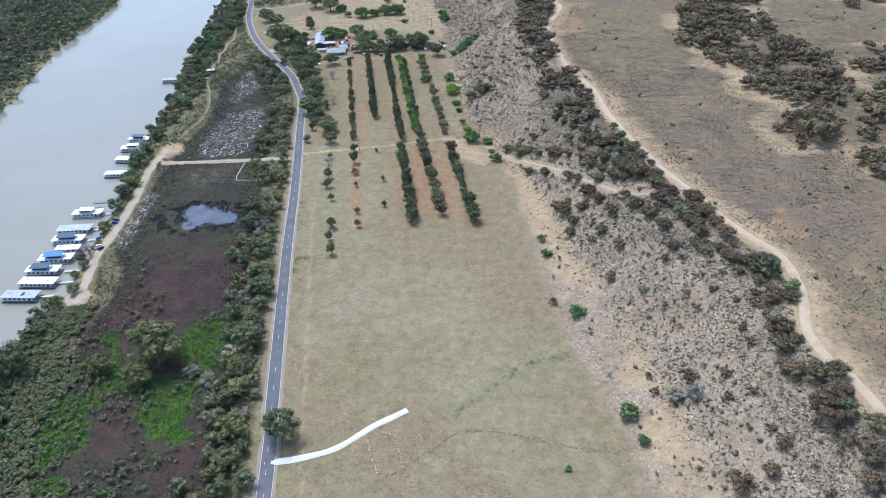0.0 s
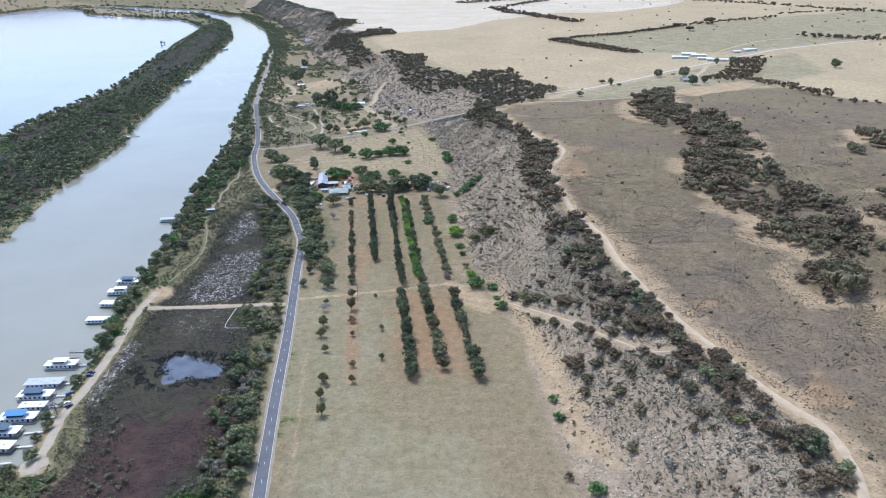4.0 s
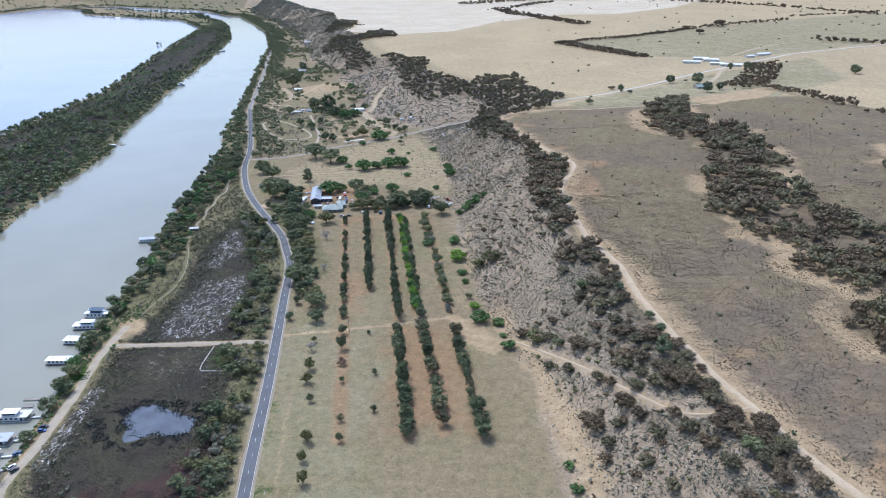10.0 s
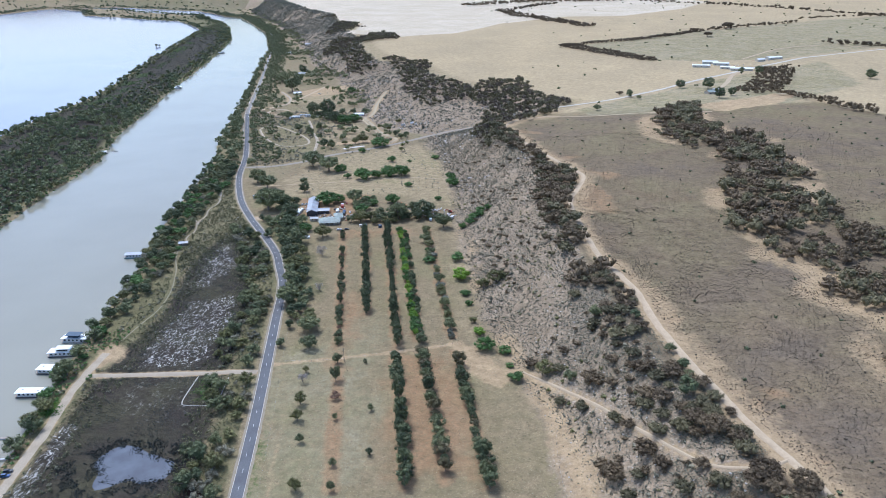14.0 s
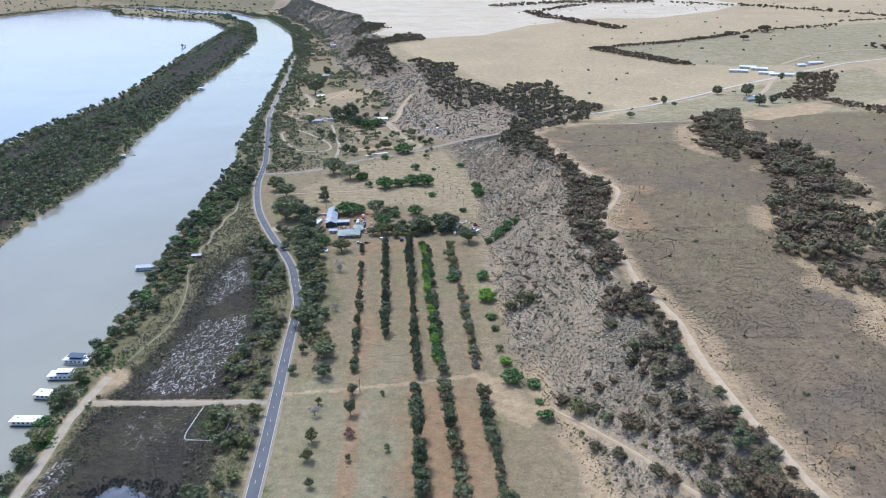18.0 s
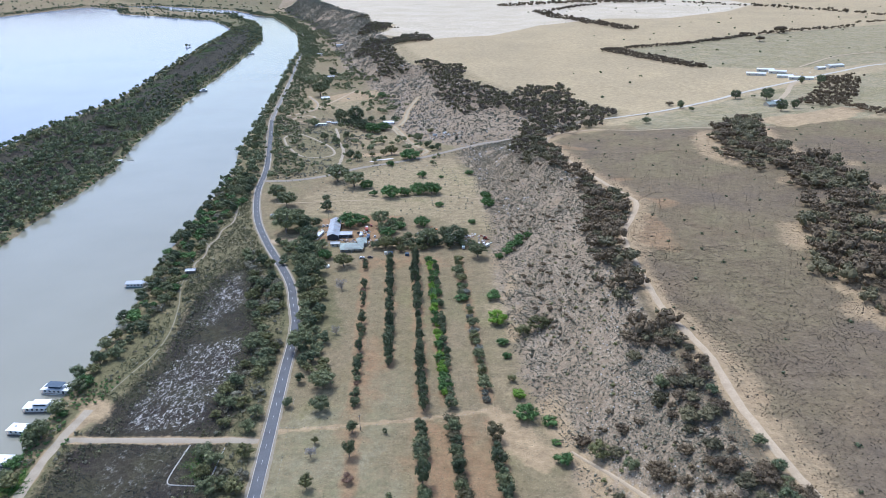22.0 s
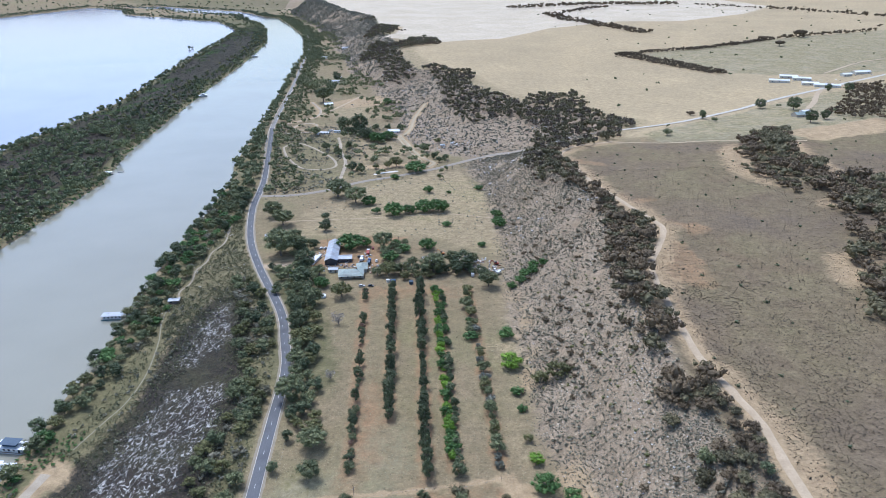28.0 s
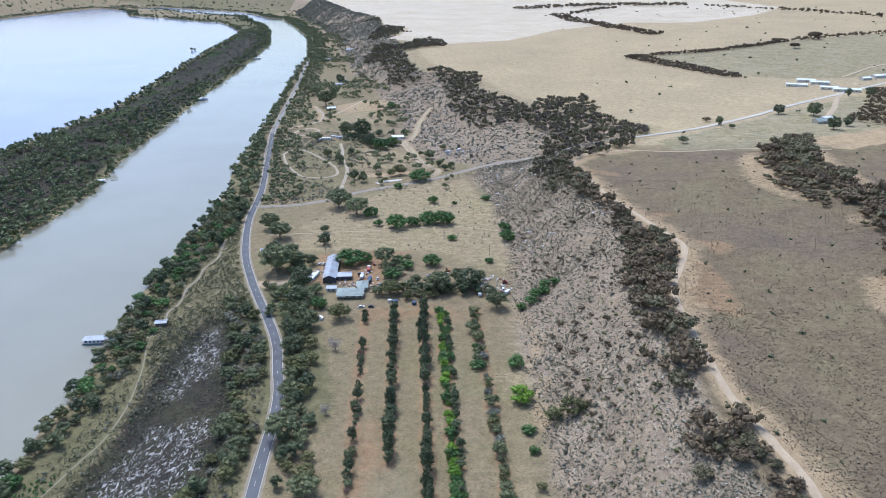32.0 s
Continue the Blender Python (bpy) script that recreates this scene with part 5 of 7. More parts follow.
def isl_wood(x, y):
    e, w = along(ISL_E, y) - x, x - along(ISL_W, y)
    wide = np.interp(y, [300, 700, 900, 1200, 1500, 2000, 3000], [200, 150, 125, 95, 50, 30, 24])
    edge_e = smooth(-1, 4, e) * smooth(wide + 26, wide - 12, e + 22 * (NZ(x, y, 40) - 0.5))
    edge_w = smooth(-1, 4, w) * smooth(np.interp(y, [900, 1500], [48, 32]), 14, w) * 0.9
    return np.maximum(np.maximum(edge_e, edge_w), 0.012 * (np.minimum(e, w) > 5)) * (0.12 + 0.88 * smooth(0.4, 0.54, NZ(x, y, 24)))


for name, y0, y1, gap, m, share in (("island_wood", 500, 1300, 8.5, "dark", 1.0), ("island_wood", 500, 1300, 8.5, "gum", 0.9), ("island_wood", 500, 1300, 17, "olive", 0.8), ("island_wood", 1300, 3750, 9.0, "dark", 1.0), ("island_wood", 1300, 3750, 14.0, "olive", 0.8)):
    p = sown(WOOD, -1500 if y1 > 2000 else -720, -360, y0, y1, gap, lambda x, y: isl_wood(x, y) * share, 60000 if y1 > 2000 else None)
    strew(name, dot_tree if y1 > 2000 else far_tree, p, WOOD.uniform(2.6, 6.4, len(p)), M[m], "dense dark gum woodland covering the river island", "woodland", WOOD)
p = cast(WOOD, -950, -380, 600, 3000, 46000, lambda x, y: smooth(2, 8, np.minimum(x - along(ISL_W, y), along(ISL_E, y) - x)) * 0.9)
strew("island_scrub", low_tuft, p, WOOD.uniform(0.7, 2.0, len(p)), M["islandheath"], "low dark scrub on the open middle of the island", "scrub", WOOD)


def far_bank(x, y):
    o, r = x - along(BANK_E, y), along(ROAD, np.minimum(y, 2600)) - x
    valley = smooth(0, 3, o) * np.where(y > 2000, smooth(70, 30, o), smooth(4, 9, r)) * np.interp(y, [925, 1500, 2400], [0.92, 0.75, 0.5])
    return valley * smooth(1, 4, land(x, y))


def valley_wood(x, y):
    """Gardens and gums between the road and the foot of the scarp, up the valley."""
    o, f = x - along(ROAD, np.minimum(y, 2600)), along(FOOT, y) - x
    thin = np.interp(y, [900, 1250, 1400, 1700, 2300, 3600], [0.08, 0.2, 0.5, 0.7, 0.7, 0.5])
    return smooth(6, 12, np.where(y > 2600, 12, o)) * smooth(-30, 20, f) * thin * 1.4 * smooth(0.45, 0.54, NZ(x, y, 55)) * (off_line(LOOP, x, y) > 7) * (off_line(SIDE_ROAD, x, y) > 8) * (off_line(LANE_A, x, y) > 7) * smooth(1, 4, land(x, y))


p = sown(WOOD, -1300, -230, 925, 3700, 6.5, far_bank, 60000)
strew("bank_wood", far_tree, p, WOOD.uniform(4.6, 8.2, len(p)), M["gum"], "thick gum trees lining the river bank up the valley", "woodland", WOOD)
p = sown(WOOD, -1000, -40, 960, 3700, 8.5, valley_wood, 40000)
strew("valley_wood", far_tree, p, WOOD.uniform(3.6, 6.6, len(p)), M["gum"], "garden trees scattered up the valley floor", "woodland", WOOD)
p = sown(WOOD, -2600, -900, 3300, 4900, 13, lambda x, y: smooth(3, 8, land(x, y)) * (smooth(70, 20, land(x, y)) + 0.02) * 0.8, 30000)
strew("shore_wood", dot_tree, p, WOOD.uniform(5, 9, len(p)), M["dark"], "dark woodland along the far lagoon shore", "woodland", WOOD)

def rim_far(x, y):
    """Dense inside the woods of the rim, thin along the rest of it."""
    c = along(CREST, y)
    thin = 0.25 * smooth(-30, -6, x - c) * smooth(30, 6, x - c) * smooth(1500, 1600, y) * smooth(0.5, 0.62, NZ(x, y, 90))
    return np.maximum(smooth(-5, 3, in_any(RIM_WOODS, x, y) + 9 * (NZ(x, y, 25) - 0.5)) * (0.5 + 0.5 * smooth(0.36, 0.5, NZ(x, y, 30))), thin)


p = sown(WOOD, -600, 200, 870, 2700, 6.4, rim_far, 60000)
# mallee leaves swapped for lighter tones, haze put into the leaf colour
for k, m in enumerate(("malleegreen", "heath", "malleegreen")):
    strew("rim_wood", far_tree, p[k::3], WOOD.uniform(3.6, 6.8, len(p[k::3])), M[m], "dark mallee woodland on the rim above the gully", "woodland", WOOD)
for line, width, gap, size in (([(271, 1727), (330, 1610), (385, 1493)], 22, 5, 3.8), ([(271, 1727), (401, 1747), (520, 1830), (619, 1907)], 14, 5, 3.8), ([(619, 1907), (780, 2010), (944, 2100)], 14, 13, 6), ([(-330, 2220), (-250, 2255)], 16, 11, 5),
                               ([(-225, 1895), (-130, 1942)], 20, 10, 5.5), ([(205, 2790), (233, 2546), (296, 2368), (373, 2063)], 26, 11, 6.5), ([(249, 2800), (330, 2900), (422, 3015)], 26, 14, 7), ([(104, 3177), (406, 3161), (700, 3150)], 40, 16, 9), ([(792, 3119), (974, 2851), (1122, 2659), (1277, 2230), (1500, 2000)], 18, 16, 8),
                               ([(842, 1689), (927, 1627), (1080, 1600)], 26, 11, 6), ([(470, 1100), (482, 1047), (495, 1012), (506, 960)], 14, 8, 5.2), ([(500, 900), (640, 840)], 10, 14, 5), ([(445, 1135), (480, 1180), (520, 1250), (560, 1330)], 30, 8, 5), ([(540, 1330), (610, 1370)], 12, 12, 4), ([(1000, 2200), (1300, 2300)], 14, 20, 7)):
    a = np.array(line)
    p = sown(WOOD, a[:, 0].min() - width, a[:, 0].max() + width, a[:, 1].min() - width, a[:, 1].max() + width, gap, lambda x, y: smooth(width, width * 0.5, off_line(line, x, y)) * 0.9, 9000)
    strew("field_hedge", far_tree, p, WOOD.uniform(size * 0.7, size * 1.2, len(p)), M["mallee"], "dark belt of trees between the far fields", "tree belt", WOOD)
p = sown(WOOD, 150, 1500, 1000, 3000, 45, lambda x, y: 0.05 + 0 * x, 4000)
strew("field_tree", far_tree, p, WOOD.uniform(2.0, 4.4, len(p)), M["gum"], "lone trees scattered over the far fields", "trees", WOOD)

# scrub, tussocks and stones
SCR = np.random.RandomState(8)
keep_off = lambda x, y: (off_line(HILL_TRACK, x, y) > 3.2) * (off_line(RIM_TRACK, x, y) > 4.5) * (off_line(SIDE_ROAD, x, y) > 5) * (off_line(HILL_DRIVE, x, y) > 5)


def on_slope(x, y, lo=-0.05, hi=1.15):
    f, c = along(FOOT, y), along(CREST, y)
    s = (x - f) / (c - f)
    lo = lo + 0.26 * smooth(470, 380, y)          # a bare sandy strip lies along the foot
    return np.maximum(smooth(lo, lo + 0.2, s), 0.06 * smooth(-0.1, 0.1, s)) * smooth(hi, hi - 0.15, s) * keep_off(x, y)


patchy = lambda x, y: smooth(0.3, 0.56, 0.45 * NZ(x, y, 9, 2) + 0.55 * NZ(x + 90, y, 32))
p = sown(SCR, -40, 160, 140, 1080, 1.35, lambda x, y: on_slope(x, y) * patchy(x, y), 110000)
strew("slope_scrub", shrub, p, (SCR.gamma(1.7, 0.2, len(p)) + 0.2) * np.interp(p[:, 1], [300, 700], [0.95, 1.15]), M["scrub"], "grey-green scrub dotted over the stony slope", "scrub", SCR)
p = sown(SCR, -40, 160, 140, 1080, 3.4, lambda x, y: on_slope(x, y) * smooth(0.36, 0.58, NZ(x, y, 30)), 24000)
strew("slope_shrub", dot_tree, p, SCR.uniform(0.5, 1.6, len(p)), M["scrub"], "pale saltbush on the stony slope", "scrub", SCR)
p = sown(SCR, -20, 160, 140, 900, 7.0, lambda x, y: on_slope(x, y, 0.1) * smooth(0.45, 0.6, NZ(x, y, 24)), 6000)
strew("slope_bush", mid_tree, p, SCR.uniform(1.0, 3.0, len(p)), M["mallee"], "dark rounded bushes on the slope", "scrub", SCR)
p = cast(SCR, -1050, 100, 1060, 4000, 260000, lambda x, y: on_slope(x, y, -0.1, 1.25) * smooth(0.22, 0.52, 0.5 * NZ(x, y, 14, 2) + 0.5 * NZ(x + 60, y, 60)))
strew("far_stone", boulder, *[(lambda q: (q, SCR.gamma(2.0, 0.35, len(q)) + 0.3))(cast(SCR, -560, 100, 800, 2600, 26000, lambda x, y: on_slope(x, y, -0.1, 1.1) * smooth(0.4, 0.58, NZ(x + 300, y, 45))))][0], M["rock"], "pale rocks over the far stony scarp", "rocks", SCR)
# paler saltbush leaves stand in for haze over the far scrub
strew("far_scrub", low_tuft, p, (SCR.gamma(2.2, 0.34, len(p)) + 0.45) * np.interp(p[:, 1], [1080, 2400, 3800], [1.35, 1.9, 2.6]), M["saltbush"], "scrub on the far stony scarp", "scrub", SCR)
p = sown(SCR, -20, 160, 140, 700, 3.0, lambda x, y: on_slope(x, y, 0.15) * smooth(0.42, 0.6, NZ(x + 300, y, 26)), 14000)
strew("slope_stone", boulder, p, SCR.uniform(0.25, 0.8, len(p)), M["rock"], "pale limestone rocks lying on the slope", "rocks", SCR)


def on_heath(x, y):
    return smooth(3, 9, x - along(CREST, y) - 14) * (off_line(RIM_TRACK, x, y) > 4.5) * smooth(1000, 960, y) * (0.45 + 0.55 * smooth(0.35, 0.6, NZ(x, y, 35)))


p = sown(SCR, 90, 400, 140, 900, 1.9, lambda x, y: on_heath(x, y) * 0.8, 95000)
strew("heath_tuft", low_tuft, p, SCR.gamma(3.0, 0.13, len(p)) + 0.16, M["heath"], "low brown heath tufts on the plateau", "heath", SCR)
p = sown(SCR, 90, 480, 140, 1000, 22, lambda x, y: on_heath(x, y) * 0.6, 3000)
strew("heath_bush", shrub, p, SCR.uniform(0.9, 1.9, len(p)), M["dark"], "small dark bushes dotted over the heath", "heath", SCR)


def in_paddock(x, y):
    return smooth(7, 12, x - along(ROAD, y)) * smooth(2, 12, along(FOOT, y) - x) * (off_line(CHALK_TRACK, x, y) > 3)


p = sown(SCR, -110, 90, 140, 730, 4.2, lambda x, y: in_paddock(x, y) * (0.12 + 0.6 * smooth(0.5, 0.65, NZ(x, y, 22))), 12000)
strew("paddock_tussock", low_tuft, p, SCR.uniform(0.25, 0.6, len(p)), M["heath"], "dry brown tussocks in the grazed paddock", "grass", SCR)
p = sown(SCR, -250, 60, 800, 1500, 6.0, lambda x, y: in_paddock(x, y) * 0.4 * smooth(0.42, 0.6, NZ(x, y, 30)), 12000)
strew("valley_bush", shrub, p, SCR.uniform(0.5, 1.4, len(p)), M["scrub"], "small grey bushes over the dry valley floor", "scrub", SCR)


def in_marsh(x, y):
    return smooth(0, 4, inside(MARSH, x, y)) * (pool_at(x, y) > 1.25) * (off_line(CROSS_TRACK, x, y) > 3)


def marsh_edge(x, y):
    m = inside(MARSH, x, y)
    return (off_line([(-195, 361), (-197, 378), (-197, 396), (-198, 422)], x, y) > 4) * smooth(-26, -2, m) * smooth(18, 4, m + 10 * (NZ(x, y, 20) - 0.5)) * (along(ROAD, y) - x > 7) * (land(x, y) > 1) * (off_line(BANK_TRACK, x, y) > 4.5) * (off_line(CROSS_TRACK, x, y) > 3) * (off_line(MARSH_PATH, x, y) > 2) * (np.hypot(x + 200, y - 306) > 8) * (np.hypot(x + 208, y - 494) > 14)


p = sown(SCR, -240, -60, 130, 900, 1.5, lambda x, y: marsh_edge(x, y) * (0.7 + 0.3 * smooth(0.35, 0.55, NZ(x, y, 14))), 110000)
strew("marsh_scrub", fine_tuft, p, SCR.gamma(3.0, 0.3, len(p)) + 0.45, M["samphire"], "grey-green samphire and saltbush round the marsh", "scrub", SCR)
p = sown(SCR, -240, -60, 130, 900, 3.2, lambda x, y: marsh_edge(x, y) * 0.45 * smooth(0.4, 0.6, NZ(x + 50, y, 17)), 16000)
strew("marsh_bush", far_tree, p, SCR.uniform(0.7, 1.9, len(p)), M["scrub"], "grey bushes along the marsh edge", "scrub", SCR)
p = cast(SCR, -210, -80, 130, 700, 90000, lambda x, y: in_marsh(x, y) * smooth(0.3, 0.55, NZ(x, y, 12)) * 0.8)
strew("marsh_tuft", low_tuft, p, SCR.uniform(0.25, 0.6, len(p)), M["islandheath"], "low dull tufts over the dark marsh", "scrub", SCR)
p = sown(SCR, -200, -80, 140, 330, 2.6, lambda x, y: in_marsh(x, y) * smooth(320, 250, y) * smooth(0.45, 0.6, NZ(x, y, 15)), 9000)
strew("marsh_shrubs", far_tree, p, SCR.uniform(0.9, 2.3, len(p)), M["samphire"], "rounded grey-green shrubs on the green marsh meadow", "scrub", SCR)


p = cast(SCR, -240, -84, 150, 470, 60000, lambda x, y: smooth(0.3, 0.7, meadow(x, y)) * smooth(-2, 3, land(x, y)) * (x < along(ROAD, y) - 12))
strew("reeds", fine_tuft, p, SCR.uniform(0.5, 1.1, len(p)), M["reed"], "bright green reeds and rushes in the marsh", "reeds", SCR)

BUSH_BED = [(-214, 290), (-203, 292), (-184, 300), (-188, 262), (-172, 250), (-178, 215), (-170, 190), (-150, 150), (-150, 125), (-212, 125), (-206, 230)]
for k, (m, lo, hi, gap) in enumerate((("samphire", 1.0, 2.4, 2.5), ("olive", 1.2, 2.8, 3.0), ("gum", 1.4, 3.4, 3.4), ("green", 1.0, 2.4, 4.5))):
    p = sown(SCR, -216, -145, 125, 305, gap, lambda x, y: smooth(-2, 4, inside(BUSH_BED, x, y)) * smooth(1, 3, land(x, y)) * smooth(0.3, 0.5, NZ(x + 40 * k, y, 16)) * (np.hypot(x + 200, y - 306) > 8), 16000)
    strew("bank_bush", mid_tree, p, SCR.uniform(lo, hi, len(p)), M[m], "thick bushes between the river bank and the marsh", "bushes", SCR)
p = sown(SCR, -240, -205, 305, 530, 2.6, lambda x, y: smooth(0.5, 2, land(x, y)) * smooth(3.5, 5, off_line(BANK_TRACK, x, y)) * (x < -209) * smooth(0.4, 0.55, NZ(x, y, 13)) * 0.8, 9000)
strew("bank_bush", mid_tree, p, SCR.uniform(0.6, 1.6, len(p)), M["green"], "green reeds and bushes along the moorings", "bushes", SCR)
# scrub and grass on the upper slope, close under the track
p = cast(SCR, 60, 165, 140, 520, 60000, lambda x, y: smooth(-26, -16, x - along(CREST, y)) * (x < along([(q[1], q[0]) for q in RIM_TRACK[:29]], y) - 2.5) * keep_off(x, y) * smooth(0.25, 0.5, NZ(x, y, 9)))
strew("slope_tuft", low_tuft, p, SCR.uniform(0.25, 0.8, len(p)), M["scrub"], "grey tufts under the mallee belt", "scrub", SCR)
# fine growth
p = cast(SCR, -115, 95, 145, 740, 60000, lambda x, y: in_paddock(x, y) * smooth(0.25, 0.6, NZ(x, y, 6, 2)) * (0.4 + 0.6 * smooth(0.4, 0.6, NZ(x, y, 45))))
strew("paddock_grass", blade, p, SCR.uniform(0.2, 0.55, len(p)), M["grass"], "short dry straw-coloured grass in the paddock", "grass", SCR)
p = cast(SCR, -40, 165, 140, 1080, 180000, lambda x, y: on_slope(x, y, -0.15) * smooth(0.22, 0.55, NZ(x, y, 11, 2)))
strew("slope_tuft", blade, p, SCR.uniform(0.35, 0.95, len(p)), M["saltbush"], "pale low tufts all over the stony slope", "scrub", SCR)
p = cast(SCR, 90, 360, 140, 640, 90000, lambda x, y: on_heath(x, y) * smooth(0.3, 0.6, NZ(x, y, 13, 2)))
strew("heath_grass", blade, p, SCR.uniform(0.3, 0.75, len(p)), M["heath"], "sparse brown heath grass on the plateau", "heath", SCR)
p = cast(SCR, -330, -150, 930, 1260, 3200, lambda x, y: smooth(7, 12, x - along(ROAD, y)) * smooth(-150, -170, x) * (off_line(LOOP, x, y) > 4) * (off_line(RING, x, y) > 5) * (off_line(LANE_B, x, y) > 4) * (off_line(SIDE_ROAD, x, y) > 6) * (off_line(LANE_D, x, y) > 4) * smooth(0.36, 0.55, NZ(x, y, 26)))
strew("loop_scrub", shrub, p, SCR.uniform(0.6, 2.2, len(p)), M["scrub"], "grey-green scrub round the looping tracks", "scrub", SCR)
p = sown(SCR, -520, -150, 925, 2200, 7.0, lambda x, y: smooth(5, 8, x - along(ROAD, y)) * smooth(50, 12, x - along(ROAD, y)) * (off_line(LOOP, x, y) > 6) * (off_line(RING, x, y) > 8) * (off_line(LANE_A, x, y) > 7) * (off_line(SIDE_ROAD, x, y) > 8) * 0.8, 26000)
strew("road_wood", far_tree, p, SCR.uniform(2.8, 5.8, len(p)), M["gum"], "gum trees along the far side of the road", "woodland", SCR)
p = cast(SCR, -190, -125, 360, 425, 16000, lambda x, y: smooth(0.5, 1.0, pool_at(x, y) + 0.25 * smooth(396, 372, y)) * smooth(1.6, 1.2, pool_at(x, y)) * smooth(0.35, 0.55, NZ(x, y, 5, 2)))
strew("pool_weed", blade, p, SCR.uniform(0.3, 0.95, len(p)), M["islandheath"], "dark water weed round the shallow pool", "weed", SCR)

# rusty grass beside the rim track and round the grove
p = cast(SCR, 90, 330, 140, 960, 60000, lambda x, y: (x > along(CREST, y) + 10) * np.maximum(smooth(26, 9, off_line(RIM_TRACK, x, y)), 0.7 * smooth(24, 6, np.abs(in_any(GROVES, x, y)))) * (off_line(RIM_TRACK, x, y) > 3.2) * smooth(0.35, 0.6, NZ(x, y, 9)))
strew("rim_grass", low_tuft, p, SCR.uniform(0.3, 0.75, len(p)), M["rustgrass"], "rusty dry grass tufts beside the sandy track", "grass", SCR)
# green shrubs, mixed into the scrub of the slope
p = sown(SCR, -40, 160, 140, 900, 6.0, lambda x, y: on_slope(x, y, -0.05, 0.9) * smooth(0.48, 0.62, NZ(x + 500, y, 28)) * 0.8, 8000)
strew("slope_green", shrub, p, SCR.uniform(0.5, 1.9, len(p)), M["olive"], "olive-green shrubs mixed into the slope scrub", "scrub", SCR)
# green fringe of the island
p = cast(SCR, -1000, -370, 600, 2900, 60000, lambda x, y: smooth(-2, 1, along(ISL_E, y) - x) * smooth(9, 4, along(ISL_E, y) - x) + 0.8 * smooth(26, 38, x - along(ISL_W, y)) * smooth(66, 46, x - along(ISL_W, y)) * smooth(0.42, 0.55, NZ(x, y, 60)))
strew("island_fringe", shrub, p, SCR.uniform(0.6, 2.0, len(p)), M["green"], "green reeds and shrubs fringing the island", "reeds", SCR)
for x, y, r in ((-862, 2268, 5.5), (-855, 2275, 3.5)):
    plant("dark", x, y, r, "", float(gz(x, y)) + 1.7)
p = cast(SCR, -290, -160, 630, 940, 34000, lambda x, y: smooth(4, 9, x - along(BANK_E, y)) * smooth(5, 8, along(ROAD, y) - x) * (inside(MARSH, x, y) < 4) * (off_line(MARSH_PATH, x, y) > 1.5) * (off_line(BANK_PATH, x, y) > 1.8) * (0.3 + 0.7 * smooth(0.35, 0.55, NZ(x, y, 10))))
strew("verge_scrub", fine_tuft, p, SCR.gamma(2.6, 0.26, len(p)) + 0.3, M["samphire"], "olive-grey low scrub between the river bank and the road", "scrub", SCR)
p = cast(SCR, -290, -160, 640, 900, 2600, lambda x, y: smooth(8, 14, x - along(BANK_E, y)) * smooth(7, 12, along(ROAD, y) - x) * smooth(0.52, 0.64, NZ(x + 70, y, 13)))
strew("verge_salt", boulder, p, SCR.uniform(0.2, 0.7, len(p)), M["chalk"], "pale salt-crusted clods on the river flat", "stones", SCR)

# ---------------------------------------------------------------- boats
def at_ground(x, y, turn=0.0, lift=0.0, size=1.0):
    return Matrix.LocRotScale((x, y, float(gz(x, y)) + lift), Euler((0, 0, radians(turn))), (size, size, size))


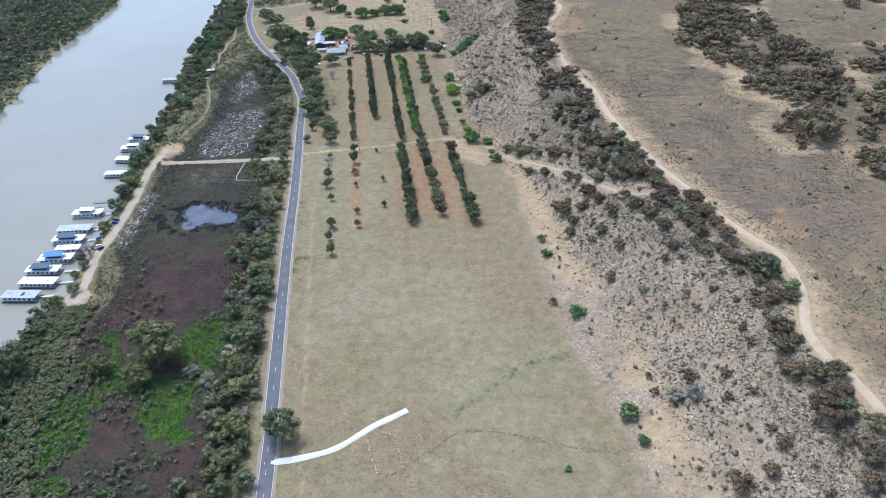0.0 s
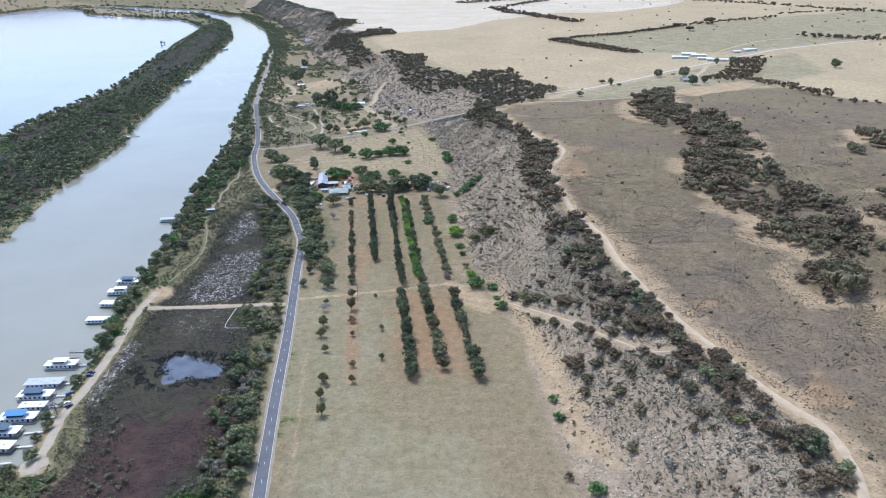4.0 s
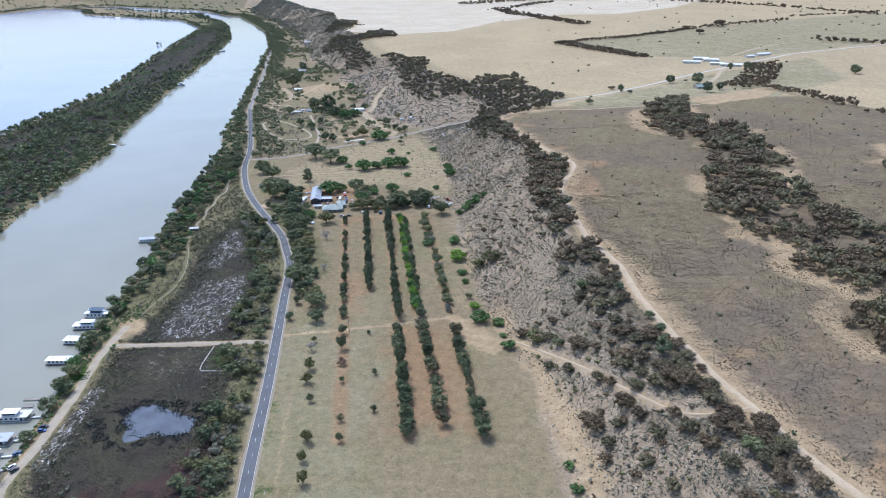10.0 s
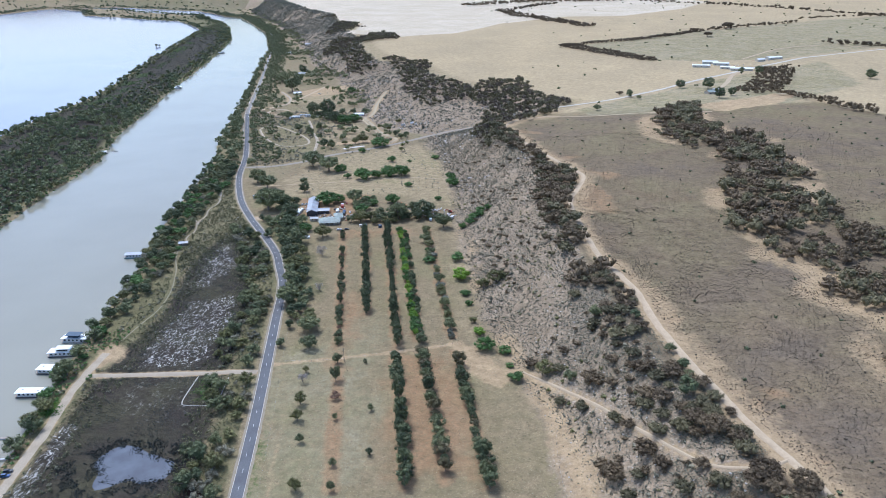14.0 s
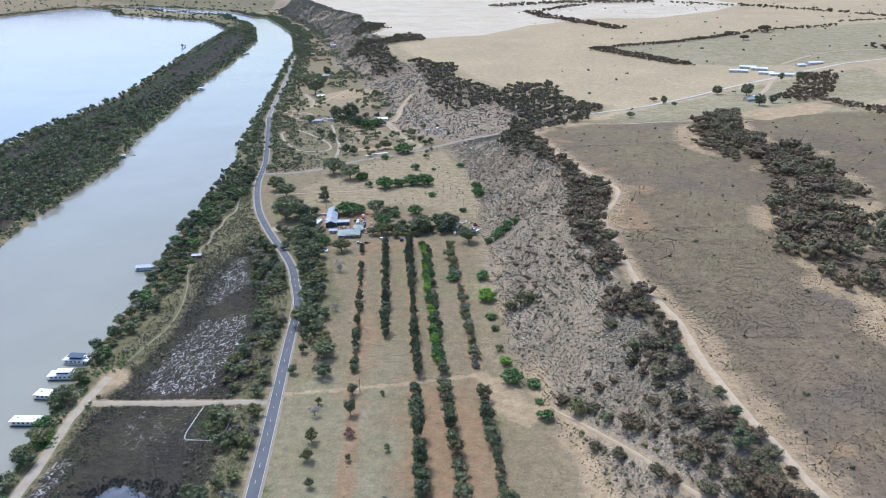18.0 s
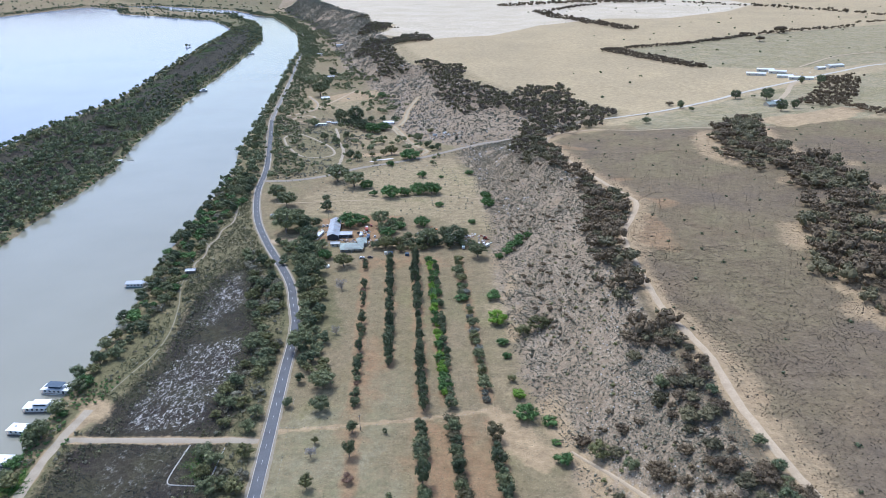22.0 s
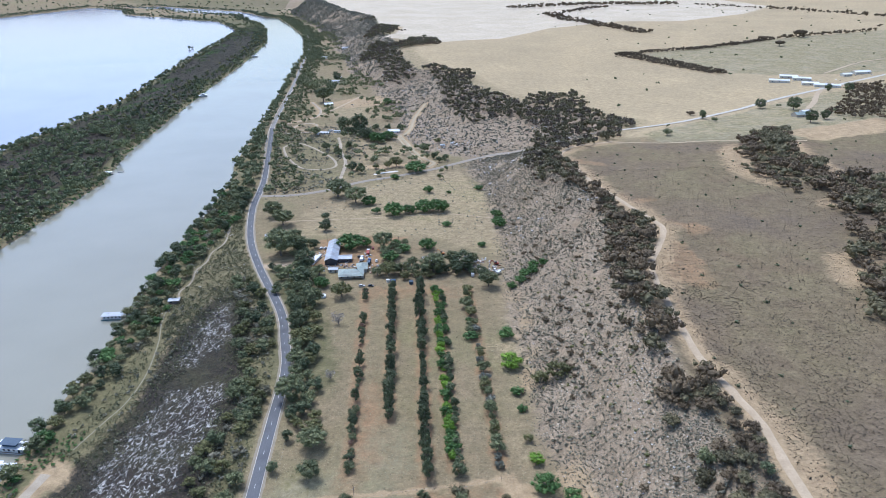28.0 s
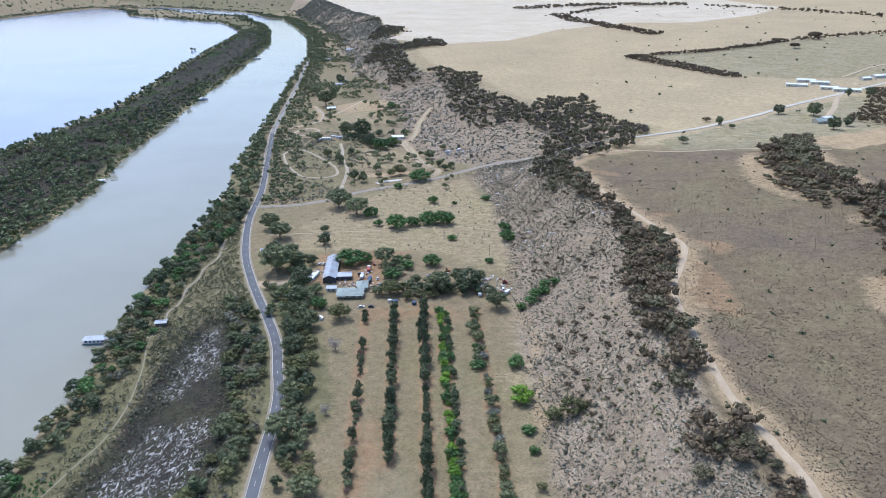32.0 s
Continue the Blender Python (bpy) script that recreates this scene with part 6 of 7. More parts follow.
def houseboat(x, y, length, width, turn, label, hull="white", roof="white", wall="white", upper="", canopy="navy", panels=0, porch=2.6):
    """A flat-bottomed houseboat: bow at x, y on the water, stern towards the bank."""
    ob = root("houseboat", Matrix.Translation((x, y, -1.5)) @ Matrix.Rotation(radians(turn), 4, 'Z'), label, "houseboat", "moored houseboats")
    w = width / 2
    part("hull", prism([(0.0, -w * 0.55), (1.3, -w), (length, -w), (length, w), (1.3, w), (0.0, w * 0.55)], -0.25, 0.55), M[hull], ob)
    part("deck", prism([(-0.1, -w * 0.58), (1.25, -w - 0.1), (length + 0.1, -w - 0.1), (length + 0.1, w + 0.1), (1.25, w + 0.1), (-0.1, w * 0.58)], 0.55, 0.67), M["deck"], ob)
    x0, x1 = 2.0, length - porch
    cabin = part("cabin", block(x0, x1, -w + 0.45, w - 0.45, 0.67, 3.0, 0.06), M[wall], ob)
    n = max(3, int((x1 - x0) / 2.4))
    for side in (-1, 1):
        for k in range(n):
            cx = x0 + (k + 0.5) * (x1 - x0) / n
            hi, lo = 2.5, (0.75 if k == n - 1 else 1.45)
            part("window", block(cx - 0.55, cx + 0.55, side * (w - 0.45) - 0.03, side * (w - 0.45) + 0.03, lo, hi), M["glass"], cabin, "dark glass window")
    part("windscreen", block(x0 - 0.04, x0 + 0.02, -w * 0.6, w * 0.6, 1.3, 2.6), M["glass"], cabin, "wide dark front window")
    part("roof", block(0.7, length - 0.2, -w - 0.15, w + 0.15, 3.0, 3.18, 0.05), M[roof], ob)
    for px in (0.95, length - 0.45):
        for py in (-w + 0.15, w - 0.15):
            part("post", rod(bmesh.new(), (px, py, 0.6), (px, py, 3.02), 0.05, 0.05), M["steel"], ob)
    rail = bmesh.new()
    for side in (-1, 1):
        rod(rail, (1.2, side * w, 1.55), (length, side * w, 1.55), 0.03, 0.03, 4)
        for k in range(7):
            px = 1.2 + (length - 1.2) * k / 6
            rod(rail, (px, side * w, 0.62), (px, side * w, 1.55), 0.025, 0.025, 4)
    part("railing", rail, M["steel"], ob, "thin grey deck railing")
    if upper:
        a, b = length * (0.3 if upper == "cabin" else 0.2), length * (0.68 if upper == "cabin" else 0.74)
        if upper == "cabin":
            top = part("upper_cabin", block(a, b, -w * 0.62, w * 0.62, 3.18, 5.0, 0.08), M[wall], ob)
            for side in (-1, 1):
                part("window", block(a + 0.6, b - 0.6, side * w * 0.62 - 0.03, side * w * 0.62 + 0.03, 3.7, 4.6), M["glass"], top, "dark upper window")
            part("upper_roof", block(a - 0.7, b + 0.9, -w * 0.78, w * 0.78, 5.0, 5.15, 0.05), M[canopy], ob)
        else:
            part("canopy", block(a, b, -w * 0.9, w * 0.9, 5.0, 5.14, 0.06), M[canopy], ob, "stretched sun canopy over the roof deck")
            for px in (a + 0.2, b - 0.2):
                for py in (-w * 0.75, w * 0.75):
                    part("canopy_pole", rod(bmesh.new(), (px, py, 3.15), (px, py, 5.02), 0.04, 0.04), M["steel"], ob)
            part("bench", block(a + 1.0, b - 1.5, -w * 0.5, w * 0.2, 3.18, 3.75, 0.05), M["navy"], ob)
    for k in range(2):
        part("roof_hatch", block(length * (0.2 + 0.55 * k), length * (0.2 + 0.55 * k) + 0.9, 0.3 - k, 1.1 - k, 3.18, 3.45, 0.05), M["greyroof"], ob)
    for k in range(panels):
        px = length * 0.55 + 1.75 * k
        part("solar_panel", block(px, px + 1.55, -w * 0.45, w * 0.35, 3.2, 3.27), M["glass"], ob, "dark solar panel lying on the roof")
    return ob


def gangway(x0, y0, x1, y1):
    d = math.hypot(x1 - x0, y1 - y0)
    ob = root("gangway", Matrix.Translation((x0, y0, -0.75)) @ Matrix.Rotation(math.atan2(y1 - y0, x1 - x0), 4, 'Z'), "narrow grey gangway from the bank to a houseboat", "gangway", "gangways")
    part("walkway", block(0, d, -0.55, 0.55, 0, 0.12), M["steel"], ob)
    for side in (-1, 1):
        bm = bmesh.new()
        rod(bm, (0, side * 0.55, 1.0), (d, side * 0.55, 1.0), 0.03, 0.03, 4)
        for k in range(4):
            rod(bm, (d * k / 3, side * 0.55, 0.06), (d * k / 3, side * 0.55, 1.0), 0.025, 0.025, 4)
        part("handrail", bm, M["steel"], ob)
    for px in (d * 0.35, d * 0.85):
        part("pile", rod(bmesh.new(), (px, 0, -2.0), (px, 0, 0.05), 0.1, 0.1), M["wood"], ob)


houseboat(-241.5, 308.5, 20.5, 7.3, -2, "white houseboat with a flat grey roof at its mooring", roof="greyroof", hull="hull", panels=1)
houseboat(-238.5, 321.2, 21.7, 7.0, -2, "white houseboat with a cream roof and dark hull", roof="cream", hull="hull")
houseboat(-240.5, 332.5, 20.0, 6.6, 1, "white houseboat with a dark upper canopy", upper="canopy", canopy="navy", hull="hull")
houseboat(-238.8, 344.2, 20.5, 6.8, 4, "white houseboat with a bright blue roof canopy", upper="canopy", canopy="blueroof")
houseboat(-233.8, 354.8, 15.4, 5.7, 3, "small white houseboat with a cream flat roof", roof="cream")
houseboat(-240.5, 365.6, 20.0, 7.0, 2, "white houseboat with dark roof deck and solar panels", upper="canopy", canopy="navy", panels=2)
houseboat(-243.0, 377.4, 22.0, 7.4, 4, "long white houseboat with a pale grey roof", roof="zinc")
houseboat(-242.2, 397.8, 20.0, 6.8, 3, "white two-storey houseboat with a cream roof", upper="cabin", canopy="white", roof="cream")
houseboat(-244.0, 455.0, 17.0, 5.8, 1, "white houseboat with a dark hull and big windows", hull="hull", roof="white")
houseboat(-245.4, 480.0, 18.0, 6.6, -3, "boxy white houseboat with dark lower deck", hull="hull")
houseboat(-248.8, 498.8, 20.0, 6.6, 4, "large white houseboat with a stepped upper roof", upper="cabin", canopy="white", hull="hull")
houseboat(-249.2, 517.0, 18.0, 6.4, -3, "white houseboat with a dark upper awning", upper="canopy", canopy="navy")
houseboat(-268.0, 655.0, 22.0, 6.4, 8, "teal and white houseboat with a pale roof under bank trees", hull="teal", roof="zinc", wall="white")
houseboat(-521.0, 1513.0, 17.0, 7.0, 222, "white houseboat moored against the wooded island", upper="cabin", canopy="white", hull="hull")
houseboat(-438.0, 1003.0, 11.0, 5.0, 205, "small white houseboat at the island bank", hull="hull")
houseboat(-609.0, 2098.0, 18.0, 7.0, 230, "white houseboat at the far end of the island", hull="hull")
for y, x in ((308.2, -223), (321, -219.5), (332.5, -220.2), (345.3, -220.4), (355.5, -220), (366.2, -221), (378.6, -222.5), (398.5, -223.8), (455.2, -229.6), (479.4, -230.2), (499.8, -231.5)):
    gangway(x + 1.4, y, x + 10.5, y + 1.2)


def jetty(x, y, turn, length, label):
    ob = root("jetty", Matrix.Translation((x, y, -1.1)) @ Matrix.Rotation(radians(turn), 4, 'Z'), label, "jetty")
    for k in range(int(length / 1.2)):
        part("plank", block(k * 1.2, k * 1.2 + 1.14, -1.0, 1.0, 0.0, 0.12), M["deck"], ob)
    for k in range(3):
        part("pile", rod(bmesh.new(), (0.4 + k * (length - 0.8) / 2, 0.9, -1.5), (0.4 + k * (length - 0.8) / 2, 0.9, 0.7), 0.12, 0.12), M["wood"], ob)
    part("float", block(0, length, -0.8, 0.8, -0.5, 0.0), M["white"], ob, "white pontoon float")


jetty(-236, 415.5, 3, 9.6, "floating white pontoon jetty beside the reeds")
jetty(-233, 409.0, 3, 6.0, "short floating jetty by the bank")
jetty(-436, 1009, 30, 7.2, "small jetty on the island bank")


# ---------------------------------------------------------------- vehicles
def wheels(ob, xs, w, r):
    for wx in xs:
        for wy in (-w, w):
            tyre = part("wheel", rod(bmesh.new(), (wx, wy - 0.11, r), (wx, wy + 0.11, r), r, r, 10), M["rubber"], ob)
            part("rim", rod(bmesh.new(), (wx, wy - 0.12, r), (wx, wy + 0.12, r), r * 0.55, r * 0.55, 8), M["steel"], tyre, "grey steel rim")


def car(x, y, turn, paint, label, group="parked cars", tray=False):
    ob = root("car", at_ground(x, y, turn, 0.12), label, "car", group)
    body = bmesh.new()
    box(body, -2.2, 2.2, -0.88, 0.88, 0.38, 1.0, 0.12)
    part("body", body, M[paint], ob)
    a, b = (-0.2, 1.0) if tray else (-1.9, 0.9)
    cab = prism([(a, -0.78), (b, -0.78), (b, 0.78), (a, 0.78)], 0.98, 1.62)
    for v in cab.verts:
        if v.co.z > 1.3:
            v.co.x = a + 0.25 + (v.co.x - a) * 0.72
            v.co.y *= 0.82
    part("cabin_glass", cab, M["glass"], ob, "dark glass all round")
    part("roof", block(a + 0.3, a + 0.22 + (b - a) * 0.72, -0.6, 0.6, 1.62, 1.67, 0.02), M[paint], ob)
    if tray:
        part("tray", block(-2.25, -0.35, -0.95, 0.95, 1.0, 1.35, 0.03), M["steel"], ob)
    for side in (-0.6, 0.6):
        part("headlight", block(2.17, 2.23, side - 0.2, side + 0.2, 0.68, 0.85), M["white"], ob, "clear headlight")
    wheels(ob, (-1.35, 1.35), 0.8, 0.34)


def caravan(x, y, turn, label, length=5.6):
    ob = root("caravan", at_ground(x, y, turn, 0.1), label, "caravan", "caravans in the yard")
    part("body", block(-length / 2, length / 2, -1.15, 1.15, 0.45, 2.6, 0.18), M["white"], ob)
    for side in (-1, 1):
        for k in (-0.28, 0.2):
            part("window", block(k * length - 0.5, k * length + 0.5, side * 1.15 - 0.03, side * 1.15 + 0.03, 1.3, 2.0), M["glass"], ob, "dark caravan window")
    part("tow_bar", rod(bmesh.new(), (length / 2, 0, 0.5), (length / 2 + 1.2, 0, 0.5), 0.06, 0.06), M["steel"], ob)
    wheels(ob, (-0.4,), 1.05, 0.34)


def truck(x, y, turn, cab, load, label, length=8.0):
    ob = root("truck", at_ground(x, y, turn, 0.1), label, "truck", "trucks in the yard")
    part("chassis", block(-length / 2, length / 2, -0.9, 0.9, 0.6, 0.9), M["hull"], ob)
    part("cab", block(length / 2 - 2.2, length / 2, -1.15, 1.15, 0.9, 2.9, 0.12), M[cab], ob)
    part("windscreen", block(length / 2 - 0.02, length / 2 + 0.03, -1.0, 1.0, 1.8, 2.6), M["glass"], ob, "dark windscreen")
    part("load_bed", block(-length / 2, length / 2 - 2.4, -1.2, 1.2, 0.9, 2.5, 0.05), M[load], ob)
    wheels(ob, (-length / 2 + 1.2, -length / 2 + 2.5, length / 2 - 1.2), 1.0, 0.5)


def digger(x, y, turn, paint, label):
    ob = root("excavator", at_ground(x, y, turn, 0.05), label, "excavator")
    for side in (-1, 1):
        part("crawler_track", block(-1.8, 1.8, side * 1.1 - 0.3, side * 1.1 + 0.3, 0, 0.8, 0.15), M["rubber"], ob)
    part("house_body", block(-1.7, 1.2, -1.2, 1.2, 0.85, 2.0, 0.1), M[paint], ob)
    part("cab", block(0.0, 1.3, 0.2, 1.2, 2.0, 3.0, 0.08), M["glass"], ob, "dark glass cab")
    part("boom", rod(bmesh.new(), (1.0, -0.4, 1.6), (3.8, -0.4, 4.0), 0.28, 0.22, 4), M[paint], ob)
    part("arm", rod(bmesh.new(), (3.8, -0.4, 4.0), (5.4, -0.4, 1.5), 0.2, 0.15, 4), M[paint], ob)
    part("bucket", block(5.0, 5.9, -0.9, 0.1, 0.6, 1.5, 0.1), M["steel"], ob)


for x, y, turn, paint, label in ((-209.5, 388.5, 12, "darkcar", "dark parked car beside the mooring track"), (-209.0, 385.2, 8, "bluecar", "blue parked car beside the mooring track"), (-212.5, 368, 62, "bluecar", "blue car parked by the gangways"),
                                 (-206.0, 354.5, 66, "darkcar", "dark car on the gravel track"), (-209.0, 357.5, 68, "white", "white car parked under a bank tree"), (-97, 712.4, 20, "white", "white car beside the green-roofed house"),
                                 (-90.2, 713, 5, "darkcar", "dark car at the orchard edge"), (-143.8, 784.5, 80, "white", "white car in the row behind the shed"), (-140.6, 785, 80, "white", "white car in the row behind the shed"), (-137.8, 785.5, 80, "greyroof", "grey car in the row behind the shed"),
                                 (-108, 768, 30, "darkcar", "dark car in the farm yard"), (-93, 760, 95, "white", "white van-like car in the yard"), (-100, 787, 100, "red", "faded red car in the farm yard"), (-12, 764, 40, "white", "white car wreck among scrap"),
                                 (-26, 761, 10, "white", "white car among scrap metal"), (2.5, 747, 80, "white", "white car beside the scrap heap"), (-235, 1428, 10, "white", "white car by a valley house")):
    car(x, y, turn, paint, label)
for x, y, turn, label in ((-8, 735, 85, "white caravan standing behind the trees"), (-14.5, 736.5, 95, "white caravan standing behind the trees"), (5.5, 741, 60, "pale caravan at the edge of the scrap yard"), (-22, 757, 20, "old white caravan among scrap"), (-141, 765, 82, "long white caravan beside the shed")):
    caravan(x, y, turn, label)
truck(-98.5, 756, 88, "bluecar", "navy", "blue truck parked in the farm yard")
truck(-102.5, 776, 97, "white", "red", "white truck with a rusty red tray")
truck(-105.5, 762, 92, "white", "white", "white bus-like truck in the yard", 7.0)
digger(4.0, 759, 200, "red", "red excavator beside the scrap heap")
digger(-40.5, 778, 170, "orange", "orange and white excavator on dry ground")


# ---------------------------------------------------------------- buildings
def roof_gable(L, W, h, rise, over=0.5, thick=0.16):
    """Two sloping roof sheets, as one bmesh each."""
    out = []
    for side in (-1, 1):
        bm = bmesh.new()
        eave, ridge = Vector((0, side * (W / 2 + over), h - over * rise / (W / 2))), Vector((0, 0, h + rise))
        q = [bm.verts.new((sx * (L / 2 + over), p.y, p.z + dz)) for dz in (0, thick) for sx, p in ((-1, eave), (1, eave), (1, ridge), (-1, ridge))]
        for f in ((0, 1, 2, 3), (7, 6, 5, 4), (0, 4, 5, 1), (1, 5, 6, 2), (2, 6, 7, 3), (3, 7, 4, 0)):
            bm.faces.new([q[i] for i in f])
        bmesh.ops.recalc_face_normals(bm, faces=bm.faces)
        out.append(bm)
    return out


def house(name, x, y, turn, L, W, h, rise, wall, roof, label, category="house", windows=3, door=True, hip=False, veranda=0.0, chimney=False, lift=0.0, dark_front=False):
    ob = root(name, at_ground(x, y, turn, lift), label, category)
    bm = bmesh.new()
    box(bm, -L / 2, L / 2, -W / 2, W / 2, -0.6, h)
    if not hip:
        for sx in (-1, 1):
            tri = [bm.verts.new((sx * L / 2, -W / 2, h)), bm.verts.new((sx * L / 2, W / 2, h)), bm.verts.new((sx * L / 2, 0, h + rise))]
            bm.faces.new(tri if sx > 0 else tri[::-1])
    body = part("wall", bm, M[wall], ob)
    if hip:
        bm = bmesh.new()
        o = 0.6
        b4 = [bm.verts.new((sx * (L / 2 + o), sy * (W / 2 + o), h - 0.1)) for sx, sy in ((-1, -1), (1, -1), (1, 1), (-1, 1))]
        r2 = [bm.verts.new((sx * (L / 2 - W / 2), 0, h + rise)) for sx in (-1, 1)]
        for f in ((b4[0], b4[1], r2[1], r2[0]), (b4[2], b4[3], r2[0], r2[1]), (b4[1], b4[2], r2[1]), (b4[3], b4[0], r2[0]), (b4[3], b4[2], b4[1], b4[0])):
            bm.faces.new(f)
        part("roof", bm, M[roof], ob)
    else:
        for bm in roof_gable(L, W, h, rise):
            part("roof_sheet", bm, M[roof], ob)
        part("ridge_cap", rod(bmesh.new(), (-L / 2 - 0.5, 0, h + rise + 0.15), (L / 2 + 0.5, 0, h + rise + 0.15), 0.16, 0.16), M[roof], ob)
    for side in (-1, 1):
        for k in range(windows):
            cx = -L / 2 + (k + 0.5) * L / windows
            if door and side < 0 and k == windows // 2:
                part("door", block(cx - 0.5, cx + 0.5, -W / 2 - 0.06, -W / 2 + 0.02, 0, 2.05), M["wood"], body, "brown timber door")
                continue
            frame_ob = part("window", block(cx - 0.75, cx + 0.75, side * W / 2 - 0.05, side * W / 2 + 0.05, 0.85, 2.1), M["white"], body, "white window frame")
            part("pane", block(cx - 0.66, cx + 0.66, side * W / 2 - 0.07, side * W / 2 + 0.07, 0.94, 2.02), M["glass"], frame_ob, "dark glass pane")
    # a solid dark panel carries the shade of the open shed front
    if dark_front:
        part("roller_door", block(-L / 2 - 0.06, -L / 2 + 0.02, -W * 0.36, W * 0.36, 0, h * 0.85), M["hull"], body, "dark panel painted as the shade of an open shed front")
    if veranda:
        part("veranda_roof", block(-L / 2, L / 2, -W / 2 - veranda, -W / 2, h - 0.45, h - 0.33), M[roof], ob)
        for k in range(5):
            px = -L / 2 + 0.2 + k * (L - 0.4) / 4
            part("veranda_post", block(px - 0.07, px + 0.07, -W / 2 - veranda + 0.05, -W / 2 - veranda + 0.19, -0.2, h - 0.45), M["white"], ob)
    if chimney:
        part("chimney", block(L * 0.2, L * 0.2 + 0.9, -0.4, 0.4, h, h + rise + 1.0), M["brick"], ob)
    return ob


house("long_shed", -131, 772, 97, 42, 9.5, 4.2, 2.0, "hull", "zinc", "long dark shed with a pale blue-grey metal roof", "shed", 6, False, dark_front=True)
house("lean_shed", -119.5, 761, 7, 12, 8, 3.2, 1.0, "hull", "zinc", "low open shed with a grey metal roof", "shed", 2, False)
house("farmhouse", -108.5, 732, 8, 19, 11, 3.2, 2.6, "stone", "greenroof", "old stone farmhouse with a pale green hipped roof", "house", 4, hip=True, veranda=2.4, chimney=True)
house("farmhouse_wing", -102, 744, 98, 12, 8, 3.1, 2.2, "stone", "greenroof", "rear wing of the farmhouse with a pale green roof", "house", 3, hip=True)
house("white_shed", -143.5, 757, 80, 12, 4, 2.6, 0.5, "white", "white", "narrow white shed beside the driveway", "shed", 2, False)
house("store_shed", -124, 739, 5, 7, 5, 2.6, 0.7, "cream", "greyroof", "small cream store shed with a grey roof", "shed", 2)
house("garden_shed", -67, 752, 0, 5, 4, 2.3, 0.6, "white", "white", "small white garden shed under trees", "shed", 1)
house("river_hut", -226.5, 679, 10, 7, 4.4, 2.4, 0.7, "wood", "zinc", "small riverside hut with a blue-grey roof", "hut", 2)
house("roadside_shack", -194.5, 808.5, 15, 9, 6, 2.5, 0.8, "cream", "greyroof", "low shack half hidden in roadside trees", "shack", 2)


def tank(x, y, r, h, m, label):
    ob = root("water_tank", at_ground(x, y), label, "water tank", "water tanks")
    part("shell", rod(bmesh.new(), (0, 0, -0.2), (0, 0, h), r, r, 16), M[m], ob)
    part("lid", rod(bmesh.new(), (0, 0, h), (0, 0, h + 0.35), r * 1.03, r * 0.2, 16), M[m], ob)


tank(-122.3, 693.5, 2.4, 1.6, "white", "low round white water tank in dry grass")
tank(80, 824, 2.2, 1.9, "white", "white water tank on the scrubby scarp")
tank(-60.5, 719.5, 1.7, 2.2, "navy", "dark water tank at the orchard head")
tank(-74.4, 720.5, 2.0, 2.4, "navy", "dark water tank at the orchard head")
tank(-78.5, 722, 1.4, 2.0, "cream", "small cream water tank by the row trees")
tank(-88, 748, 1.8, 2.3, "zinc", "grey water tank behind the farmhouse")
for x, y, turn, L, W, h, rise, wall, roof, label in (
        (-275, 1425, 20, 14, 9, 2.8, 1.8, "cream", "white", "valley cottage with a white roof among gums"),
        (-316, 1671, 10, 20, 10, 3.0, 1.8, "cream", "zinc", "valley house with a pale roof among trees"),
        (-318, 1722, 10, 14, 9, 3.0, 1.8, "white", "white", "white valley house among trees"),
        (-138, 1225, 5, 16, 9, 3.0, 1.4, "white", "white", "white flat-roofed yard house"),
        (-161, 1200, 8, 17, 9, 3.0, 1.8, "cream", "greenroof", "valley house with a green roof behind a hedge"),
        (-235, 1212, 3, 11, 5, 2.6, 0.6, "white", "white", "small white cabin by the ring track"),
        (-219, 1222, 3, 9, 5, 2.6, 0.6, "white", "greyroof", "small white cabin by the gravel lane"),
        (-476, 2187, 10, 18, 12, 3.4, 2.0, "white", "white", "far white house in the valley trees"),
        (-420, 2050, 30, 16, 10, 3.2, 2.0, "cream", "white", "far cottage in the valley trees"),
        (-400, 2230, 15, 20, 12, 3.4, 2.0, "white", "zinc", "far pale-roofed house in the valley"),
        (-530, 2400, 15, 20, 12, 3.4, 2.0, "white", "white", "far white house near the river bend"),
        (379, 1124, 15, 18, 11, 3.2, 2.4, "stone", "greenroof", "plateau homestead with a blue-green roof"),
        (394, 1146, 15, 12, 8, 3.0, 1.4, "white", "white", "white outbuilding behind the homestead")):
    house("cottage", x, y, turn, L, W, h, rise, wall, roof, label, windows=3)
for x, y, turn, L, W, label in (
        (484, 1433, -15, 34, 15, "long white-roofed farm shed"), (496, 1412, -15, 34, 15, "long white-roofed farm shed beside its twin"), (455, 1395, -15, 38, 12, "low pale farm shed"),
        (491, 1367, -15, 30, 14, "pale farm shed near the limestone road"), (508, 1348, -15, 46, 16, "wide white farm shed beside the road"), (620, 1479, 20, 40, 16, "white shed at the far farm"), (585, 1455, 20, 22, 12, "small white shed at the far farm")):
    house("farm_shed", x, y, turn, L * 0.78, W * 0.72, 3.6, 1.3, "cream", "white", label, "shed", 3, False)
for x, y, turn in ((-63, 1141, 20), (-50, 1146, 60), (-229, 1226, 10), (-243, 1206, 80)):
    caravan(x, y, turn, "white caravan in a valley yard", 6.5)
for line in ([(-134, 1010), (-124, 1018), (-108, 1026)],):
    ribbon("slab_parking", line, 5.0, 0.35, M["chalk"], "white crushed stone parking strip", 0.2, category="parking")

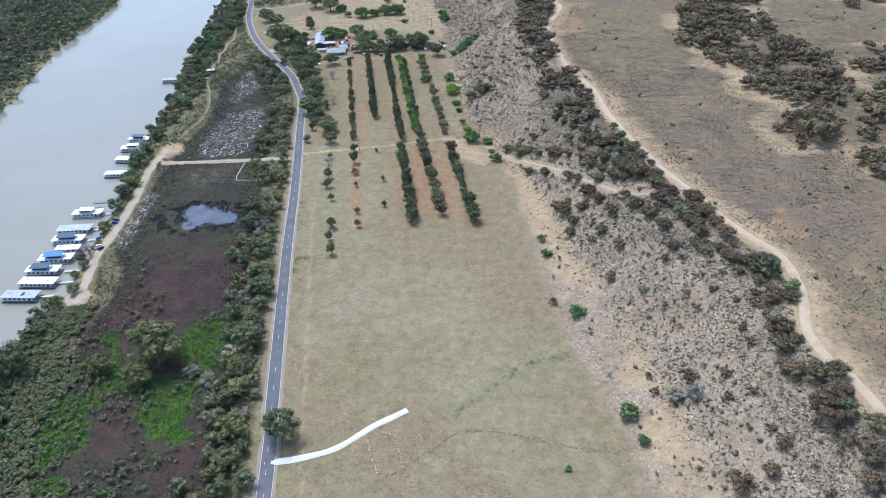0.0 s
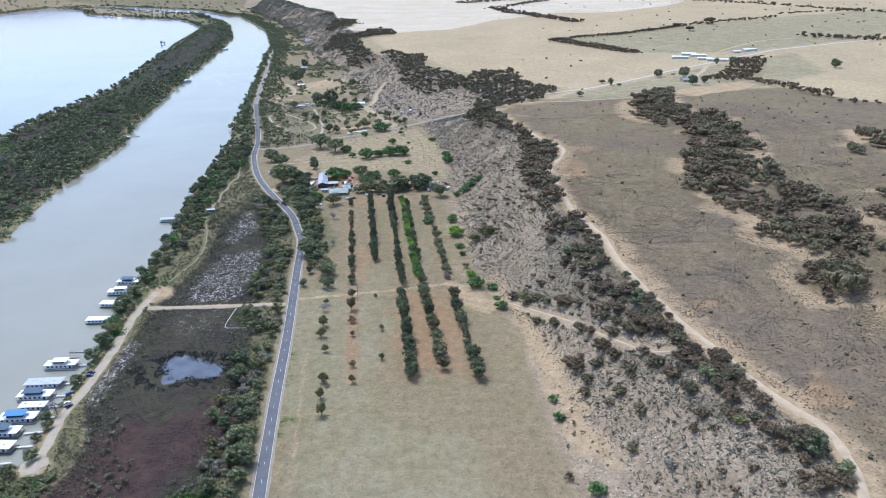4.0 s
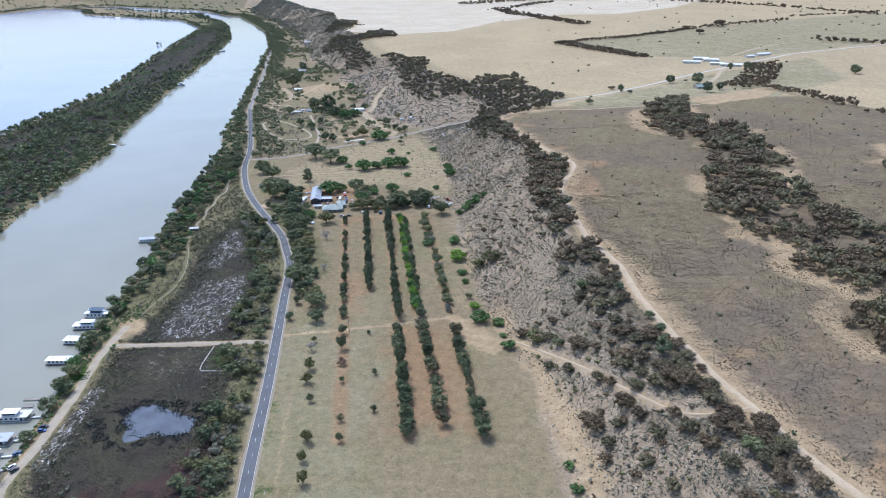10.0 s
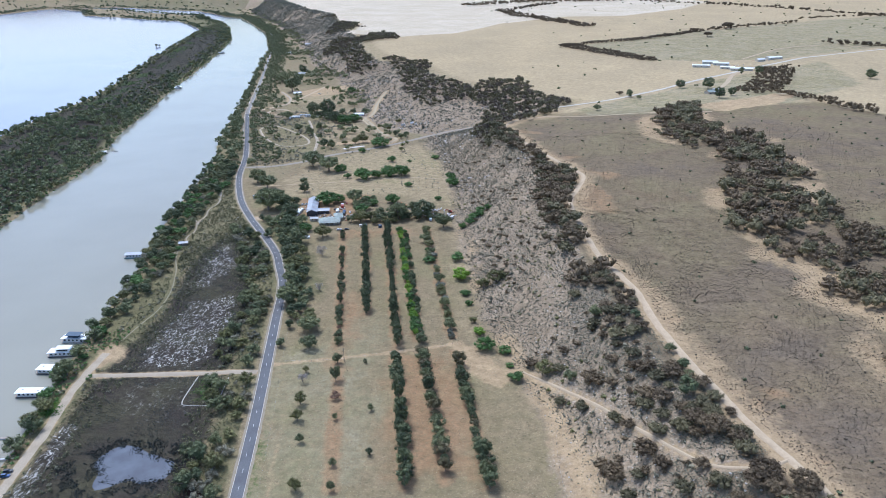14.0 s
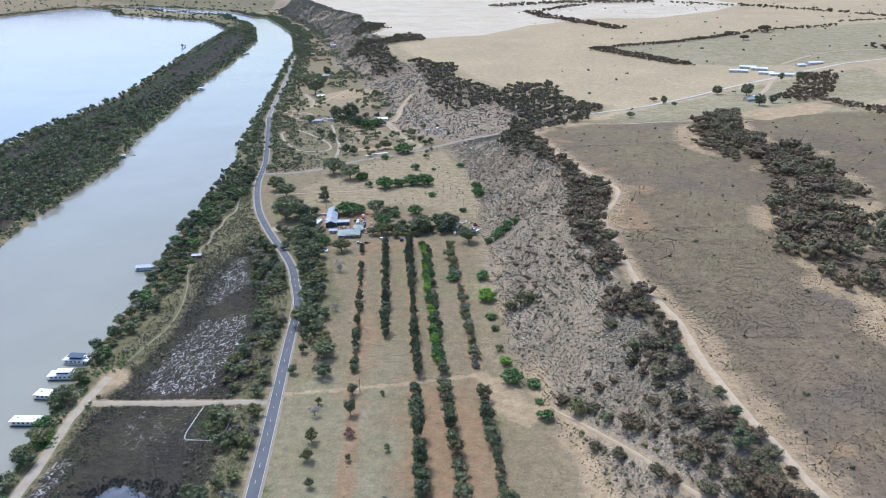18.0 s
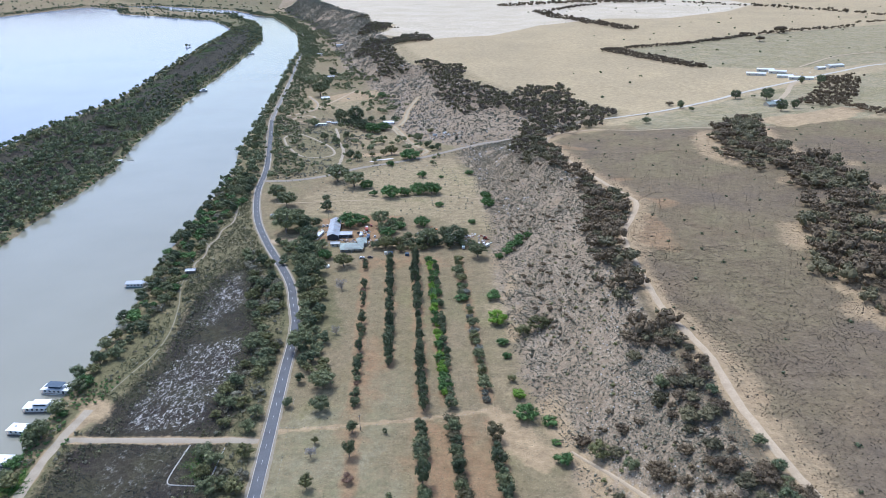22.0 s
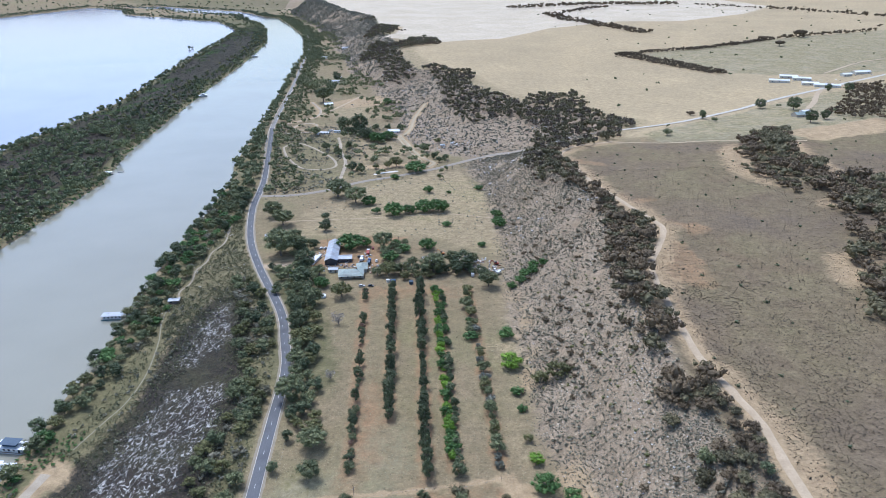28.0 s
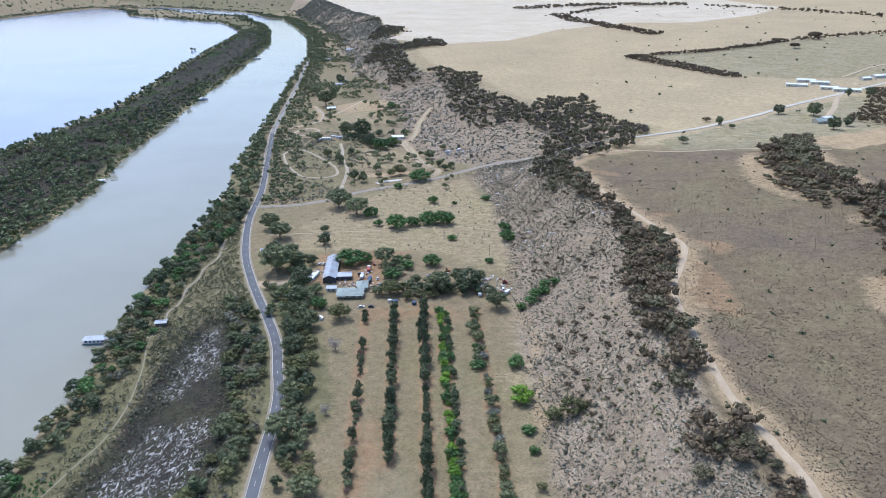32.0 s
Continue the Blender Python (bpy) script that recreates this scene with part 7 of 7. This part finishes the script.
ribbon("rubble_bank", [(-146, 472), (-146.4, 466), (-147, 452), (-146.6, 446), (-145, 443.4), (-140, 443), (-128, 443), (-126.6, 444.5), (-127, 458), (-127.5, 470)], 0.7, 0.3, M["rock"], "low bank of pale rubble round a grassy yard", 0.5, step=1.2, category="bank")

# scrap and clutter, too much to count
CL = np.random.RandomState(9)
cube_v = np.array([(a, b, c) for a in (-0.5, 0.5) for b in (-0.5, 0.5) for c in (0, 1)], float)
cube_f = np.array([(0, 1, 3), (0, 3, 2), (4, 6, 7), (4, 7, 5), (0, 4, 5), (0, 5, 1), (2, 3, 7), (2, 7, 6), (1, 5, 7), (1, 7, 3), (0, 2, 6), (0, 6, 4)])
scrap_mat = bpy.data.materials.new("scrap_metal")
nt, p = bsdf_of(scrap_mat)
ramp = nt.nodes.new("ShaderNodeValToRGB")
ramp.color_ramp.interpolation = 'CONSTANT'
e = ramp.color_ramp.elements
e[0].color, e[1].position, e[1].color = (0.6, 0.6, 0.58, 1), 0.3, (0.3, 0.29, 0.27, 1)
for pos_, c_ in ((0.5, (0.16, 0.13, 0.11, 1)), (0.7, (0.33, 0.17, 0.1, 1)), (0.85, (0.7, 0.7, 0.68, 1))):
    k = e.new(pos_)
    k.color = c_
g_ = nt.nodes.new("ShaderNodeNewGeometry")
nt.links.new(g_.outputs["Random Per Island"], ramp.inputs[0])
nt.links.new(blend(nt, maths(nt, 'MULTIPLY', noise_fac(nt, 0.8), 0.4), ramp.outputs[0], (0.2, 0.15, 0.11)), p.inputs["Base Color"])
p.inputs["Roughness"].default_value = 0.7


def scrap(name, spots, count, label):
    V, F, k = [], [], 0
    for _ in range(count):
        cx, cy, rx, ry = spots[CL.randint(len(spots))]
        x, y = cx + CL.normal() * rx, cy + CL.normal() * ry
        s = np.array([CL.uniform(0.4, 2.4), CL.uniform(0.3, 1.3), CL.uniform(0.2, 1.1)])
        a = CL.uniform(0, math.tau)
        v = cube_v * s
        v = np.stack([v[:, 0] * math.cos(a) - v[:, 1] * math.sin(a), v[:, 0] * math.sin(a) + v[:, 1] * math.cos(a), v[:, 2]], -1) + (x, y, float(gz(x, y)) - 0.1)
        V.append(v)
        F.append(cube_f + k)
        k += 8
    stuff(name, mesh_from(name, np.concatenate(V), np.concatenate(F)), scrap_mat, label, "scrap")


scrap("scrap_heap", [(-32, 772, 5, 2), (-20, 770, 6, 2.5), (-8, 766, 5, 3), (3, 752, 2.5, 5), (-14, 750, 6, 3), (-50, 768, 5, 2)], 190, "scattered scrap metal and white goods behind the trees")
scrap("yard_clutter", [(-118, 748, 5, 3), (-104, 770, 2, 6), (-127, 745, 4, 4), (-95, 745, 4, 4), (-140, 772, 3, 3), (-112, 752, 3, 3)], 120, "crates and clutter around the farm yard")
scrap("farm_clutter", [(470, 1410, 14, 8), (500, 1380, 12, 8), (520, 1400, 16, 8), (600, 1465, 14, 6)], 90, "machinery and clutter round the plateau farm")
scrap("yard_clutter", [(-60, 1130, 8, 4), (-40, 1140, 6, 3), (-140, 1228, 6, 4), (-200, 1225, 8, 3)], 70, "pale clutter around the valley yards")

# ---------------------------------------------------------------- fences, poles, bales, road marks
def fence(name, line, gap, label):
    q = resample(line, gap)
    ob = root(name, Matrix.Identity(4), label, "fence")
    shape = bpy.data.meshes.new("post")
    bm = rod(bmesh.new(), (0, 0, -0.3), (0, 0, 1.25), 0.09, 0.08, 6)
    bm.to_mesh(shape)
    bm.free()
    shape.materials.append(M["wood"])
    wire = bmesh.new()
    last = None
    for x, y in q:
        o = part("post", shape, None, ob)
        o.location = (x, y, float(gz(x, y)))
        tip = Vector((x, y, float(gz(x, y)) + 1.1))
        if last:
            rod(wire, last, tip, 0.012, 0.012, 3)
        last = tip
    part("wire", wire, M["steel"], ob)


fence("fence", [(-104, 486), (-62, 489), (-35, 497), (-12, 500), (4, 507)], 7, "old timber post and wire fence across the paddock")
fence("fence", [(along(ROAD, y) + 9.5, y) for y in (185, 260, 340, 420, 500, 530)], 9, "timber post and wire fence beside the road")
fence("fence", [(64, 455), (56, 415), (54, 370), (62, 310), (70, 260), (79, 215), (83, 190)], 8, "timber post and wire fence along the slope foot")


def power_pole(x, y, turn):
    ob = root("power_pole", at_ground(x, y, turn), "grey timber power pole with a crossarm", "power pole", "power poles")
    part("pole", rod(bmesh.new(), (0, 0, -0.5), (0, 0, 9.5), 0.17, 0.12, 8), M["wood"], ob)
    part("crossarm", block(-1.1, 1.1, -0.07, 0.07, 8.8, 8.95), M["wood"], ob)
    for k in (-1, 0, 1):
        part("insulator", rod(bmesh.new(), (k * 0.95, 0, 8.95), (k * 0.95, 0, 9.2), 0.06, 0.04), M["cream"], ob)


for x, y, turn in ((-62, 487, 60), (-79, 794, 20), (-8, 811, 20), (-35, 640, 60), (-142, 800, 30)):
    power_pole(x, y, turn)

bale_bm = lump(np.random.RandomState(4), (0, 0, 0.3), 0.62, ICO1, 0.18, 0.6)
bale_mesh = mesh_from("sandbag", *bale_bm)
bale_mesh.materials.append(M["sand"])
for line in ([(-33, 201), (-31, 193), (-28, 184)], [(-27, 205), (-22, 203), (-20, 196), (-18, 189)]):
    for x, y in resample(line, 1.25):
        o = new("sandbag", bale_mesh)
        o.matrix_basis = at_ground(float(x + CL.uniform(-0.2, 0.2)), float(y), CL.uniform(0, 180), 0.0, CL.uniform(0.75, 1.15))
        tagged(o, "pale sandbag lying in a row on dry grass", "sandbag", "rows of sandbags")

dash = block(-0.07, 0.07, -1.5, 1.5, 0.0, 0.02)
dash_mesh = bpy.data.meshes.new("line_dash")
dash.to_mesh(dash_mesh)
dash.free()
dash_mesh.materials.append(M["paint"])
y = 150.0
while y < 1100:
    x, slope = float(along(ROAD, y)), float(along(ROAD, y + 2) - along(ROAD, y - 2)) / 4
    o = new("line_dash", dash_mesh)
    o.matrix_basis = Matrix.LocRotScale((x, y, float(gz(x, y)) + 0.29), Euler((0, 0, -math.atan(slope))), (1.0, 1, 1))
    o.parent = road
    y += 12 / math.sqrt(1 + slope * slope)
for side in (-1, 1):
    o = ribbon("edge_line", road_line[:16], 0.16, 0.27, M["paint"], "thin white edge line", 0.0, side * 2.95, category="")
    o.parent = road
# the low dry ditch across the paddock
p = np.repeat(resample(DITCH, 1.2), 2, axis=0) + CL.normal(scale=0.45, size=(2 * len(resample(DITCH, 1.2)), 2))
strew("ditch_grass", low_tuft, p, CL.uniform(0.3, 0.6, len(p)), M["heath"], "dark dry grass along an old ditch", "grass", CL)
